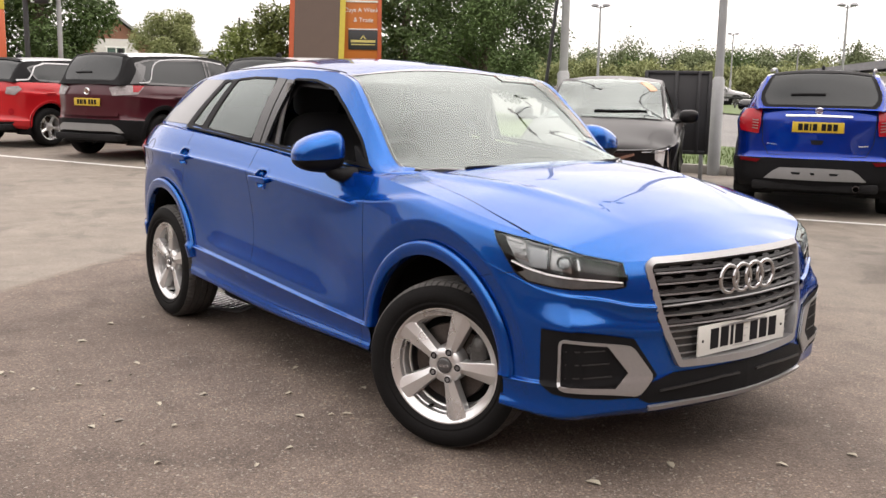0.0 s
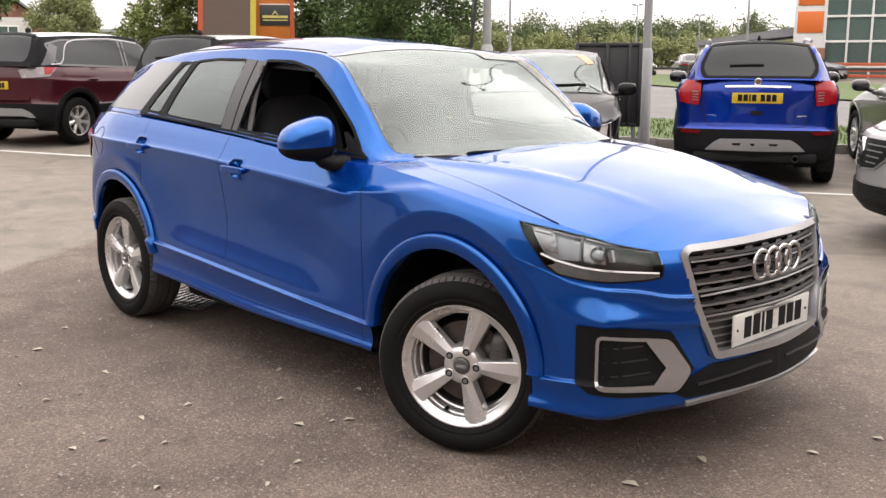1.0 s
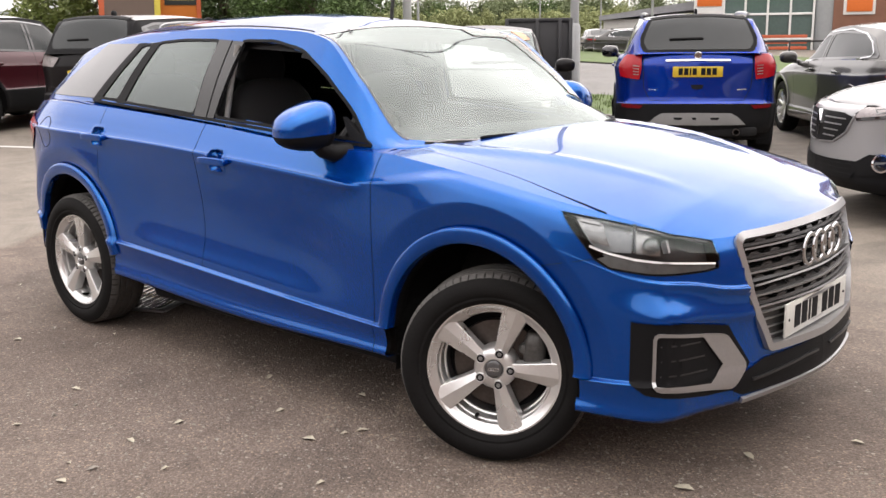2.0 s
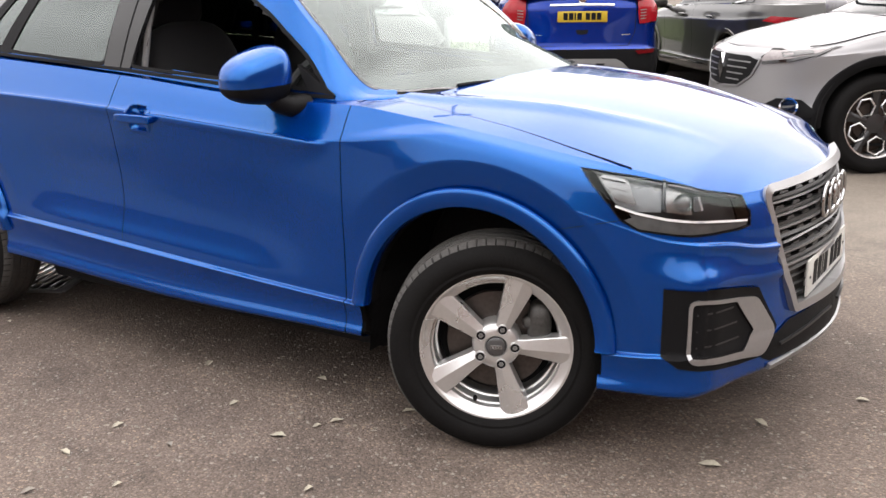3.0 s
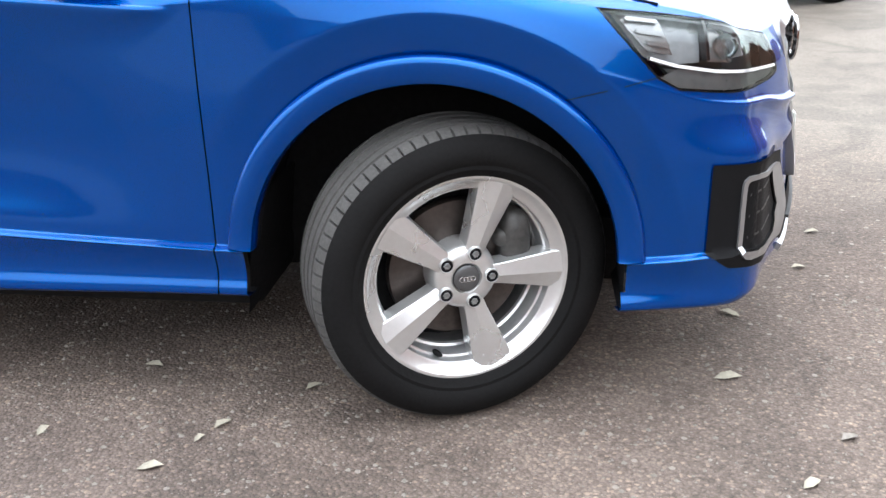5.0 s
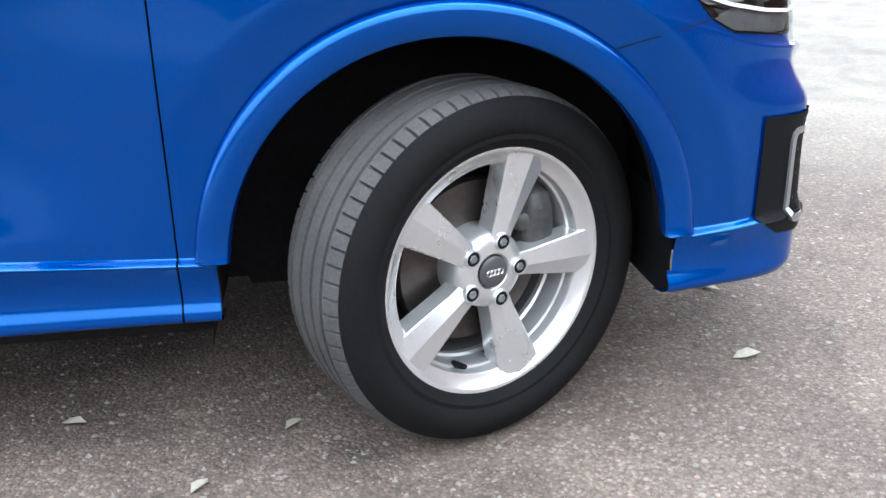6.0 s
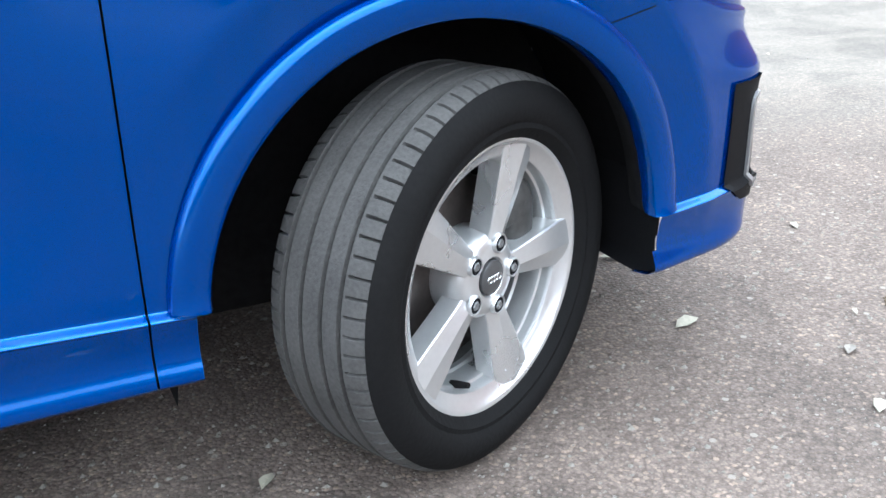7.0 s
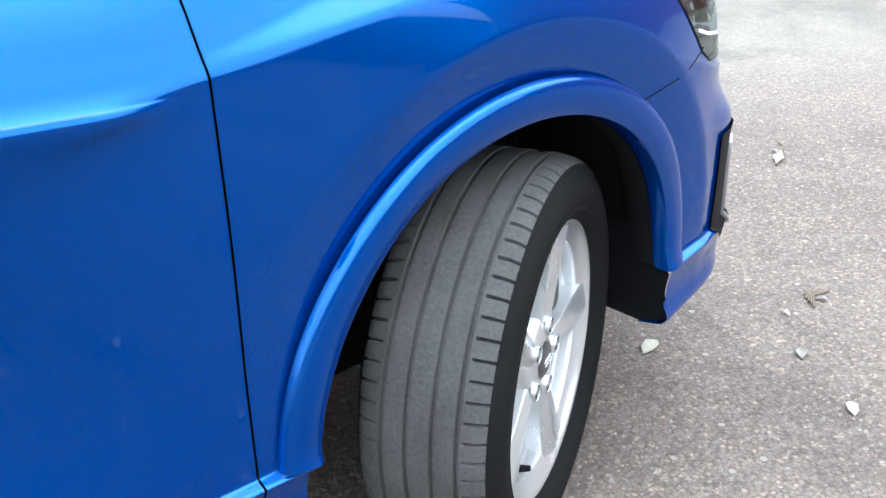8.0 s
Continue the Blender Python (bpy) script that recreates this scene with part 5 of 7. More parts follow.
    S = np.stack([np.stack([E[:, 0], E[:, 1] * k, E[:, 2] + 0.012 * (1 - (k - 0.8) / 0.2)], -1) for k in np.linspace(1, 0.8, 4)], 1)
    part("shoulder", both(grid(S)), paint, root)
    for cx, cz in arches:
        rows = []
        for a in np.linspace(radians(-4), radians(184), 36):
            rows.append([(cx + r * math.cos(a), s.side(cx + r * math.cos(a), max(cz + r * math.sin(a), 0.3), d)[1], cz + r * math.sin(a)) for r, d in ((arch - 0.01, -0.05), (arch - 0.01, 0.004), (arch + 0.005, 0.012), (arch + (0.055 if clad else 0.03), 0.010), (arch + (0.062 if clad else 0.036), -0.006))])
        liner = join(grid(np.array([[(cx + (arch + 0.03) * math.cos(a), y, cz + (arch + 0.03) * math.sin(a)) for y in (w - 0.05, w * 0.5)] for a in np.linspace(0, 2 * math.pi, 30)])), moved(disc(arch + 0.03, w * 0.5), Matrix.Translation((cx, 0, cz))))
        liner = ([(x, y, max(z, 0.2)) for x, y, z in liner[0]], liner[1])
        for f in (lambda v: v, mirrored):
            part("wheel_arch_trim", f(grid(np.array(rows))), clad or paint, root)
            part("wheel_arch_lining", f(liner), LINER, root)
    xc, xt, xrt, xe = cowl + 0.26, roof_x[0], roof_x[1], tail_x
    b0, b1 = belt
    c = Cabin(xc, xe,
        yb=[(xc, 0), (xc - .03, .38 * w), (xc - .1, .62 * w), (cowl + .05, .8 * w), (cowl - .06, .855 * w), (cowl - .4, .88 * w), ((xt + xrt) / 2, .89 * w), (xrt, .855 * w), (xe + .15, .78 * w), (xe, .70 * w)],
        zb=[(xc, hood[0] + .03), (cowl, b0), (cowl - .3, b0), (xrt, b1), (xe, b1 - .01)],
        yr=[(xc, 0), (xc - .03, .36 * w), (xc - .1, .6 * w), (cowl + .05, .77 * w), (cowl - .06, .80 * w), (xt, .70 * w), (xt - .5, .685 * w), (xrt, .65 * w), (xe + .12, .66 * w), (xe, .67 * w)],
        zr=[(xc, hood[0] + .033), (cowl - .05, b0 + .02), (xt, H - .095), (xt - .5, H - .05), (xrt, H - .085), (xe, b1 + .005)],
        zc=[(xc, hood[0] + .036), (cowl, hood[0] + .16), (xt - .1, H - .045), (xt - .6, H), (xrt, H - .035), (xrt - .06, H - .05), (xe, b1 + .01)])
    nx, ns, nt = 90, 14, 16
    P = c.points(nx, ns, nt)
    C = (P[:-1, :-1] + P[1:, 1:]) / 2
    X, Y, Z = C[..., 0], C[..., 1], C[..., 2]
    on_side = np.broadcast_to((np.arange(ns + nt) < ns)[None, :], X.shape)
    dlo = [(cowl - .13, b0 + .02), (xt + .02, H - .155), (xt - .5, H - .115), (xrt + .3, H - .13), (xrt - .02, H - .19), (xe + .42, b1 + .03), (-1.5, (b0 + b1) / 2 + .02)]
    screen = ~on_side & (X > xt - 0.1 * (1 - (Y / .7) ** 2)) & (Y < c.yr(X) - .03) & (Z > hood[0] + 0.02)
    back = ~on_side & (X < xrt - 0.03) & (Z > b1 + 0.06) & (Y < c.yr(X) - 0.05) & (tail_glass is None)
    sidew = on_side & inside(dlo, X, Z)
    top = ~on_side & ~screen & ~back
    part("pillar_frame", both(grid(P, on_side & ~sidew)), PLASTIC if roof_paint else paint, root)
    low_tail = top & (X < xrt - 0.01)
    part("roof", both(grid(P, top & ~low_tail)), roof_paint or paint, root)
    part("tail_frame", both(grid(P, low_tail)), PLASTIC if roof_paint else paint, root)
    part("windscreen", both(grid(P, screen)), glass_, root)
    if tail_glass is None:
        part("rear_screen", both(grid(P, back)), glass_, root)
    else:
        part("rear_screen", roof_sheet(c, tail_glass, 0.010), glass_, root, "dark rear screen")
        part("screen_edge", roof_sheet(c, [(y * 1.07, x + 0.02 - (x < xe + 0.1) * 0.035) for y, x in tail_glass], 0.005), PLASTIC, root)
    for f in (lambda v: v, mirrored):
        part("side_window", f(grid(P, sidew)), glass_, root)
        part("window_frame", f(c.side_band(rounded(dlo, 0.05), 0.035, 0.005)), GLOSS, root)
        for x in (-1.42, -1.5):
            part("door_pillar", f(c.side_band([(x, b0 + .06), (x + .02, H - .12)], 0.05, 0.006, False)), GLOSS, root)
        m0 = blob((cowl - .12, w + .08, b0 + .07), (0.075, 0.115, 0.078), 2.7, 16, 10)
        part("door_mirror", f(join(m0, tube([(cowl - .1, w * .9, b0 + .0), (cowl - .11, w + .02, b0 + .03)], 0.03, 8))), paint if paint is not MOKKA_BLUE else GLOSS, root)
        for x in (-1.32, -2.3):
            p = s.side(x, crease + 0.06)
            part("door_handle", f(blob((x, p[1] + 0.025, crease + 0.06), (0.10, 0.012, 0.017), 3, 14, 8)), paint, root)
    R, rim, spokes, wm = wheel
    for x, y in ((0, -1), (-wb, -1), (0, 1), (-wb, 1)):
        plain_wheel(root, pose(x, y * (w - 0.12), R, 0, 0, 0 if y < 0 else 180), R, rim, spokes, wm or ALLOY, 0.105, 20 + 13 * x, hexes)
    return s, c


def rear_sheet(s, poly, d=0.006, step=0.05):
    """A sheet on the tail within a polygon of (y, z)."""
    return s.patch([(s.len - y, z) for y, z in poly], d, step)


def rear_bar(s, pts, width, thick=0.01, d=0.0):
    return s.band([(s.len - y, z) for y, z in pts], width, thick, False, 0.05, d)


def rear_plate(root, s, z, y=0.0):
    x = float(s.on(s.len - 0.2, z)[0]) - 0.012
    p = part("number_plate", box((x, y, z), (0.012, 0.52, 0.111), 0.003), YELLOW, root, "yellow number plate with dark bars")
    k = y + 0.20
    for wd in (0.046, 0.046, 0.018, 0.046, 0, 0.046, 0.046, 0.046):
        if wd:
            part("plate_bar", box((x - 0.0068, k - wd / 2, z + 0.002), (0.0015, wd, 0.072)), INK, p, smooth=0)
        k -= (wd + 0.012) if wd else 0.03


def rear_badge(root, s, z, r=0.05, m=None):
    x = float(s.on(s.len - 0.001, z)[0]) - 0.004
    part("badge", moved(lathe([(0.0005, -0.012), (r * .7, -0.012), (r * 0.85, -0.02), (r, -0.012), (r, 0.02)], 28), Matrix.Translation((x, 0, z)) @ pose(0, 0, 0, 0, 0, -90)), m or CHROME, root, "round chrome badge")


def standing(x, y, heading):
    return pose(x, y, 0, 0, 0, heading)


def tail_fittings(root, c, roof, zc):
    """Spoiler, wiper and aerial."""
    part("spoiler", roof_sheet(c, [(0, roof + 0.03), (0.50, roof + 0.02), (0.52, roof - 0.03), (0.47, roof - 0.075), (0, roof - 0.09)], 0.016), PLASTIC, root, "black roof spoiler")
    part("aerial", blob((roof + 0.35, 0, zc + 0.03), (0.06, 0.02, 0.04), 2.2, 12, 8), PLASTIC, root)


def mokka(root):
    s, c = row_car(root, MOKKA_BLUE, 0.90, -3.37, 2.555, 0.885, 1.59, belt=(1.06, 1.15), hood=(1.10, 0.95), cowl=-0.42, roof_x=(-1.0, -2.95), tail_x=-3.3, clad=PLASTIC, wheel=(0.35, 0.23, 5, DARK_ALLOY), z1=0.60, crease=0.95, arch=0.40,
                   tail_glass=rounded([(-0.001, -2.995), (0.47, -2.995), (0.575, -3.20), (0.53, -3.275), (-0.001, -3.28)], 0.03)[4:-4] + [(0.0, -3.28), (0.0, -3.0)])
    tail_fittings(root, c, -2.95, 1.565)
    rear_plate(root, s, 0.965)
    rear_badge(root, s, 1.135, 0.044)
    part("tailgate_bar", both(rear_bar(s, [(0, 1.085), (0.34, 1.08)], 0.022, 0.016)), CHROME, root, "chrome bar over the plate")
    part("tailgate_recess", both(rear_sheet(s, [(0, 1.06), (0.36, 1.06), (0.32, 0.885), (0, 0.875)], 0.002)), MOKKA_BLUE, root)
    part("tailgate_gap", both(rear_bar(s, [(0.60, 1.15), (0.575, 0.80), (0.50, 0.665), (0, 0.655)], 0.008, 0.002)), INK, root)
    part("grip", both(rear_sheet(s, [(0, 0.83), (0.07, 0.83), (0.055, 0.785), (0, 0.78)], 0.004)), INK, root)
    for f in (lambda v: v, mirrored):
        lamp = part("tail_light", f(rear_sheet(s, [(0.615, 1.185), (0.70, 1.20), (0.85, 1.17), (0.93, 1.05), (0.90, 0.91), (0.62, 0.885), (0.60, 1.0)], 0.022)), RED_LENS, root, "red tail light with clear bars")
        for z in (0.935, 0.965, 0.995, 1.025):
            part("lamp_bar", f(rear_bar(s, [(0.63, z), (0.70, z + 0.006)], 0.010, 0.004, 0.022)), LAMP_CLEAR, lamp)
        part("reflector", f(rear_sheet(s, [(0.56, 0.612), (0.84, 0.622), (0.84, 0.585), (0.60, 0.575)], 0.014)), REFLECTOR, root)
        part("roof_rail", f(tube([(x, float(c.yr(x)) * 0.93, float(c.zr(x)) + 0.055) for x in np.linspace(-1.15, -2.9, 12)], 0.018, 8)), SATIN, root)
        part("lettering_bar", f(rear_bar(s, [(0.42, 0.775), (0.52, 0.78)], 0.012, 0.003)), CHROME, root)
    part("skid_plate", both(rear_sheet(s, [(0, 0.535), (0.36, 0.53), (0.43, 0.49), (0.52, 0.405), (0, 0.40)], 0.014)), SKID, root, "grey skid plate")
    for y in (0.0, 0.19, -0.19):
        part("skid_slot", rear_slot(s, y), PLASTIC, root)
    part("rear_wiper", tube([tuple(c.top(-3.215, y, 0.025)[()]) for y in (-0.05, 0.1, 0.3)], 0.014, 6), PLASTIC, root)
    part("exhaust", moved(lathe([(0.03, -0.09), (0.035, -0.09), (0.035, 0.1)], 16), Matrix.Translation((-3.32, -0.42, 0.33)) @ pose(0, 0, 0, 0, 0, -90)), STEEL, root)
    part("mud_flap", box((-2.95, -0.76, 0.27), (0.01, 0.16, 0.22), 0.003), PLASTIC, root)


def rear_slot(s, y):
    k = abs(y)
    f = (lambda v: v) if y >= 0 else mirrored
    return f(rear_sheet(s, [(max(k - 0.05, 0.001), 0.485), (k + 0.05, 0.485), (k + 0.035, 0.46), (max(k - 0.035, 0.001), 0.46)], 0.017))


def crossover(root, paint, roof):
    """A crossover with a light roof, a bright line over the windows and dark lower body."""
    s, c = row_car(root, paint, 0.86, -3.35, 2.604, 0.88, 1.60, belt=(1.02, 1.10), hood=(1.05, 0.92), cowl=-0.42, roof_x=(-1.05, -2.95), tail_x=-3.28, clad=PLASTIC, roof_paint=roof, wheel=(0.335, 0.215, 7, ALLOY), z1=0.57, crease=0.86, arch=0.39,
                   tail_glass=rounded([(-0.001, -3.0), (0.46, -3.0), (0.55, -3.16), (0.51, -3.245), (-0.001, -3.25)], 0.05)[4:-4] + [(0.0, -3.25), (0.0, -3.0)])
    tail_fittings(root, c, -2.95, 1.58)
    rear_plate(root, s, 0.845)
    rear_badge(root, s, 1.0, 0.055)
    for f in (lambda v: v, mirrored):
        lamp = part("tail_light", f(rear_sheet(s, [(0.42, 1.06), (0.62, 1.095), (0.95, 1.145), (1.08, 1.13), (0.90, 0.97), (0.50, 0.945)], 0.016)), LAMP_CLEAR, root, "silver and red tail light")
        part("lamp_red", f(rear_sheet(s, [(0.84, 1.105), (0.95, 1.13), (1.05, 1.115), (0.91, 1.0), (0.83, 1.0)], 0.021)), RED_LENS, lamp)
        line = [(-2.98, 1.135), (-2.86, 1.137), (-2.79, 1.15), (-2.74, 1.19), (-2.70, 1.25), (-2.66, 1.32), (-2.60, 1.39), (-2.52, 1.44), (-2.4, 1.472), (-2.2, 1.488), (-2.0, 1.497), (-1.6, 1.50), (-1.3, 1.475), (-1.05, 1.44)]
        part("roof_line", f(c.side_band(line, 0.016, 0.008, False)), SATIN, root, "bright line over the windows")
        part("corner_pillar", f(c.side_patch([(-3.12, 1.12), (-2.93, 1.13), (-2.75, 1.38), (-2.88, 1.44)], 0.004, 0.01)), GLOSS, root)
    part("skid_plate", both(rear_sheet(s, [(0, 0.535), (0.50, 0.53), (0.60, 0.485), (0.68, 0.405), (0.62, 0.40), (0.5, 0.425), (0, 0.42)], 0.016)), SKID, root, "broad grey plate on the bumper")
    part("bumper_ledge", both(rear_bar(s, [(0, 0.665), (0.6, 0.665)], 0.05, 0.03)), paint, root)
    part("rear_wiper", tube([tuple(c.top(-3.20, y, 0.025)[()]) for y in (0.0, 0.12, 0.3)], 0.014, 6), PLASTIC, root)


def small_red_car(root):
    s, c = row_car(root, RED, 0.72, -2.98, 2.311, 0.86, 1.48, belt=(0.98, 1.06), hood=(1.0, 0.85), cowl=-0.40, roof_x=(-0.95, -2.55), tail_x=-2.88, roof_paint=WHITE, wheel=(0.32, 0.21, 5, ALLOY), z1=0.42, crease=0.82, arch=0.37, seams=(-0.55, -1.75))
    tail_fittings(root, c, -2.55, 1.45)
    rear_plate(root, s, 0.55)
    rear_badge(root, s, 0.93, 0.05)
    for f in (lambda v: v, mirrored):
        part("tail_light", f(rear_sheet(s, [(0.52, 0.98), (0.74, 1.0), (0.80, 0.95), (0.68, 0.85), (0.50, 0.87)], 0.016)), LAMP_CLEAR, root, "clear and red tail light")
        part("fog_lamp", f(rear_sheet(s, [(0.60 + 0.055 * math.cos(a), 0.58 + 0.055 * math.sin(a)) for a in np.linspace(0, 6.28, 13)[:-1]], 0.014)), RED_LENS, root)
        part("roof_line", f(c.side_band([(-2.80, 1.09), (-2.62, 1.10), (-2.52, 1.20), (-2.42, 1.31), (-2.2, 1.37), (-1.0, 1.35)], 0.024, 0.010, False)), SATIN, root, "bright line over the windows")
    part("rear_diffuser", both(rear_sheet(s, [(0, 0.42), (0.66, 0.42), (0.6, 0.34), (0, 0.34)], 0.006)), PLASTIC, root)
    part("rear_wiper", tube([tuple(c.top(-2.75, y, 0.02)[()]) for y in (0.0, 0.12, 0.3)], 0.012, 6), PLASTIC, root)


def black_hatch(root):
    s, c = row_car(root, BLACK, 0.88, -3.48, 2.662, 0.90, 1.485, belt=(0.95, 1.05), hood=(0.97, 0.74), cowl=-0.40, roof_x=(-1.18, -2.8), tail_x=-3.35, wheel=(0.325, 0.215, 5, ALLOY), z1=0.38, crease=0.80, arch=0.375, glass_=TINT)
    part("grille", both(s.patch([(0, 0.66), (0.46, 0.655), (0.40, 0.56), (0, 0.53)], 0.006, 0.05)), GLOSS, root)
    part("grille_bar", both(s.band([(0, 0.60), (0.30, 0.60), (0.46, 0.645)], 0.03, 0.014, False)), CHROME, root)
    part("lower_grille", both(s.patch([(0, 0.45), (0.5, 0.44), (0.45, 0.33), (0, 0.32)], 0.006, 0.05)), PLASTIC, root)
    xp = float(s.on(0.2, 0.48)[0])
    part("number_plate", box((xp + 0.01, 0, 0.49), (0.012, 0.52, 0.111), 0.003), PLATE_WHITE, root)
    for f in (lambda v: v, mirrored):
        lamp = part("headlight", f(s.patch([(0.52, 0.66), (0.56, 0.72), (0.80, 0.775), (1.02, 0.80), (0.95, 0.70), (0.80, 0.655)], 0.008, 0.04)), GLOSS, root, "dark headlight with a bright outline")
        part("light_bar", f(s.band([(0.54, 0.668), (0.80, 0.675), (0.93, 0.72)], 0.014, 0.008, False, 0.04, 0.008)), CHROME, lamp)
        part("lamp_reflector", f(s.patch([(0.66, 0.72), (0.82, 0.755), (0.84, 0.70), (0.68, 0.685)], 0.012, 0.04)), CLEAR_LENS, lamp)
        part("fog_lamp", f(s.patch([(0.66, 0.45), (0.80, 0.46), (0.78, 0.39), (0.66, 0.38)], 0.008, 0.04)), CLEAR_LENS, root)
        part("window_line", f(c.side_band([(-0.55, 0.965), (-1.5, 1.02), (-2.9, 1.07)], 0.014, 0.010, False)), CHROME, root)
    ys = np.linspace(-0.1, 0.5, 8)
    part("wiper", tube(c.top(-0.26 - 0.32 * (np.abs(ys) / 0.66) ** 2.6, ys, 0.010), 0.012, 6), PLASTIC, root)
    # a pale orange strip painted on as a reflection in the windscreen
    part("screen_reflection", ribbon(c.top(np.linspace(-0.95, -1.15, 6), np.linspace(0.55, 0.40, 6), 0.004), c.top_normal(np.linspace(-0.95, -1.15, 6), np.linspace(0.55, 0.4, 6)), 0.10, 0.003), ORANGE_REFLECTION, root)


def grey_saloon(root):
    s, c = row_car(root, GREY, 0.95, -3.88, 2.83, 0.93, 1.47, belt=(0.96, 1.06), hood=(0.98, 0.76), cowl=-0.50, roof_x=(-1.25, -2.75), tail_x=-3.55, wheel=(0.345, 0.235, 10, ALLOY), z1=0.40, crease=0.84, arch=0.395, seams=(-0.6, -1.65))
    for f in (lambda v: v, mirrored):
        part("window_line", f(c.side_band([(-0.70, 0.985), (-1.5, 1.0), (-2.6, 1.05), (-2.95, 1.09), (-2.98, 1.13), (-2.80, 1.24), (-2.5, 1.33), (-2.0, 1.385), (-1.3, 1.35)], 0.018, 0.010, False)), CHROME, root, "chrome line round the side windows")
        part("sill_line", f(s.side_band([(-0.5, 0.33), (-2.3, 0.35)], 0.02, 0.012)), CHROME, root)
        part("tail_light", f(rear_sheet(s, [(0.50, 0.93), (0.85, 0.95), (0.95, 0.90), (0.60, 0.85)], 0.01)), RED_LENS, root)
    part("aerial", blob((-2.95, 0, 1.44), (0.09, 0.02, 0.04), 2.2, 12, 8), GREY, root)


def white_suv(root):
    s, c = row_car(root, PEARL, 0.81, -3.53, 2.646, 0.915, 1.605, belt=(1.03, 1.10), hood=(1.05, 0.90), cowl=-0.45, roof_x=(-1.1, -2.95), tail_x=-3.4, clad=PLASTIC, wheel=(0.352, 0.243, 5, DARK_ALLOY), z1=0.50, crease=0.90, arch=0.41, hexes=True)
    part("grille", both(s.patch([(0, 0.80), (0.36, 0.80), (0.48, 0.775), (0.40, 0.66), (0.26, 0.585), (0, 0.57)], 0.008, 0.05)), PLASTIC, root, "black grille in a chrome frame")
    for z in (0.62, 0.665, 0.71, 0.755):
        for f in (lambda v: v, mirrored):
            part("grille_slat", f(s.band([(0.10, z), (0.40 - (0.755 - z) * 0.9, z)], 0.011, 0.012, False)), SATIN, root)
    part("grille_frame", both(s.band([(0.05, 0.565), (0.27, 0.58), (0.42, 0.66), (0.50, 0.785)], 0.012, 0.012, False)), SATIN, root)
    part("badge", prism([(-0.055, 0.70), (0, 0.60), (0.055, 0.70), (0, 0.80)], float(s.on(0.0, 0.7)[0]) - 0.01, float(s.on(0.0, 0.7)[0]) + 0.02, "yz"), CHROME, root)
    part("lower_grille", both(s.patch([(0, 0.455), (0.60, 0.45), (0.52, 0.335), (0, 0.32)], 0.012, 0.05)), PLASTIC, root)
    for z in (0.36, 0.395, 0.43):
        for f in (lambda v: v, mirrored):
            part("lower_slat", f(s.band([(0.02, z), (0.52, z)], 0.012, 0.014, False)), PLASTIC, root)
    for f in (lambda v: v, mirrored):
        lamp = part("headlight", f(s.patch([(0.50, 0.79), (0.53, 0.85), (0.80, 0.892), (1.02, 0.915), (1.17, 0.945), (1.10, 0.885), (0.95, 0.83), (0.75, 0.785), (0.52, 0.755)], 0.008, 0.04)), LAMP_CLEAR, root, "long clear headlight")
        part("lamp_dark", f(s.patch([(0.66, 0.84), (0.90, 0.875), (0.92, 0.845), (0.70, 0.81)], 0.012, 0.04)), GLOSS, lamp)
        part("lamp_lower", f(s.band([(0.52, 0.762), (0.75, 0.79), (0.95, 0.835), (1.12, 0.905)], 0.022, 0.006, False, 0.04, 0.006)), GLOSS, lamp)
        part("lamp_edge", f(s.band([(0.50, 0.795), (0.53, 0.853), (0.80, 0.896), (1.15, 0.945)], 0.016, 0.006, False, 0.04, 0.006)), INK, lamp)
        fog = part("fog_surround", f(s.patch([(0.56, 0.46), (0.68, 0.525), (0.86, 0.525), (0.96, 0.45), (0.93, 0.40), (0.57, 0.36)], 0.012, 0.04)), PLASTIC, root, "black fog lamp surround")
        ring = [(0.78 + 0.06 * math.cos(a), 0.47 + 0.06 * math.sin(a)) for a in np.linspace(0, 2 * math.pi, 21)[:-1]]
        part("fog_ring", f(s.band(ring, 0.014, 0.012, True, 0.02, 0.012)), CHROME, fog)
        part("fog_lens", f(s.patch(ring, 0.014, 0.04)), GLOSS, fog)
        part("bonnet_gap", f(ribbon([(x, float(s.at(s.q_of_x(x), 3.0)[1]) * 0.93, float(s.at(s.q_of_x(x), 3.0)[2]) + 0.018) for x in np.linspace(-0.5, 0.45, 14)], [(0, 0.3, 1)] * 14, 0.006, 0.002)), INK, root)
        part("door_gap", f(s.side_band([(-0.55, 0.95), (-0.55, 0.55)], 0.006, 0.001)), INK, root)
        part("roof_rail", f(tube([(x, float(c.yr(x)) * 0.93, float(c.zr(x)) + 0.05) for x in np.linspace(-1.2, -2.9, 12)], 0.016, 8)), SATIN, root)
    ys = np.linspace(-0.5, 0.5, 10)
    part("wiper", tube(c.top(-0.33 - 0.32 * (np.abs(ys) / 0.66) ** 2.6, ys, 0.03), 0.012, 6), PLASTIC, root)


ORANGE_REFLECTION = surface("pale_orange_reflection", (0.4588, 0.2664, 0.1628), 0.5, vary=0.2)
ORANGE = surface("orange_panel", (0.5328, 0.1184, 0.0148), 0.5, vary=0.08)
HEAD = 114.6


def rise(x, y=0.0):
    """The height of the ground, which climbs gently to one side."""
    return 0.02 * np.clip(-6.0 - np.asarray(x, float), 0, 9)


def nose_in(x, y, length, head=HEAD):
    """Where a car stands whose tail's middle is at x, y in the marked row."""
    px, py = x + math.cos(radians(head)) * length, y + math.sin(radians(head)) * length
    return pose(px, py, float(rise((px + x) / 2)), 0, 0, head)


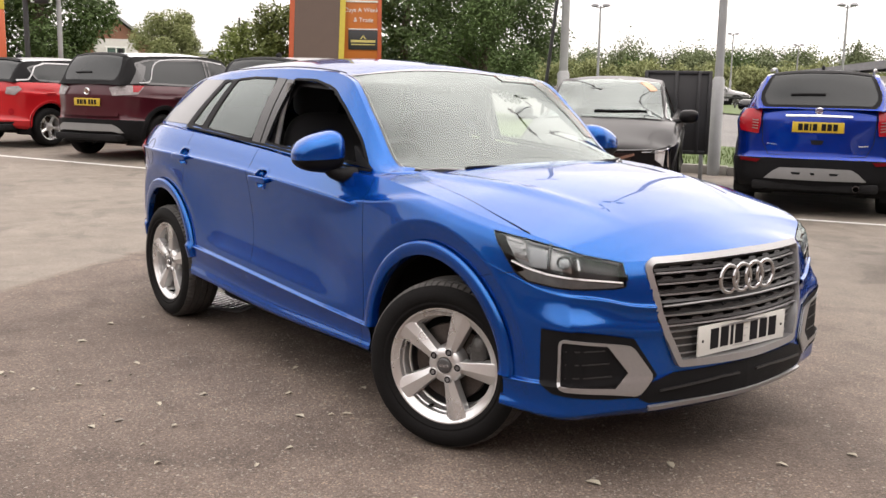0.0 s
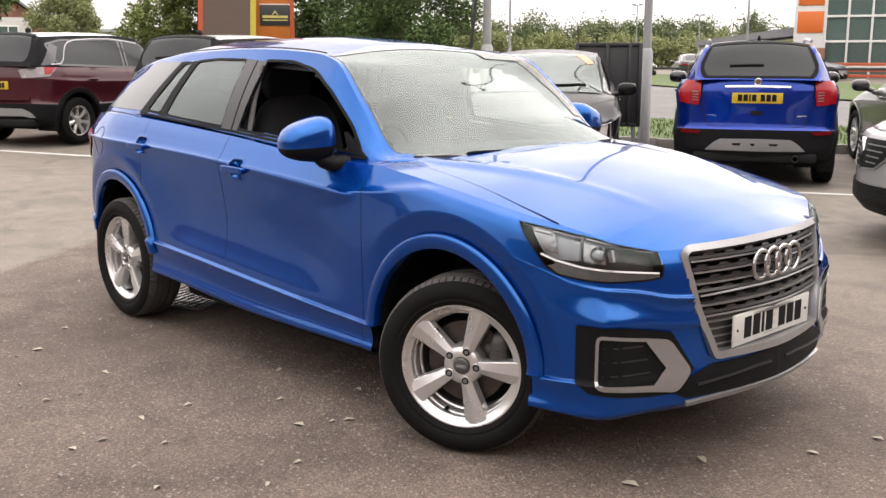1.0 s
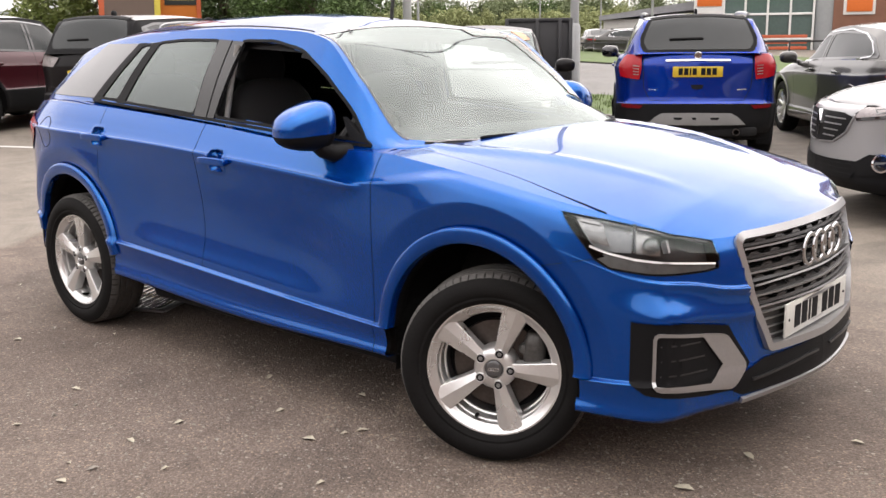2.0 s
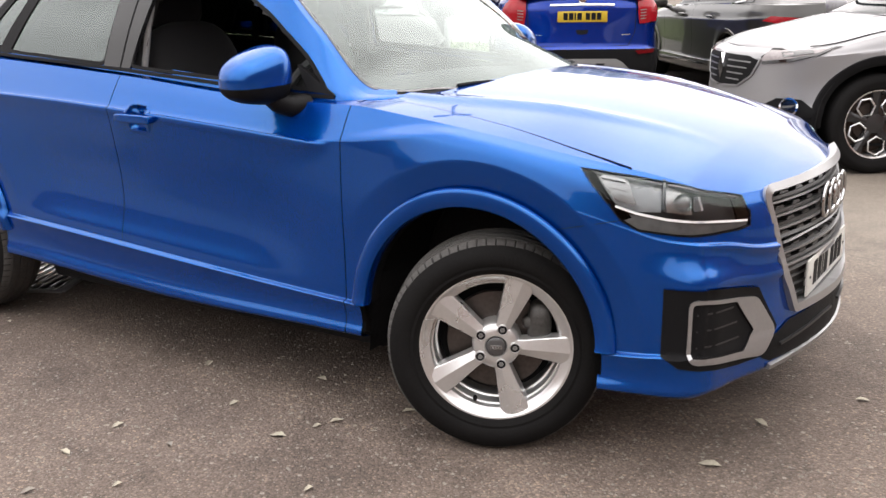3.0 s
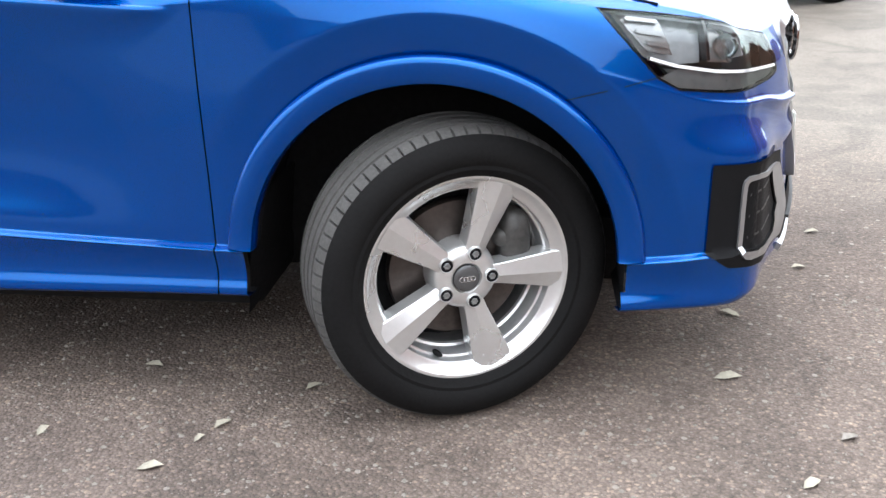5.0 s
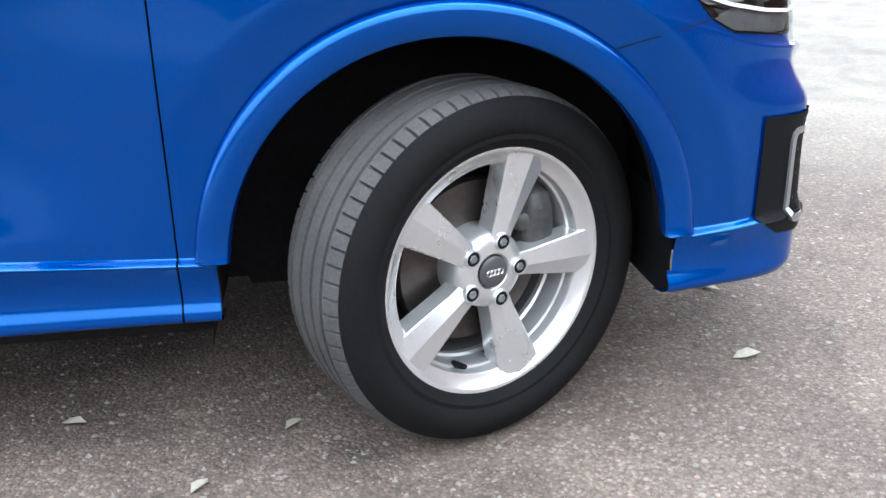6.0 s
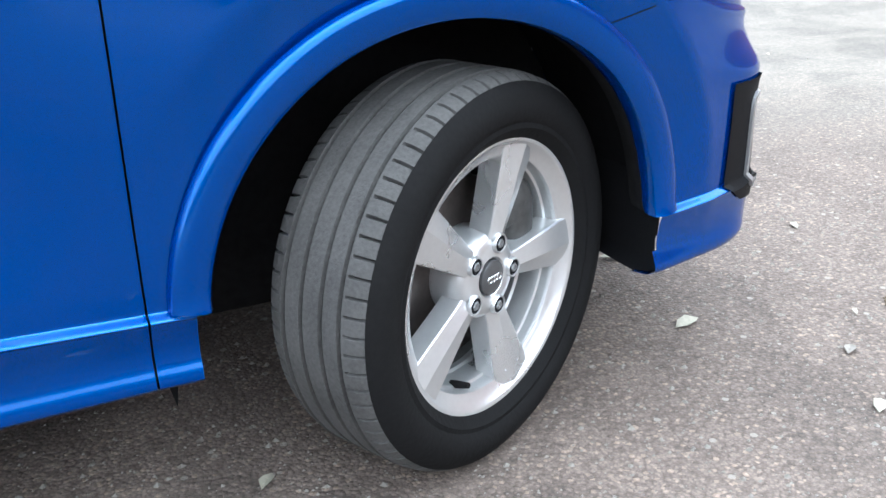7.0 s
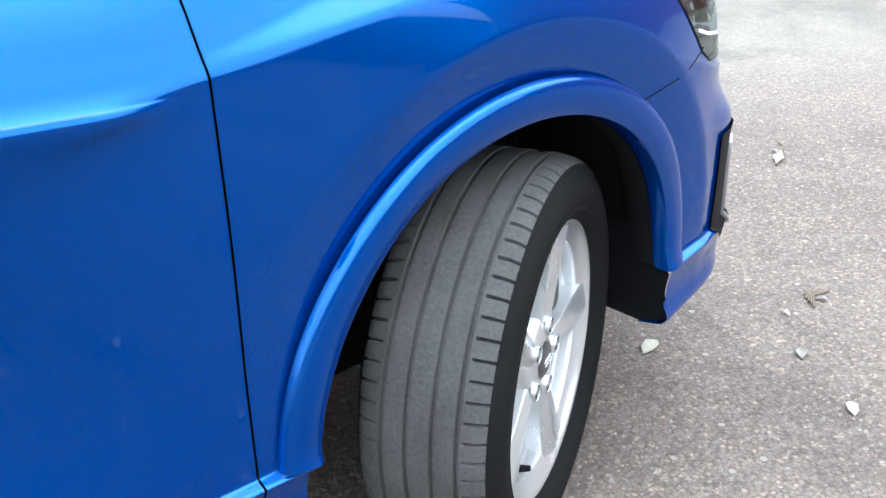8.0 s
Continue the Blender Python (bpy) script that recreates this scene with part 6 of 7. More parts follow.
mk = thing("blue_suv", "deep blue SUV with black lower body parked nose-in", "car", nose_in(-3.07, 6.57, 3.37, HEAD + 6.5), "parked cars")
mokka(mk)
cr = thing("maroon_crossover", "maroon crossover with a pale roof parked nose-in", "car", nose_in(-12.16, 1.85, 3.35), "parked cars")
crossover(cr, MAROON, WHITE)
cw = thing("dark_crossover", "black crossover with a white roof parked nose-in", "car", nose_in(-9.8, 3.3, 3.35), "parked cars")
crossover(cw, BLACK, WHITE)
ad = thing("red_hatchback", "small red hatchback with a white roof parked nose-in", "car", nose_in(-14.87, 1.05, 2.98), "parked cars")
small_red_car(ad)
bh = thing("black_hatchback", "black hatchback with a painted orange reflection on its windscreen parked facing the aisle", "car", standing(-5.13, 5.43, 308), "parked cars")
black_hatch(bh)
gs = thing("grey_saloon", "dark grey saloon with chrome window lines", "car", standing(-3.05, 10.98, 128), "parked cars")
grey_saloon(gs)
ws = thing("white_suv", "pearl white SUV with black wheel arches and dark alloy wheels", "car", standing(-0.31, 4.95, 218), "parked cars")
white_suv(ws)


# ---- ground ----
def asphalt(name, dark, light, coarse, grit, stain=0.3):
    """Worn asphalt: stones of many tones, stains and a rough face."""
    m, n, l, b = shader(name)
    co = n.new("ShaderNodeTexCoord")
    big, mid, vor, vor2, patch = n.new("ShaderNodeTexNoise"), n.new("ShaderNodeTexNoise"), n.new("ShaderNodeTexVoronoi"), n.new("ShaderNodeTexVoronoi"), n.new("ShaderNodeTexNoise")
    patch.inputs["Scale"].default_value, patch.inputs["Detail"].default_value, patch.inputs["Distortion"].default_value = 3.2, 7, 0.8
    big.inputs["Scale"].default_value, big.inputs["Detail"].default_value, big.inputs["Roughness"].default_value = 0.5, 7, 0.6
    mid.inputs["Scale"].default_value, mid.inputs["Detail"].default_value = coarse, 8
    vor.inputs["Scale"].default_value, vor2.inputs["Scale"].default_value = 120, 300
    for t in (big, mid, vor, vor2, patch):
        l.new(co.outputs["Object"], t.inputs["Vector"])
    r1 = n.new("ShaderNodeValToRGB")
    r1.color_ramp.elements[0].color, r1.color_ramp.elements[1].color = (*dark, 1), (*light, 1)
    r1.color_ramp.elements[0].position, r1.color_ramp.elements[1].position = 0.32, 0.68
    l.new(big.outputs["Fac"], r1.inputs["Fac"])
    last = r1.outputs["Color"]
    for src, lo, hi, a, c in ((patch.outputs["Fac"], 0.32, 0.68, 1 - stain * 0.8, 1 + stain * 0.6), (mid.outputs["Fac"], 0.3, 0.7, 1 - stain, 1 + stain), (vor.outputs["Color"], 0, 1, 1 - grit, 1 + grit), (vor2.outputs["Color"], 0, 1, 0.85, 1.15)):
        r, mx = n.new("ShaderNodeMapRange"), n.new("ShaderNodeMix")
        r.inputs["From Min"].default_value, r.inputs["From Max"].default_value = lo, hi
        r.inputs["To Min"].default_value, r.inputs["To Max"].default_value = a, c
        mx.data_type, mx.blend_type = "RGBA", "MULTIPLY"
        mx.inputs["Factor"].default_value = 1
        l.new(src, r.inputs["Value"])
        l.new(last, mx.inputs["A"])
        l.new(r.outputs["Result"], mx.inputs["B"])
        last = mx.outputs["Result"]
    pale, mx = n.new("ShaderNodeValToRGB"), n.new("ShaderNodeMix")
    sep = n.new("ShaderNodeSeparateColor")
    l.new(vor.outputs["Color"], sep.inputs["Color"])
    pale.color_ramp.elements[0].position, pale.color_ramp.elements[1].position = 0.96, 0.985
    l.new(sep.outputs["Green"], pale.inputs["Fac"])
    mx.data_type = "RGBA"
    mx.inputs["B"].default_value = (0.225, 0.20, 0.172, 1)
    l.new(pale.outputs["Color"], mx.inputs["Factor"])
    l.new(last, mx.inputs["A"])
    l.new(mx.outputs["Result"], b.inputs["Base Color"])
    b.inputs["Roughness"].default_value, b.inputs["Specular IOR Level"].default_value = 0.8, 0.4
    bp = n.new("ShaderNodeBump")
    bp.inputs["Strength"].default_value, bp.inputs["Distance"].default_value = 0.6, 0.005
    l.new(vor.outputs["Distance"], bp.inputs["Height"])
    l.new(bp.outputs["Normal"], b.inputs["Normal"])
    return m


def worn_car_park(name):
    """Rough dark asphalt round the blue car that gives way to smooth pale asphalt, with a hard edge at one side and a
    soft one at the other.
    """
    m, n, l, b = shader(name)
    co, xyz = n.new("ShaderNodeTexCoord"), n.new("ShaderNodeSeparateXYZ")
    l.new(co.outputs["Object"], xyz.inputs[0])

    def tex(kind, scale, detail=5, dist=0.0):
        t = n.new(kind)
        t.inputs["Scale"].default_value = scale
        if kind == "ShaderNodeTexNoise":
            t.inputs["Detail"].default_value, t.inputs["Distortion"].default_value = detail, dist
        l.new(co.outputs["Object"], t.inputs["Vector"])
        return t

    def math_(op, a, b2):
        k = n.new("ShaderNodeMath")
        k.operation = op
        for i, v in enumerate((a, b2)):
            if isinstance(v, (int, float)):
                k.inputs[i].default_value = v
            else:
                l.new(v, k.inputs[i])
        return k.outputs[0]

    def ranged(v, lo, hi, a, c, soft=False):
        r = n.new("ShaderNodeMapRange")
        r.interpolation_type = "SMOOTHSTEP" if soft else "LINEAR"
        for k, w in (("From Min", lo), ("From Max", hi), ("To Min", a), ("To Max", c)):
            r.inputs[k].default_value = w
        l.new(v, r.inputs["Value"])
        return r.outputs["Result"]

    def mixed(fac, a, c, blend="MIX"):
        k = n.new("ShaderNodeMix")
        k.data_type, k.blend_type = "RGBA", blend
        for key, v in (("Factor", fac), ("A", a), ("B", c)):
            if isinstance(v, (int, float)):
                k.inputs[key].default_value = v
            elif isinstance(v, tuple):
                k.inputs[key].default_value = (*v, 1)
            else:
                l.new(v, k.inputs[key])
        return k.outputs["Result"]

    big, mid, small = tex("ShaderNodeTexNoise", 0.55, 7), tex("ShaderNodeTexNoise", 5.0, 6, 0.5), tex("ShaderNodeTexNoise", 45, 4)
    cell, fine, stone = tex("ShaderNodeTexVoronoi", 125), tex("ShaderNodeTexVoronoi", 290), tex("ShaderNodeTexVoronoi", 52)
    def line(a, x, c, y):
        return math_("ADD", math_("MULTIPLY", math_("SUBTRACT", xyz.outputs["X"], x), a), math_("MULTIPLY", math_("SUBTRACT", xyz.outputs["Y"], y), c))
    wob = ranged(mid.outputs["Fac"], 0, 1, -1, 1)
    wide = ranged(big.outputs["Fac"], 0, 1, -1, 1)
    left = ranged(math_("ADD", line(0.805, -3.2, 0.593, -2.35), math_("MULTIPLY", wob, 0.12)), -0.05, 0.10, 0, 1, True)
    right = ranged(math_("ADD", line(-0.607, 0.9, -0.795, 1.25), math_("ADD", math_("MULTIPLY", wide, 0.9), math_("MULTIPLY", wob, 0.4))), -1.1, 0.7, 0, 1, True)
    near = math_("MULTIPLY", left, right)
    tone = ranged(big.outputs["Fac"], 0.32, 0.68, 0, 1)
    rough_col, pale_col = mixed(tone, ROUGH_TONES[0], ROUGH_TONES[1]), mixed(tone, PALE_TONES[0], PALE_TONES[1])
    col = mixed(near, pale_col, rough_col)
    col = mixed(1.0, col, ranged(mid.outputs["Fac"], 0.3, 0.7, 0.86, 1.14), "MULTIPLY")
    col = mixed(1.0, col, ranged(small.outputs["Fac"], 0.3, 0.7, 0.86, 1.14), "MULTIPLY")
    stain = tex("ShaderNodeTexNoise", 1.7, 8, 1.2)
    col = mixed(1.0, col, ranged(stain.outputs["Fac"], 0.36, 0.52, 0.80, 1.04, True), "MULTIPLY")
    one, two = n.new("ShaderNodeSeparateColor"), n.new("ShaderNodeSeparateColor")
    l.new(cell.outputs["Color"], one.inputs["Color"])
    l.new(stone.outputs["Color"], two.inputs["Color"])
    amount = ranged(near, 0, 1, 0.35, 1)
    grit = n.new("ShaderNodeValToRGB")
    cr = grit.color_ramp
    cr.elements[0].position, cr.elements[0].color = 0.0, (0.69, 0.69, 0.69, 1)
    cr.elements[1].position, cr.elements[1].color = 1.0, (1.75, 1.7, 1.6, 1)
    for at, v in ((0.25, 0.86), (0.6, 1.0), (0.9, 1.18)):
        cr.elements.new(at).color = (v, v, v, 1)
    l.new(one.outputs["Red"], grit.inputs["Fac"])
    col = mixed(amount, col, mixed(1.0, col, grit.outputs["Color"], "MULTIPLY"))
    col = mixed(amount, col, mixed(1.0, col, ranged(cell.outputs["Distance"], 0.25, 0.75, 1.08, 0.76), "MULTIPLY"))
    col = mixed(1.0, col, ranged(fine.outputs["Distance"], 0.1, 0.7, 1.15, 0.82), "MULTIPLY")
    pale = math_("MULTIPLY", math_("GREATER_THAN", two.outputs["Green"], 0.965), math_("LESS_THAN", stone.outputs["Distance"], 0.36))
    col = mixed(math_("MULTIPLY", pale, math_("MULTIPLY", amount, 0.8)), col, (0.24, 0.215, 0.185))
    l.new(col, b.inputs["Base Color"])
    l.new(ranged(near, 0, 1, 0.72, 0.85), b.inputs["Roughness"])
    b.inputs["Specular IOR Level"].default_value = 0.35
    bp = n.new("ShaderNodeBump")
    bp.inputs["Distance"].default_value = 0.004
    l.new(ranged(near, 0, 1, 0.25, 0.8), bp.inputs["Strength"])
    l.new(math_("ADD", math_("MULTIPLY", cell.outputs["Distance"], -1.0), math_("MULTIPLY", small.outputs["Fac"], 0.7)), bp.inputs["Height"])
    l.new(bp.outputs["Normal"], b.inputs["Normal"])
    return m


ROUGH_TONES = (0.098, 0.0745, 0.0605), (0.162, 0.1265, 0.104)
PALE_TONES = (0.135, 0.114, 0.093), (0.180, 0.156, 0.129)
CAR_PARK = worn_car_park("worn_car_park_asphalt")
ROAD = asphalt("road_asphalt", (0.115, 0.11, 0.105), (0.15, 0.144, 0.139), 10, 0.2, 0.1)
PAINT = surface("worn_white_paint", (0.518, 0.5106, 0.4884), 0.7, vary=0.3, scale=4, fine=60)
KERB = surface("concrete_kerb", (0.1887, 0.1776, 0.1606), 0.85, vary=0.25, scale=3, fine=80, bump=0.3, spread=0.12)
GRASS = surface("mown_grass", (0.0607, 0.091, 0.0212), 0.9, vary=0.35, scale=1.5, fine=60, bump=0.6)
HEDGE = surface("leaves", (0.066, 0.102, 0.034), 0.6, vary=0.5, scale=1.2, fine=9, spread=0.12, spec=0.2)
LIME_LEAF = surface("spring_leaves", (0.1214, 0.1458, 0.0425), 0.6, vary=0.45, scale=0.6, fine=8, spread=0.15, spec=0.2)
# foliage far off: paled greens, with the haze of distance put into the colour
FAR_LEAF = surface("hazed_far_leaves", (0.135, 0.16, 0.085), 0.8, vary=0.35, scale=0.3, fine=4, spec=0.15)
FAR_LIME = surface("hazed_spring_leaves", (0.20, 0.22, 0.10), 0.8, vary=0.3, scale=0.3, fine=4, spec=0.15)
BARK = surface("bark", (0.0814, 0.0629, 0.0444), 0.9, vary=0.35, scale=12, fine=60, bump=0.6)
GALV = surface("galvanised_steel", (0.25, 0.255, 0.255), 0.5, 0.5, vary=0.15, scale=5)
SIGN_BLACK = surface("black_board", (0.0148, 0.0148, 0.0163), 0.5, vary=0.2, scale=3)
BROWN = surface("brown_cladding", (0.0969, 0.0637, 0.0516), 0.6, vary=0.12, scale=3)
SIGN_ORANGE = surface("orange_sign", (0.4248, 0.1214, 0.0182), 0.45, vary=0.08)
POST_ORANGE = surface("orange_post", (0.3759, 0.0728, 0.0243), 0.45, vary=0.1)
SIGN_YELLOW = surface("yellow_edge", (0.4551, 0.3641, 0.0485), 0.45, vary=0.1)
GOLD = surface("gold_lettering", (0.444, 0.37, 0.1184), 0.5)
SIGN_WHITE = surface("white_sign", (0.592, 0.592, 0.5772), 0.5, vary=0.06)
BRICKWORK = surface("red_brick", (0.182, 0.0851, 0.0546), 0.85, vary=0.25, scale=2.5, fine=40, bump=0.3, spread=0.15)
CLAD = surface("grey_cladding", (0.3108, 0.3256, 0.333), 0.5, 0.2, vary=0.08)
GLAZE = surface("green_glazing", (0.074, 0.111, 0.1036), 0.08, vary=0.15, coat=0.5)
SLATE = surface("grey_roof", (0.185, 0.185, 0.1924), 0.7, vary=0.2, scale=6)
PALE_WALL = surface("pale_render", (0.444, 0.4292, 0.407), 0.8, vary=0.12)
STONE = surface("pale_grit", (0.1776, 0.1591, 0.1369), 0.85, vary=0.35, scale=40)
LEAF = surface("dry_leaf", (0.30, 0.275, 0.215), 0.75, vary=0.35, scale=30)
TWIG = surface("dry_twig", (0.1184, 0.0888, 0.0592), 0.9, vary=0.3, scale=30)


def sheet(x0, x1, y0, y1, nx, ny, z=0.0):
    xs, ys = np.linspace(x0, x1, nx), np.linspace(y0, y1, ny)
    X, Y = np.meshgrid(xs, ys, indexing="ij")
    return np.stack([X, Y, rise(X, Y) + z], -1)


cols = np.concatenate([np.linspace(-3000, -40, 12), np.linspace(-30, 20, 51), np.linspace(40, 3000, 12)])
X, Y = np.meshgrid(cols, np.concatenate([np.linspace(-3000, -30, 10), np.linspace(-25, 60, 18), np.linspace(90, 3000, 10)]), indexing="ij")
solid("ground", grid(np.stack([X, Y, rise(X)], -1)), CAR_PARK, "worn grey-brown asphalt of a car park", "ground", kind="structure")


def strip(a, b, width, z=0.004):
    a, b = np.array(a, float), np.array(b, float)
    t = (b - a) / np.linalg.norm(b - a)
    s = np.array([-t[1], t[0]]) * width / 2
    P = [[(*(a + (b - a) * k + s), 0), (*(a + (b - a) * k - s), 0)] for k in np.linspace(0, 1, 24)]
    P = np.array(P)
    P[..., 2] = rise(P[..., 0]) + z
    return grid(P)


solid("bay_line", strip((-22, -3.9), (-1.2, 7.35), 0.10), PAINT, "worn white painted bay line", "road marking", kind="structure")

# verge, road and kerbs beyond the parked row
ky = lambda x: 11.05 + 0.5 * (x + 4.15)
bend = lambda x: 1.1 * max(0.0, -11.0 - x)            # the road swings away from the car park
kerb = thing("kerb", "grey concrete kerb along the grass", "kerb", kind="structure")
stone = mesh_of("kerb_stone", box((0, 0, 0.05), (0.905, 0.13, 0.18), 0.012), KERB)
for i in range(56):
    x = -34 + 0.8184 * i
    o = new("kerb_stone", stone)
    o.parent = kerb
    o.matrix_basis = pose(x, float(ky(x)), float(rise(x)), 0, 0, 26.565)


def band_sheet(f0, f1, z, x0=-140, x1=120, n=60):
    xs = np.linspace(x0, x1, n)
    P = np.array([[(x, float(f0(x)) + (float(f1(x)) - float(f0(x))) * k, float(rise(x)) + z) for k in np.linspace(0, 1, 5)] for x in xs])
    return grid(P)


solid("grass_verge", band_sheet(lambda x: ky(x) + 0.06, lambda x: ky(x) + 4.85 + bend(x), 0.10), GRASS, "mown green grass verge", "grass", kind="structure")
solid("road", band_sheet(lambda x: ky(x) + 4.85 + bend(x), lambda x: ky(x) + 16.5 + bend(x), 0.02), ROAD, "grey asphalt road behind the verge", "road", kind="structure")
solid("far_verge", band_sheet(lambda x: ky(x) + 16.5 + bend(x), lambda x: ky(x) + 28 + bend(x), 0.07), GRASS, "far green verge with rough grass", "grass", kind="structure")
random.seed(7)
blades = ([], [])
for i in range(7500):
    x = random.uniform(-14, 4)
    y = float(ky(x)) + random.uniform(0.15, 4.7)
    h, a, k = random.uniform(0.04, 0.10), random.uniform(0, 6.28), len(blades[0])
    dx, dy = math.cos(a) * 0.012, math.sin(a) * 0.012
    zz = 0.10 + float(rise(x))
    blades[0].extend([(x - dx, y - dy, zz), (x + dx, y + dy, zz), (x + random.uniform(-.03, .03), y + random.uniform(-.03, .03), zz + h)])
    blades[1].append((k, k + 1, k + 2))
solid("grass_blades", blades, GRASS, "short green grass blades on the verge", "grass", kind="stuff", smooth=0)
rail = thing("road_rail", "dark low rail beside the far verge", "railing", pose(-15, float(ky(-15)) + 40.5, 0, 0, 0, 26.565))
part("top_bar", box((0, 0, 0.75), (80, 0.06, 0.10), 0.01), SIGN_BLACK, rail)
for i in range(28):
    part("post", box((-38 + 2.9 * i, 0, 0.36), (0.08, 0.08, 0.72), 0.01), SIGN_BLACK, rail)


# ---- posts, lamps, boards ----
def lamp_post(x, y, h, r, heads=2, label="tall galvanised lamp post"):
    z = float(rise(x))
    t = thing("street_lamp", label, "street lamp", pose(x, y, z), "street lamps")
    part("base", tube([(0, 0, 0), (0, 0, 1.45), (0, 0, 1.5)], [r * 1.45, r * 1.4, r], 14), GALV, t)
    part("pole", tube([(0, 0, 1.45), (0, 0, h)], [r, r * 0.6], 14), GALV, t)
    for k in ((-1, 1) if heads == 2 else (1,) * heads):
        part("arm", tube([(0, 0, h - 0.10), (0.12 * k, 0.10 * k, h - 0.06), (0.17 * k, 0.14 * k, h - 0.02)], 0.022, 8), GALV, t)
        part("lamp_head", lathe([(0.0005, 0.09), (0.08, 0.085), (0.15, 0.05), (0.18, 0.0), (0.17, -0.02), (0.06, -0.05), (0.0005, -0.06)], 18), SLATE, t).matrix_basis = pose(0.19 * k, 0.155 * k, h, 90)
    return t


lamp_post(-6.72, 9.66, 9.0, 0.065)
lamp_post(-11.4, 10.95, 8.0, 0.085)
for x, y, h in ((-28.2, 29.5, 4.5), (-20.2, 35.6, 4.5), (-41.7, 57.2, 4.75), (-40.8, 63.9, 4.2)):
    lamp_post(x, y, h, 0.06)
pole = thing("slim_pole", "slim dark leaning pole", "pole", pose(-11.7, 10.6, 0.1))
part("shaft", tube([(0, 0, 0), (0.35, 0.25, 4.2)], 0.035, 10), SIGN_BLACK, pole)
part("foot", lathe([(0.09, 0), (0.08, 0.04), (0.036, 0.05)], 16), GALV, pole).matrix_basis = pose(0, 0, 0, 90)

board = thing("black_board", "black board with a frame, seen from behind, on two legs", "board", pose(-6.57, 8.53, 0.0, 0, 0, 38))
part("panel", box((0, 0, 0.99), (0.95, 0.05, 1.18), 0.008), SIGN_BLACK, board)
for x in (-0.45, -0.02, 0.30, 0.45):
    part("batten", box((x, -0.04, 0.99), (0.05, 0.05, 1.16), 0.006), SIGN_BLACK, board)
for z in (0.42, 1.56):
    part("rail", box((0, -0.035, z), (0.93, 0.04, 0.05), 0.006), SIGN_BLACK, board)
for x in (-0.38, 0.38):
    part("leg", box((x, 0, 0.21), (0.06, 0.06, 0.42), 0.006), GALV, board)


def words(text, size, m, material, parent):
    cu = bpy.data.curves.new("lettering", "FONT")
    cu.body, cu.size, cu.extrude = text, size, 0.006
    tmp = bpy.data.objects.new("lettering", cu)
    me = bpy.data.meshes.new_from_object(tmp)
    bpy.data.objects.remove(tmp)
    me.materials.clear()
    me.materials.append(material)
    o = new("lettering", me)
    o.parent, o.matrix_basis = parent, m
    return o


sz = float(rise(-22.6))
pylon = thing("sign_pylon", "tall brown and orange roadside sign pylon with a black panel", "sign", pose(-22.6, 12.7, sz, 0, 0, 58.5))
part("slab", prism([(-1.36, 0), (-0.06, 0), (0.18, 7), (-1.12, 7)], -0.2, 0.35), BROWN, pylon, "brown slab")
part("slab_edge", prism([(-1.50, 0), (-1.36, 0), (-1.12, 7), (-1.26, 7)], -0.22, 0.37), POST_ORANGE, pylon)
part("slab_band", prism([(-0.06, 0), (0.10, 0), (0.34, 7), (0.18, 7)], -0.22, 0.30), SIGN_YELLOW, pylon)
part("panel", box((0.60, 0, 3.3), (1.10, 0.10, 3.6), 0.01), SIGN_ORANGE, pylon, "orange panel with pale words")
part("post", box((1.2, 0, 2.9), (0.12, 0.18, 5.8), 0.02), POST_ORANGE, pylon)
part("black_panel", box((0.72, -0.065, 2.32), (0.86, 0.03, 0.56), 0.005), SIGN_BLACK, pylon)
part("panel_edge", box((0.72, -0.07, 2.63), (0.86, 0.03, 0.03), 0.004), SIGN_WHITE, pylon)
part("panel_edge", box((0.68, -0.07, 3.42), (0.96, 0.03, 0.05), 0.004), SIGN_WHITE, pylon)
part("panel_top", box((0.68, -0.06, 3.85), (0.90, 0.02, 0.70), 0.004), SIGN_WHITE, pylon)
part("emblem", prism([(0.62, 2.34), (0.72, 2.46), (0.82, 2.34), (0.78, 2.34), (0.72, 2.41), (0.66, 2.34)], -0.09, -0.078), GOLD, pylon)
part("word_bar", box((0.72, -0.084, 2.285), (0.72, 0.012, 0.07)), GOLD, pylon, smooth=0)
part("word_bar", box((0.72, -0.084, 2.19), (0.70, 0.012, 0.03)), GOLD, pylon, smooth=0)
part("letter_bar", box((-0.85, -0.215, 3.75), (0.30, 0.02, 0.10)), SIGN_WHITE, pylon, smooth=0)
part("letter_bar", box((-0.85, -0.215, 3.95), (0.10, 0.02, 0.30)), SIGN_WHITE, pylon, smooth=0)
words("Days A Week", 0.175, pose(0.17, -0.07, 3.12, 90), SIGN_WHITE, pylon)
words("& Trade", 0.175, pose(0.44, -0.07, 2.84, 90), SIGN_WHITE, pylon)
flag = thing("sign_post", "yellow and orange roadside sign post", "sign", pose(-21.35, 3.0, float(rise(-21.3)), 0, 0, 75))
part("post", box((0, 0, 1.3), (0.28, 0.2, 2.6), 0.02), POST_ORANGE, flag)
part("top", box((0, 0, 4.1), (0.28, 0.2, 3.0), 0.02), SIGN_YELLOW, flag)
part("cladding", box((-0.6, 0, 3.0), (0.9, 0.16, 6.0), 0.02), BROWN, flag)


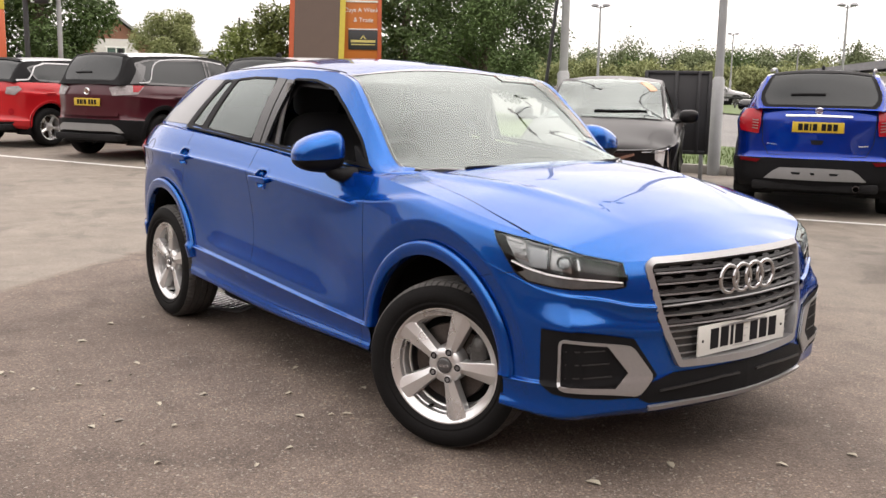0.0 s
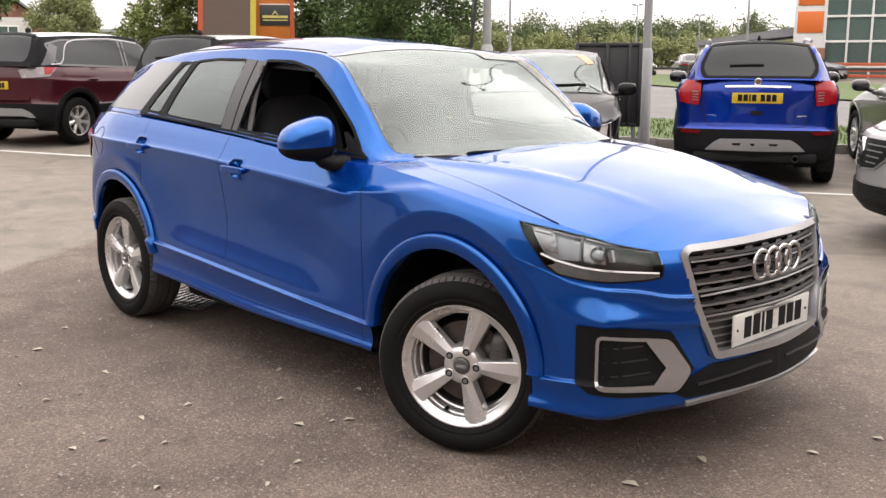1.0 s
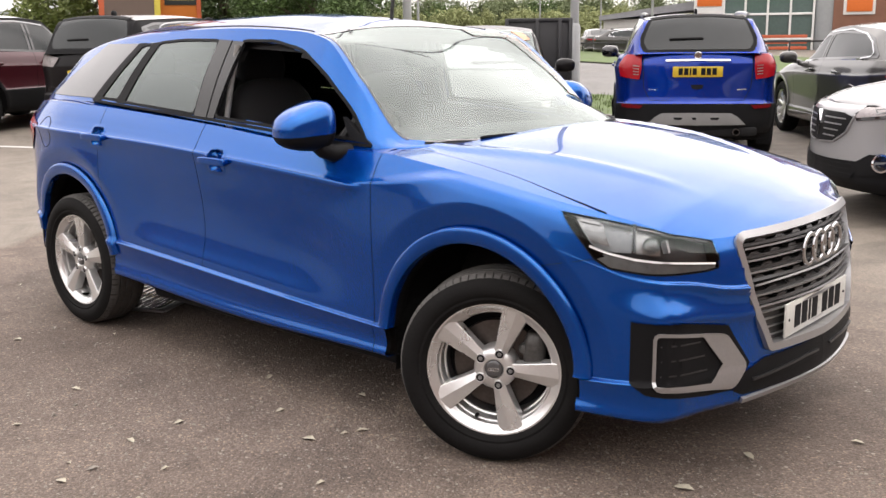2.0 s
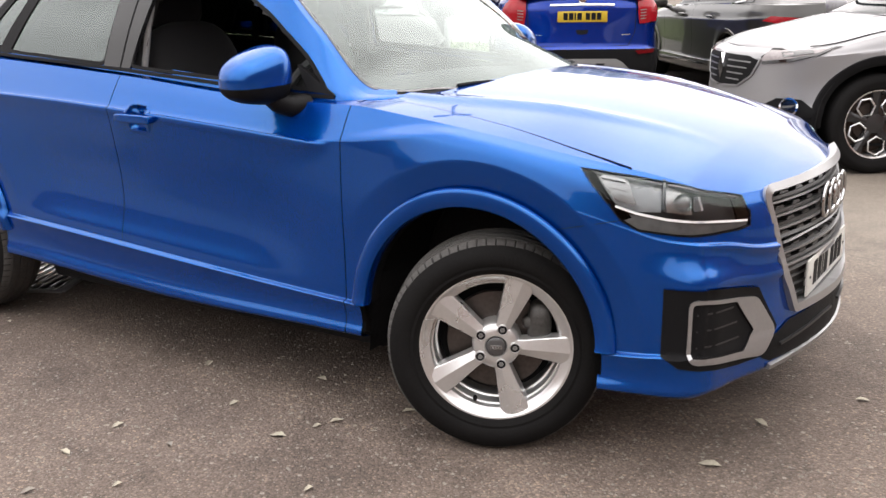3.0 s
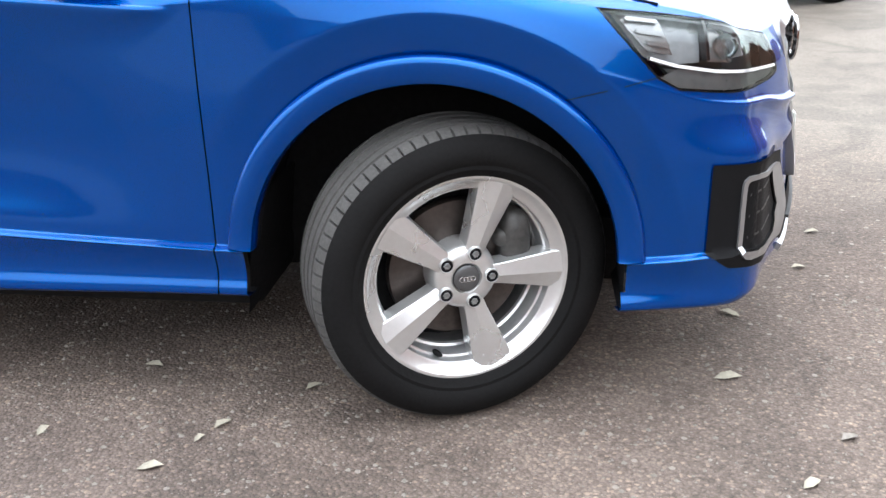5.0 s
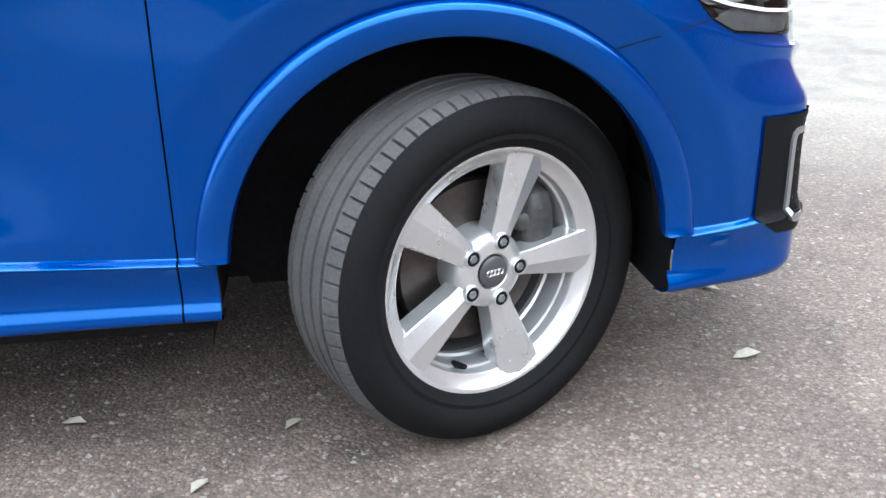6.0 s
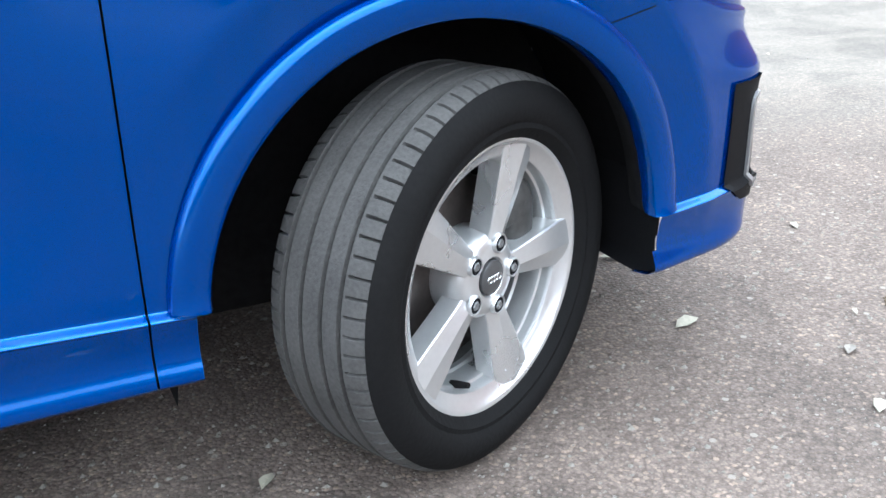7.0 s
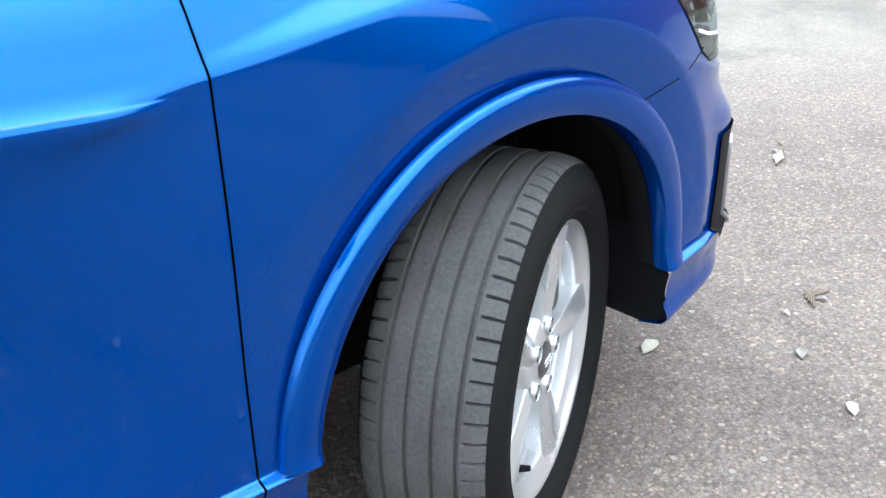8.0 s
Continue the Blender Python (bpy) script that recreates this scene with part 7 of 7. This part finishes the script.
def traffic_light(x, y, turn, z0=2.35):
    t = thing("traffic_light", "black traffic light on a dark pole", "traffic light", pose(x, y, float(rise(x)), 0, 0, turn), "traffic lights")
    part("pole", tube([(0, 0, 0), (0, 0, z0 + 0.95)], 0.055, 10), SIGN_BLACK, t)
    part("head", box((0.30, 0, z0 + 0.35), (0.26, 0.22, 0.86), 0.03), SIGN_BLACK, t)
    for k in range(3):
        part("hood", moved(lathe([(0.09, -0.22), (0.10, -0.22), (0.10, 0.0), (0.09, 0.0)], 16), Matrix.Translation((0.30, -0.10, z0 + 0.09 + 0.27 * k))), SIGN_BLACK, t)
        part("lens", moved(disc(0.088, -0.02, 16), Matrix.Translation((0.30, -0.10, z0 + 0.09 + 0.27 * k))), DARK_GLASS, t)
    for z in (z0 + 0.1, z0 + 0.6):
        part("bracket", box((0.13, 0, z), (0.20, 0.05, 0.05), 0.006), SIGN_BLACK, t)
    return t


traffic_light(-45.7, 22.5, 62.7, 3.35)
traffic_light(-46.4, 21.3, 62.7, 3.3)
tl = traffic_light(-18.25, 2.75, 75, 2.65)
part("backing_edge", ribbon([(0.12, -0.02, 2.6), (0.48, -0.02, 2.6), (0.48, -0.02, 3.5), (0.12, -0.02, 3.5)], [(0, -1, 0)] * 4, 0.03, 0.01, True), SIGN_WHITE, tl)
lone = thing("grey_pole", "slim grey steel roadside pole", "pole", pose(-18.1, 3.35, float(rise(-18.1))))
part("shaft", tube([(0, 0, 0), (0, 0, 5.5)], 0.05, 10), GALV, lone)
part("cap", blob((0, 0, 5.5), (0.06, 0.06, 0.03), 2), GALV, lone)


# ---- trees ----
def tree(x, y, height, spread, leaf, seed, trunk=0.28, leaves=5200, size=0.16, label="leafy green tree", low=0.18):
    rnd = random.Random(seed)
    z = float(rise(x))
    t = thing("tree", label, "tree", pose(x, y, z, 0, 0, rnd.uniform(0, 360)), "trees")
    top = height * 0.75
    part("trunk", tube([(0, 0, -0.05), (0.03, 0.02, top * 0.3), (rnd.uniform(-.2, .2), rnd.uniform(-.2, .2), top * 0.7), (0, 0, top)], [trunk, trunk * 0.75, trunk * 0.45, trunk * 0.12], 10), BARK, t)
    lumps = []
    for i in range(16):
        a, f = i * 2.4 + rnd.uniform(-.4, .4), (i + 0.5) / 16
        h = height * (low + (0.93 - low) * f)
        r = spread * (0.35 + 0.65 * math.sin(math.pi * min(1, 0.18 + f * 0.8))) * rnd.uniform(0.55, 0.85)
        c = Vector((math.cos(a) * r, math.sin(a) * r, h))
        lumps.append((c, spread * rnd.uniform(0.26, 0.42)))
        if i % 2 == 0:
            s = Vector((0, 0, h * 0.6))
            part("limb", tube([s, s.lerp(c, 0.5) + Vector((0, 0, 0.15)), c], [trunk * 0.3, trunk * 0.16, trunk * 0.05], 6), BARK, t)
    lumps += [(Vector((0, 0, height * f)), spread * 0.5) for f in (0.4, 0.6, 0.82)]
    rng = np.random.default_rng(seed)
    n = int(leaves * 3.2)
    C, R = np.array([tuple(c) for c, r in lumps]), np.array([r for c, r in lumps])
    k = rng.integers(0, len(lumps), n)
    d = rng.normal(0, 1, (n, 3)) * (1, 1, 0.9)
    d /= np.linalg.norm(d, axis=1)[:, None]
    p = C[k] + d * (R[k] * rng.random(n) ** 0.4 * rng.uniform(0.8, 1.12, n))[:, None]
    u, v = rng.normal(0, 1, (n, 3)) * (1, 1, 0.6), rng.normal(0, 1, (n, 3))
    u /= np.linalg.norm(u, axis=1)[:, None]
    v -= u * (u * v).sum(1)[:, None]
    v /= np.linalg.norm(v, axis=1)[:, None]
    sz_ = size * 0.55 * rng.uniform(0.6, 1.3, (n, 1))
    vs = np.stack([p - u * sz_, p + v * sz_ * 0.5, p + u * sz_, p - v * sz_ * 0.5], 1).reshape(-1, 3)
    fs = np.arange(4 * n).reshape(-1, 4)
    part("crown", (vs, fs), leaf, t, smooth=0)
    return t


tree(-20.6, 16.6, 5.6, 2.35, HEDGE, 3, leaves=15000, size=0.105, label="dense dark green roadside tree")
tree(-24.0, 16.2, 5.2, 1.5, HEDGE, 5, leaves=3200, size=0.14, label="slim green roadside tree")
tree(-26.5, 5.2, 6.4, 2.2, HEDGE, 8, leaves=12000, size=0.115, label="tall dark green roadside tree")
tree(-27.0, 2.6, 6.4, 2.2, HEDGE, 9, leaves=10000, size=0.115, label="tall dark green roadside tree")
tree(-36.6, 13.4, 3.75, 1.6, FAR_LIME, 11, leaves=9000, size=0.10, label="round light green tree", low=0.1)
tree(-26.5, 13.0, 3.6, 1.3, LIME_LEAF, 12, leaves=2600, size=0.13, label="thin light green tree")
tree(-30.0, 13.4, 3.0, 1.5, LIME_LEAF, 13, leaves=2600, size=0.13, label="low light green bush", low=0.05)


def woods(seed, n, x0, x1, y0, y1, h0, h1, leaf, label, size, leaves=900):
    """A far belt of trees as one mass of leaf clumps with gaps."""
    rng = np.random.default_rng(seed)
    C = []
    for i in range(n):
        k = rng.random()
        bx, by, h = x0 + (x1 - x0) * k, y0 + (y1 - y0) * k + rng.uniform(-5, 5), rng.uniform(h0, h1)
        w = h * rng.uniform(0.3, 0.55)
        lump = rng.normal(0, 1, (14, 3))
        lump = lump / np.linalg.norm(lump, axis=1)[:, None] * rng.uniform(0.3, 0.8, (14, 1)) * (w, w, h * 0.45) + (bx, by, h * 0.52)
        at = lump[rng.integers(0, 14, leaves)] + rng.normal(0, 1, (leaves, 3)) * w * 0.19
        C.append(at[at[:, 2] > 0.05])
    C = np.concatenate(C)
    m = len(C)
    u, v = rng.normal(0, 1, (m, 3)), rng.normal(0, 1, (m, 3))
    u /= np.linalg.norm(u, axis=1)[:, None]
    v -= u * (u * v).sum(1)[:, None]
    v /= np.linalg.norm(v, axis=1)[:, None]
    s = size * rng.uniform(0.5, 1.3, (m, 1))
    V = np.stack([C - u * s, C + v * s * 0.7, C + u * s, C - v * s * 0.7], 1).reshape(-1, 3)
    solid("far_trees", (V, np.arange(4 * m).reshape(-1, 4)), leaf, label, "trees", kind="stuff", smooth=0)


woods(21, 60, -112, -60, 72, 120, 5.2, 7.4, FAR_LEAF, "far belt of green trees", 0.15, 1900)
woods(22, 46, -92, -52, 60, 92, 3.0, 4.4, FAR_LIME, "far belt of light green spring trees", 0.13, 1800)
woods(23, 9, -100, -72, 88, 104, 5.5, 6.6, HEDGE, "far dark conifers among green trees", 0.14, 1800)
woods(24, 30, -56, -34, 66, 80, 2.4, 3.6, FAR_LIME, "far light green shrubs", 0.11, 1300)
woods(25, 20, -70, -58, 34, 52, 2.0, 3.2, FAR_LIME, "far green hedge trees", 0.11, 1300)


# ---- buildings ----
def facade_window(parent, m, w, h, glass_=None, bars=1):
    f = part("window", join(box((0, 0, h / 2), (w + 0.16, 0.10, 0.09), 0.01), box((0, 0, -h / 2), (w + 0.16, 0.14, 0.09), 0.01), box((-w / 2, 0, 0), (0.08, 0.10, h), 0.01), box((w / 2, 0, 0), (0.08, 0.10, h), 0.01)), SIGN_WHITE, parent)
    f.matrix_basis = m
    for i in range(bars + 1):
        pw = w / (bars + 1)
        p = part("pane", box((-w / 2 + pw * (i + 0.5), 0.02, 0), (pw - 0.05, 0.03, h), 0), glass_ or GLAZE, f, smooth=0)
    for i in range(bars):
        part("mullion", box((-w / 2 + w * (i + 1) / (bars + 1), -0.02, 0), (0.06, 0.08, h), 0.005), SIGN_WHITE, f)


store = thing("retail_building", "brick and glass retail building with an orange sign", "building", pose(-25.3, 50.0, 0, 0, 0, 22.5))
part("brick_wall", box((15.5, 4, 3.5), (17, 8, 7.0), 0.03), BRICKWORK, store, "red-brown brick wall")
part("roof_edge", box((15.5, 4, 7.1), (17.4, 8.4, 0.25), 0.03), CLAD, store)
part("glass_bay", box((3.6, 3, 5), (4.8, 6, 10), 0.03), GLAZE, store, "tall green glass stair bay")
for i in range(7):
    part("bay_bar", box((3.6, -0.06, 0.8 + 1.35 * i), (4.9, 0.12, 0.12), 0.01), SIGN_WHITE, store)
for i in range(5):
    part("bay_post", box((1.2 + 1.2 * i, -0.06, 5), (0.12, 0.13, 10), 0.01), SIGN_WHITE, store)
part("grey_tower", box((7.4, 3, 5.0), (2.6, 5.6, 10.0), 0.03), CLAD, store)
part("sign_column", box((0.45, 0.2, 4.2), (1.7, 0.6, 8.0), 0.03), SIGN_WHITE, store, "white sign column")
part("orange_square", box((0.45, -0.13, 3.2), (1.35, 0.06, 1.15), 0.01), ORANGE, store)
part("red_square", box((0.45, -0.13, 4.75), (1.35, 0.06, 1.3), 0.01), ORANGE, store)
part("plinth", box((0.45, 0.0, 0.9), (1.7, 0.7, 1.8), 0.02), BRICKWORK, store)
part("second_sign", box((8.3, -0.1, 3.0), (1.3, 0.1, 1.6), 0.02), ORANGE, store)
part("second_sign_frame", box((8.3, -0.04, 3.0), (1.6, 0.1, 1.9), 0.02), SIGN_WHITE, store)
for i in range(5):
    facade_window(store, pose(10.6 + 2.6 * i, -0.04, 1.9), 1.5, 0.9, bars=1)
    facade_window(store, pose(10.6 + 2.6 * i, -0.04, 4.8), 1.5, 1.1, bars=1)
for i in range(3):
    part("barrier", box((3.6, -3.0, 0.35 + 0.3 * i), (4.2, 0.08, 0.16), 0.01), POST_ORANGE, store, "red and white barrier bar")
shed = thing("low_building", "low pale building with a grey roof", "building", pose(-28.6, 50.0, 0, 0, 0, 22.5))
part("wall", box((0, 3, 1.0), (5.4, 6, 2.0), 0.02), PALE_WALL, shed)
part("roof", prism([(-2.9, 1.95), (2.9, 2.5), (2.9, 3.0), (-2.9, 2.2)], -0.4, 6.5), SLATE, shed)
house = thing("brick_house", "brick house with a white window and a grey roof", "house", pose(-58.5, 19.0, 0.1, 0, 0, 75))
part("wall", prism([(-2.2, 0), (2.2, 0), (2.2, 3.0), (0, 4.6), (-2.2, 3.0)], 0, 6), BRICKWORK, house)
part("roof", join(prism([(-2.6, 2.75), (0, 4.75), (0, 4.9), (-2.6, 2.9)], -0.3, 6.3), prism([(2.6, 2.75), (0, 4.75), (0, 4.9), (2.6, 2.9)], -0.3, 6.3)), SLATE, house)
part("plaster_panel", box((0, -0.02, 2.4), (2.6, 0.06, 2.0), 0.01), PALE_WALL, house)
facade_window(house, pose(0, -0.06, 2.3), 1.1, 1.2, bars=1)
ware = thing("warehouse", "long pale low warehouse", "building", pose(-70, 30, 0, 0, 0, 66))
part("wall", box((0, 5, 1.5), (26, 10, 3.0), 0.03), PALE_WALL, ware)
part("roof", prism([(-13.3, 3.0), (13.3, 3.0), (13.3, 3.2), (-13.3, 3.2)], -0.3, 10.3), CLAD, ware)

# plain walls added unseen behind the camera, to darken the car's flank and nose
for nm, c, s, mt in (("wall_south", (2, -17, 1.8), (70, 0.4, 3.6), BRICKWORK), ("wall_east", (15, 0, 4.0), (0.4, 34, 8.0), BRICKWORK)):
    solid(nm, box(c, s, 0.02), mt, "plain unseen wall added to darken reflections in the blue car", "wall", kind="structure")

# cars far away
for src, x, y, a in ((ws, -33, 46, 40), (gs, -30.5, 47, 130), (ws, -36, 45, 125), (cr, -41, 44, 120), (ws, -28, 49, 118), (mk, -46, 47, 122), (ws, -39.2, 50, 122), (gs, -24, 44, 20), (ws, -21.5, 46, 25)):
    copy_thing(src, pose(x, y, 0, 0, 0, a))

# ---- small things on the ground ----
gr = thing("drain_grate", "worn steel drain grate set in the asphalt", "drain", pose(-2.79, -0.36, 0.0, 0, 0, 27))
part("frame", join(box((0, 0.24, 0.004), (0.52, 0.04, 0.012), 0.003), box((0, -0.24, 0.004), (0.52, 0.04, 0.012), 0.003), box((0.25, 0, 0.004), (0.04, 0.48, 0.012), 0.003), box((-0.25, 0, 0.004), (0.04, 0.48, 0.012), 0.003)), GALV, gr)
part("pit", box((0, 0, 0.001), (0.46, 0.44, 0.003)), INK, gr, smooth=0)
for i in range(10):
    part("bar", box((-0.207 + 0.046 * i, 0, 0.006), (0.029, 0.46, 0.012), 0.003), GRATE, gr)
random.seed(12)
grit = ([], [])
for i in range(21000):
    if i < 9000:
        x, y = random.uniform(-4.2, 2.8), random.uniform(-3.6, 1.2)
    else:
        x, y = random.uniform(-1.9, 2.0), random.uniform(-2.6, -0.1)
    s, k = random.choice((0.002, 0.0025, 0.003, 0.003, 0.004, 0.005, 0.0075 if random.random() < 0.4 else 0.003)), len(grit[0])
    a = random.uniform(0, 6.28)
    ring = [(math.cos(a + j * 1.2566) * s * random.uniform(0.7, 1.4), math.sin(a + j * 1.2566) * s * random.uniform(0.6, 1.2)) for j in range(5)]
    top = s * random.uniform(0.5, 0.9)
    grit[0].extend([(x + p, y + q_, -0.001) for p, q_ in ring] + [(x + s * random.uniform(-.3, .3), y + s * random.uniform(-.3, .3), top)])
    grit[1].extend([(k + j, k + (j + 1) % 5, k + 5) for j in range(5)])
solid("loose_grit", grit, STONE, "pale grit and small stones scattered on asphalt", "gravel", kind="stuff", smooth=0)


def leaf_thing(x, y, length, turn, mat_=None, label="pale dry leaf on the asphalt"):
    pts = [(0, 0, 0.002), (0.3, 0.22, 0.006), (0.65, 0.24, 0.010), (1, 0, 0.004), (0.65, -0.22, 0.009), (0.3, -0.2, 0.005), (0.5, 0, 0.003)]
    vf = [(a * length, b * length, max(0.001, c + 0.1 * length * abs(b))) for a, b, c in pts], [(0, 1, 6), (1, 2, 6), (2, 3, 6), (3, 4, 6), (4, 5, 6), (5, 0, 6)]
    solid("leaf", vf, mat_ or LEAF, label, "leaf", "fallen leaves", m=pose(x, y, 0.001 + float(rise(x)), 0, 0, turn))


for x, y, ln, tn in ((-0.62, -1.10, 0.055, 20), (0.69, -0.25, 0.06, 150), (0.58, -0.60, 0.07, 10), (-1.09, -1.32, 0.045, 80), (0.70, -1.03, 0.05, 40), (0.93, 0.12, 0.05, 200), (-0.98, -1.84, 0.05, 10), (-2.3, -1.47, 0.06, 60), (0.98, 0.42, 0.05, 0), (-0.2, -1.5, 0.035, 120), (0.35, -1.2, 0.03, 30), (-1.7, -1.35, 0.05, 200), (-0.45, -1.75, 0.04, 300), (1.2, -0.3, 0.04, 75), (1.45, 0.2, 0.05, 15), (-1.9, -1.95, 0.05, 140), (-2.6, -1.2, 0.05, 30)):
    leaf_thing(x, y, ln, tn)
random.seed(31)
for x, y in ((-2.25, -1.57), (-1.83, -1.71), (-1.53, -1.68), (-1.51, -1.55), (-1.55, -1.47), (-1.52, -1.82), (-1.08, -1.75), (-0.78, -1.58), (-2.31, -0.84), (-2.6, -0.99), (-3.63, -0.66), (-0.3, -1.32), (-1.34, -0.67), (-0.89, -1.0), (-0.97, -1.74), (-1.05, -1.51), (-1.57, -1.9), (-1.89, -1.88), (-0.79, -0.66), (-1.21, -0.78), (-0.86, -1.3), (-0.54, -0.99), (0.85, -0.82), (-0.49, -0.89), (-0.33, -0.71), (2.56, 1.31), (1.08, -0.72), (1.89, -0.14), (0.96, -0.73)):
    leaf_thing(x, y, random.uniform(0.024, 0.052), random.uniform(0, 360), random.choice((LEAF, LEAF, STONE)), "small pale flake of leaf litter on asphalt")
for k in range(12):
    leaf_thing(random.uniform(-2.6, 1.2), random.uniform(-3.0, -1.25), random.uniform(0.016, 0.036), random.uniform(0, 360), STONE if k % 3 else LEAF, "small pale fleck of litter on asphalt")
tw = thing("twig", "thin dry twig with a pale leaf lying on asphalt", "twig", pose(1.88, -0.14, 0.006, 0, 0, 25))
part("stem", tube([(-0.11, 0, 0), (-0.03, 0.012, 0.004), (0.06, -0.004, 0.003), (0.12, 0.02, 0)], 0.0035, 6), TWIG, tw)
part("leaflet", ([(-0.1, 0, 0.004), (-0.05, 0.02, 0.008), (0.02, 0.0, 0.006), (-0.05, -0.015, 0.007)], [(0, 1, 2, 3)]), LEAF, tw)
tw2 = thing("twig", "small dark bundle of twigs on asphalt", "twig", pose(1.08, -0.72, 0.006, 0, 0, 10))
for k in range(5):
    part("stem", tube([(-0.05 + 0.01 * k, -0.02 + 0.01 * k, 0), (0.0, 0.004 * k, 0.004), (0.05 - 0.006 * k, 0.012 * k - 0.02, 0)], 0.003, 5), TWIG, tw2)
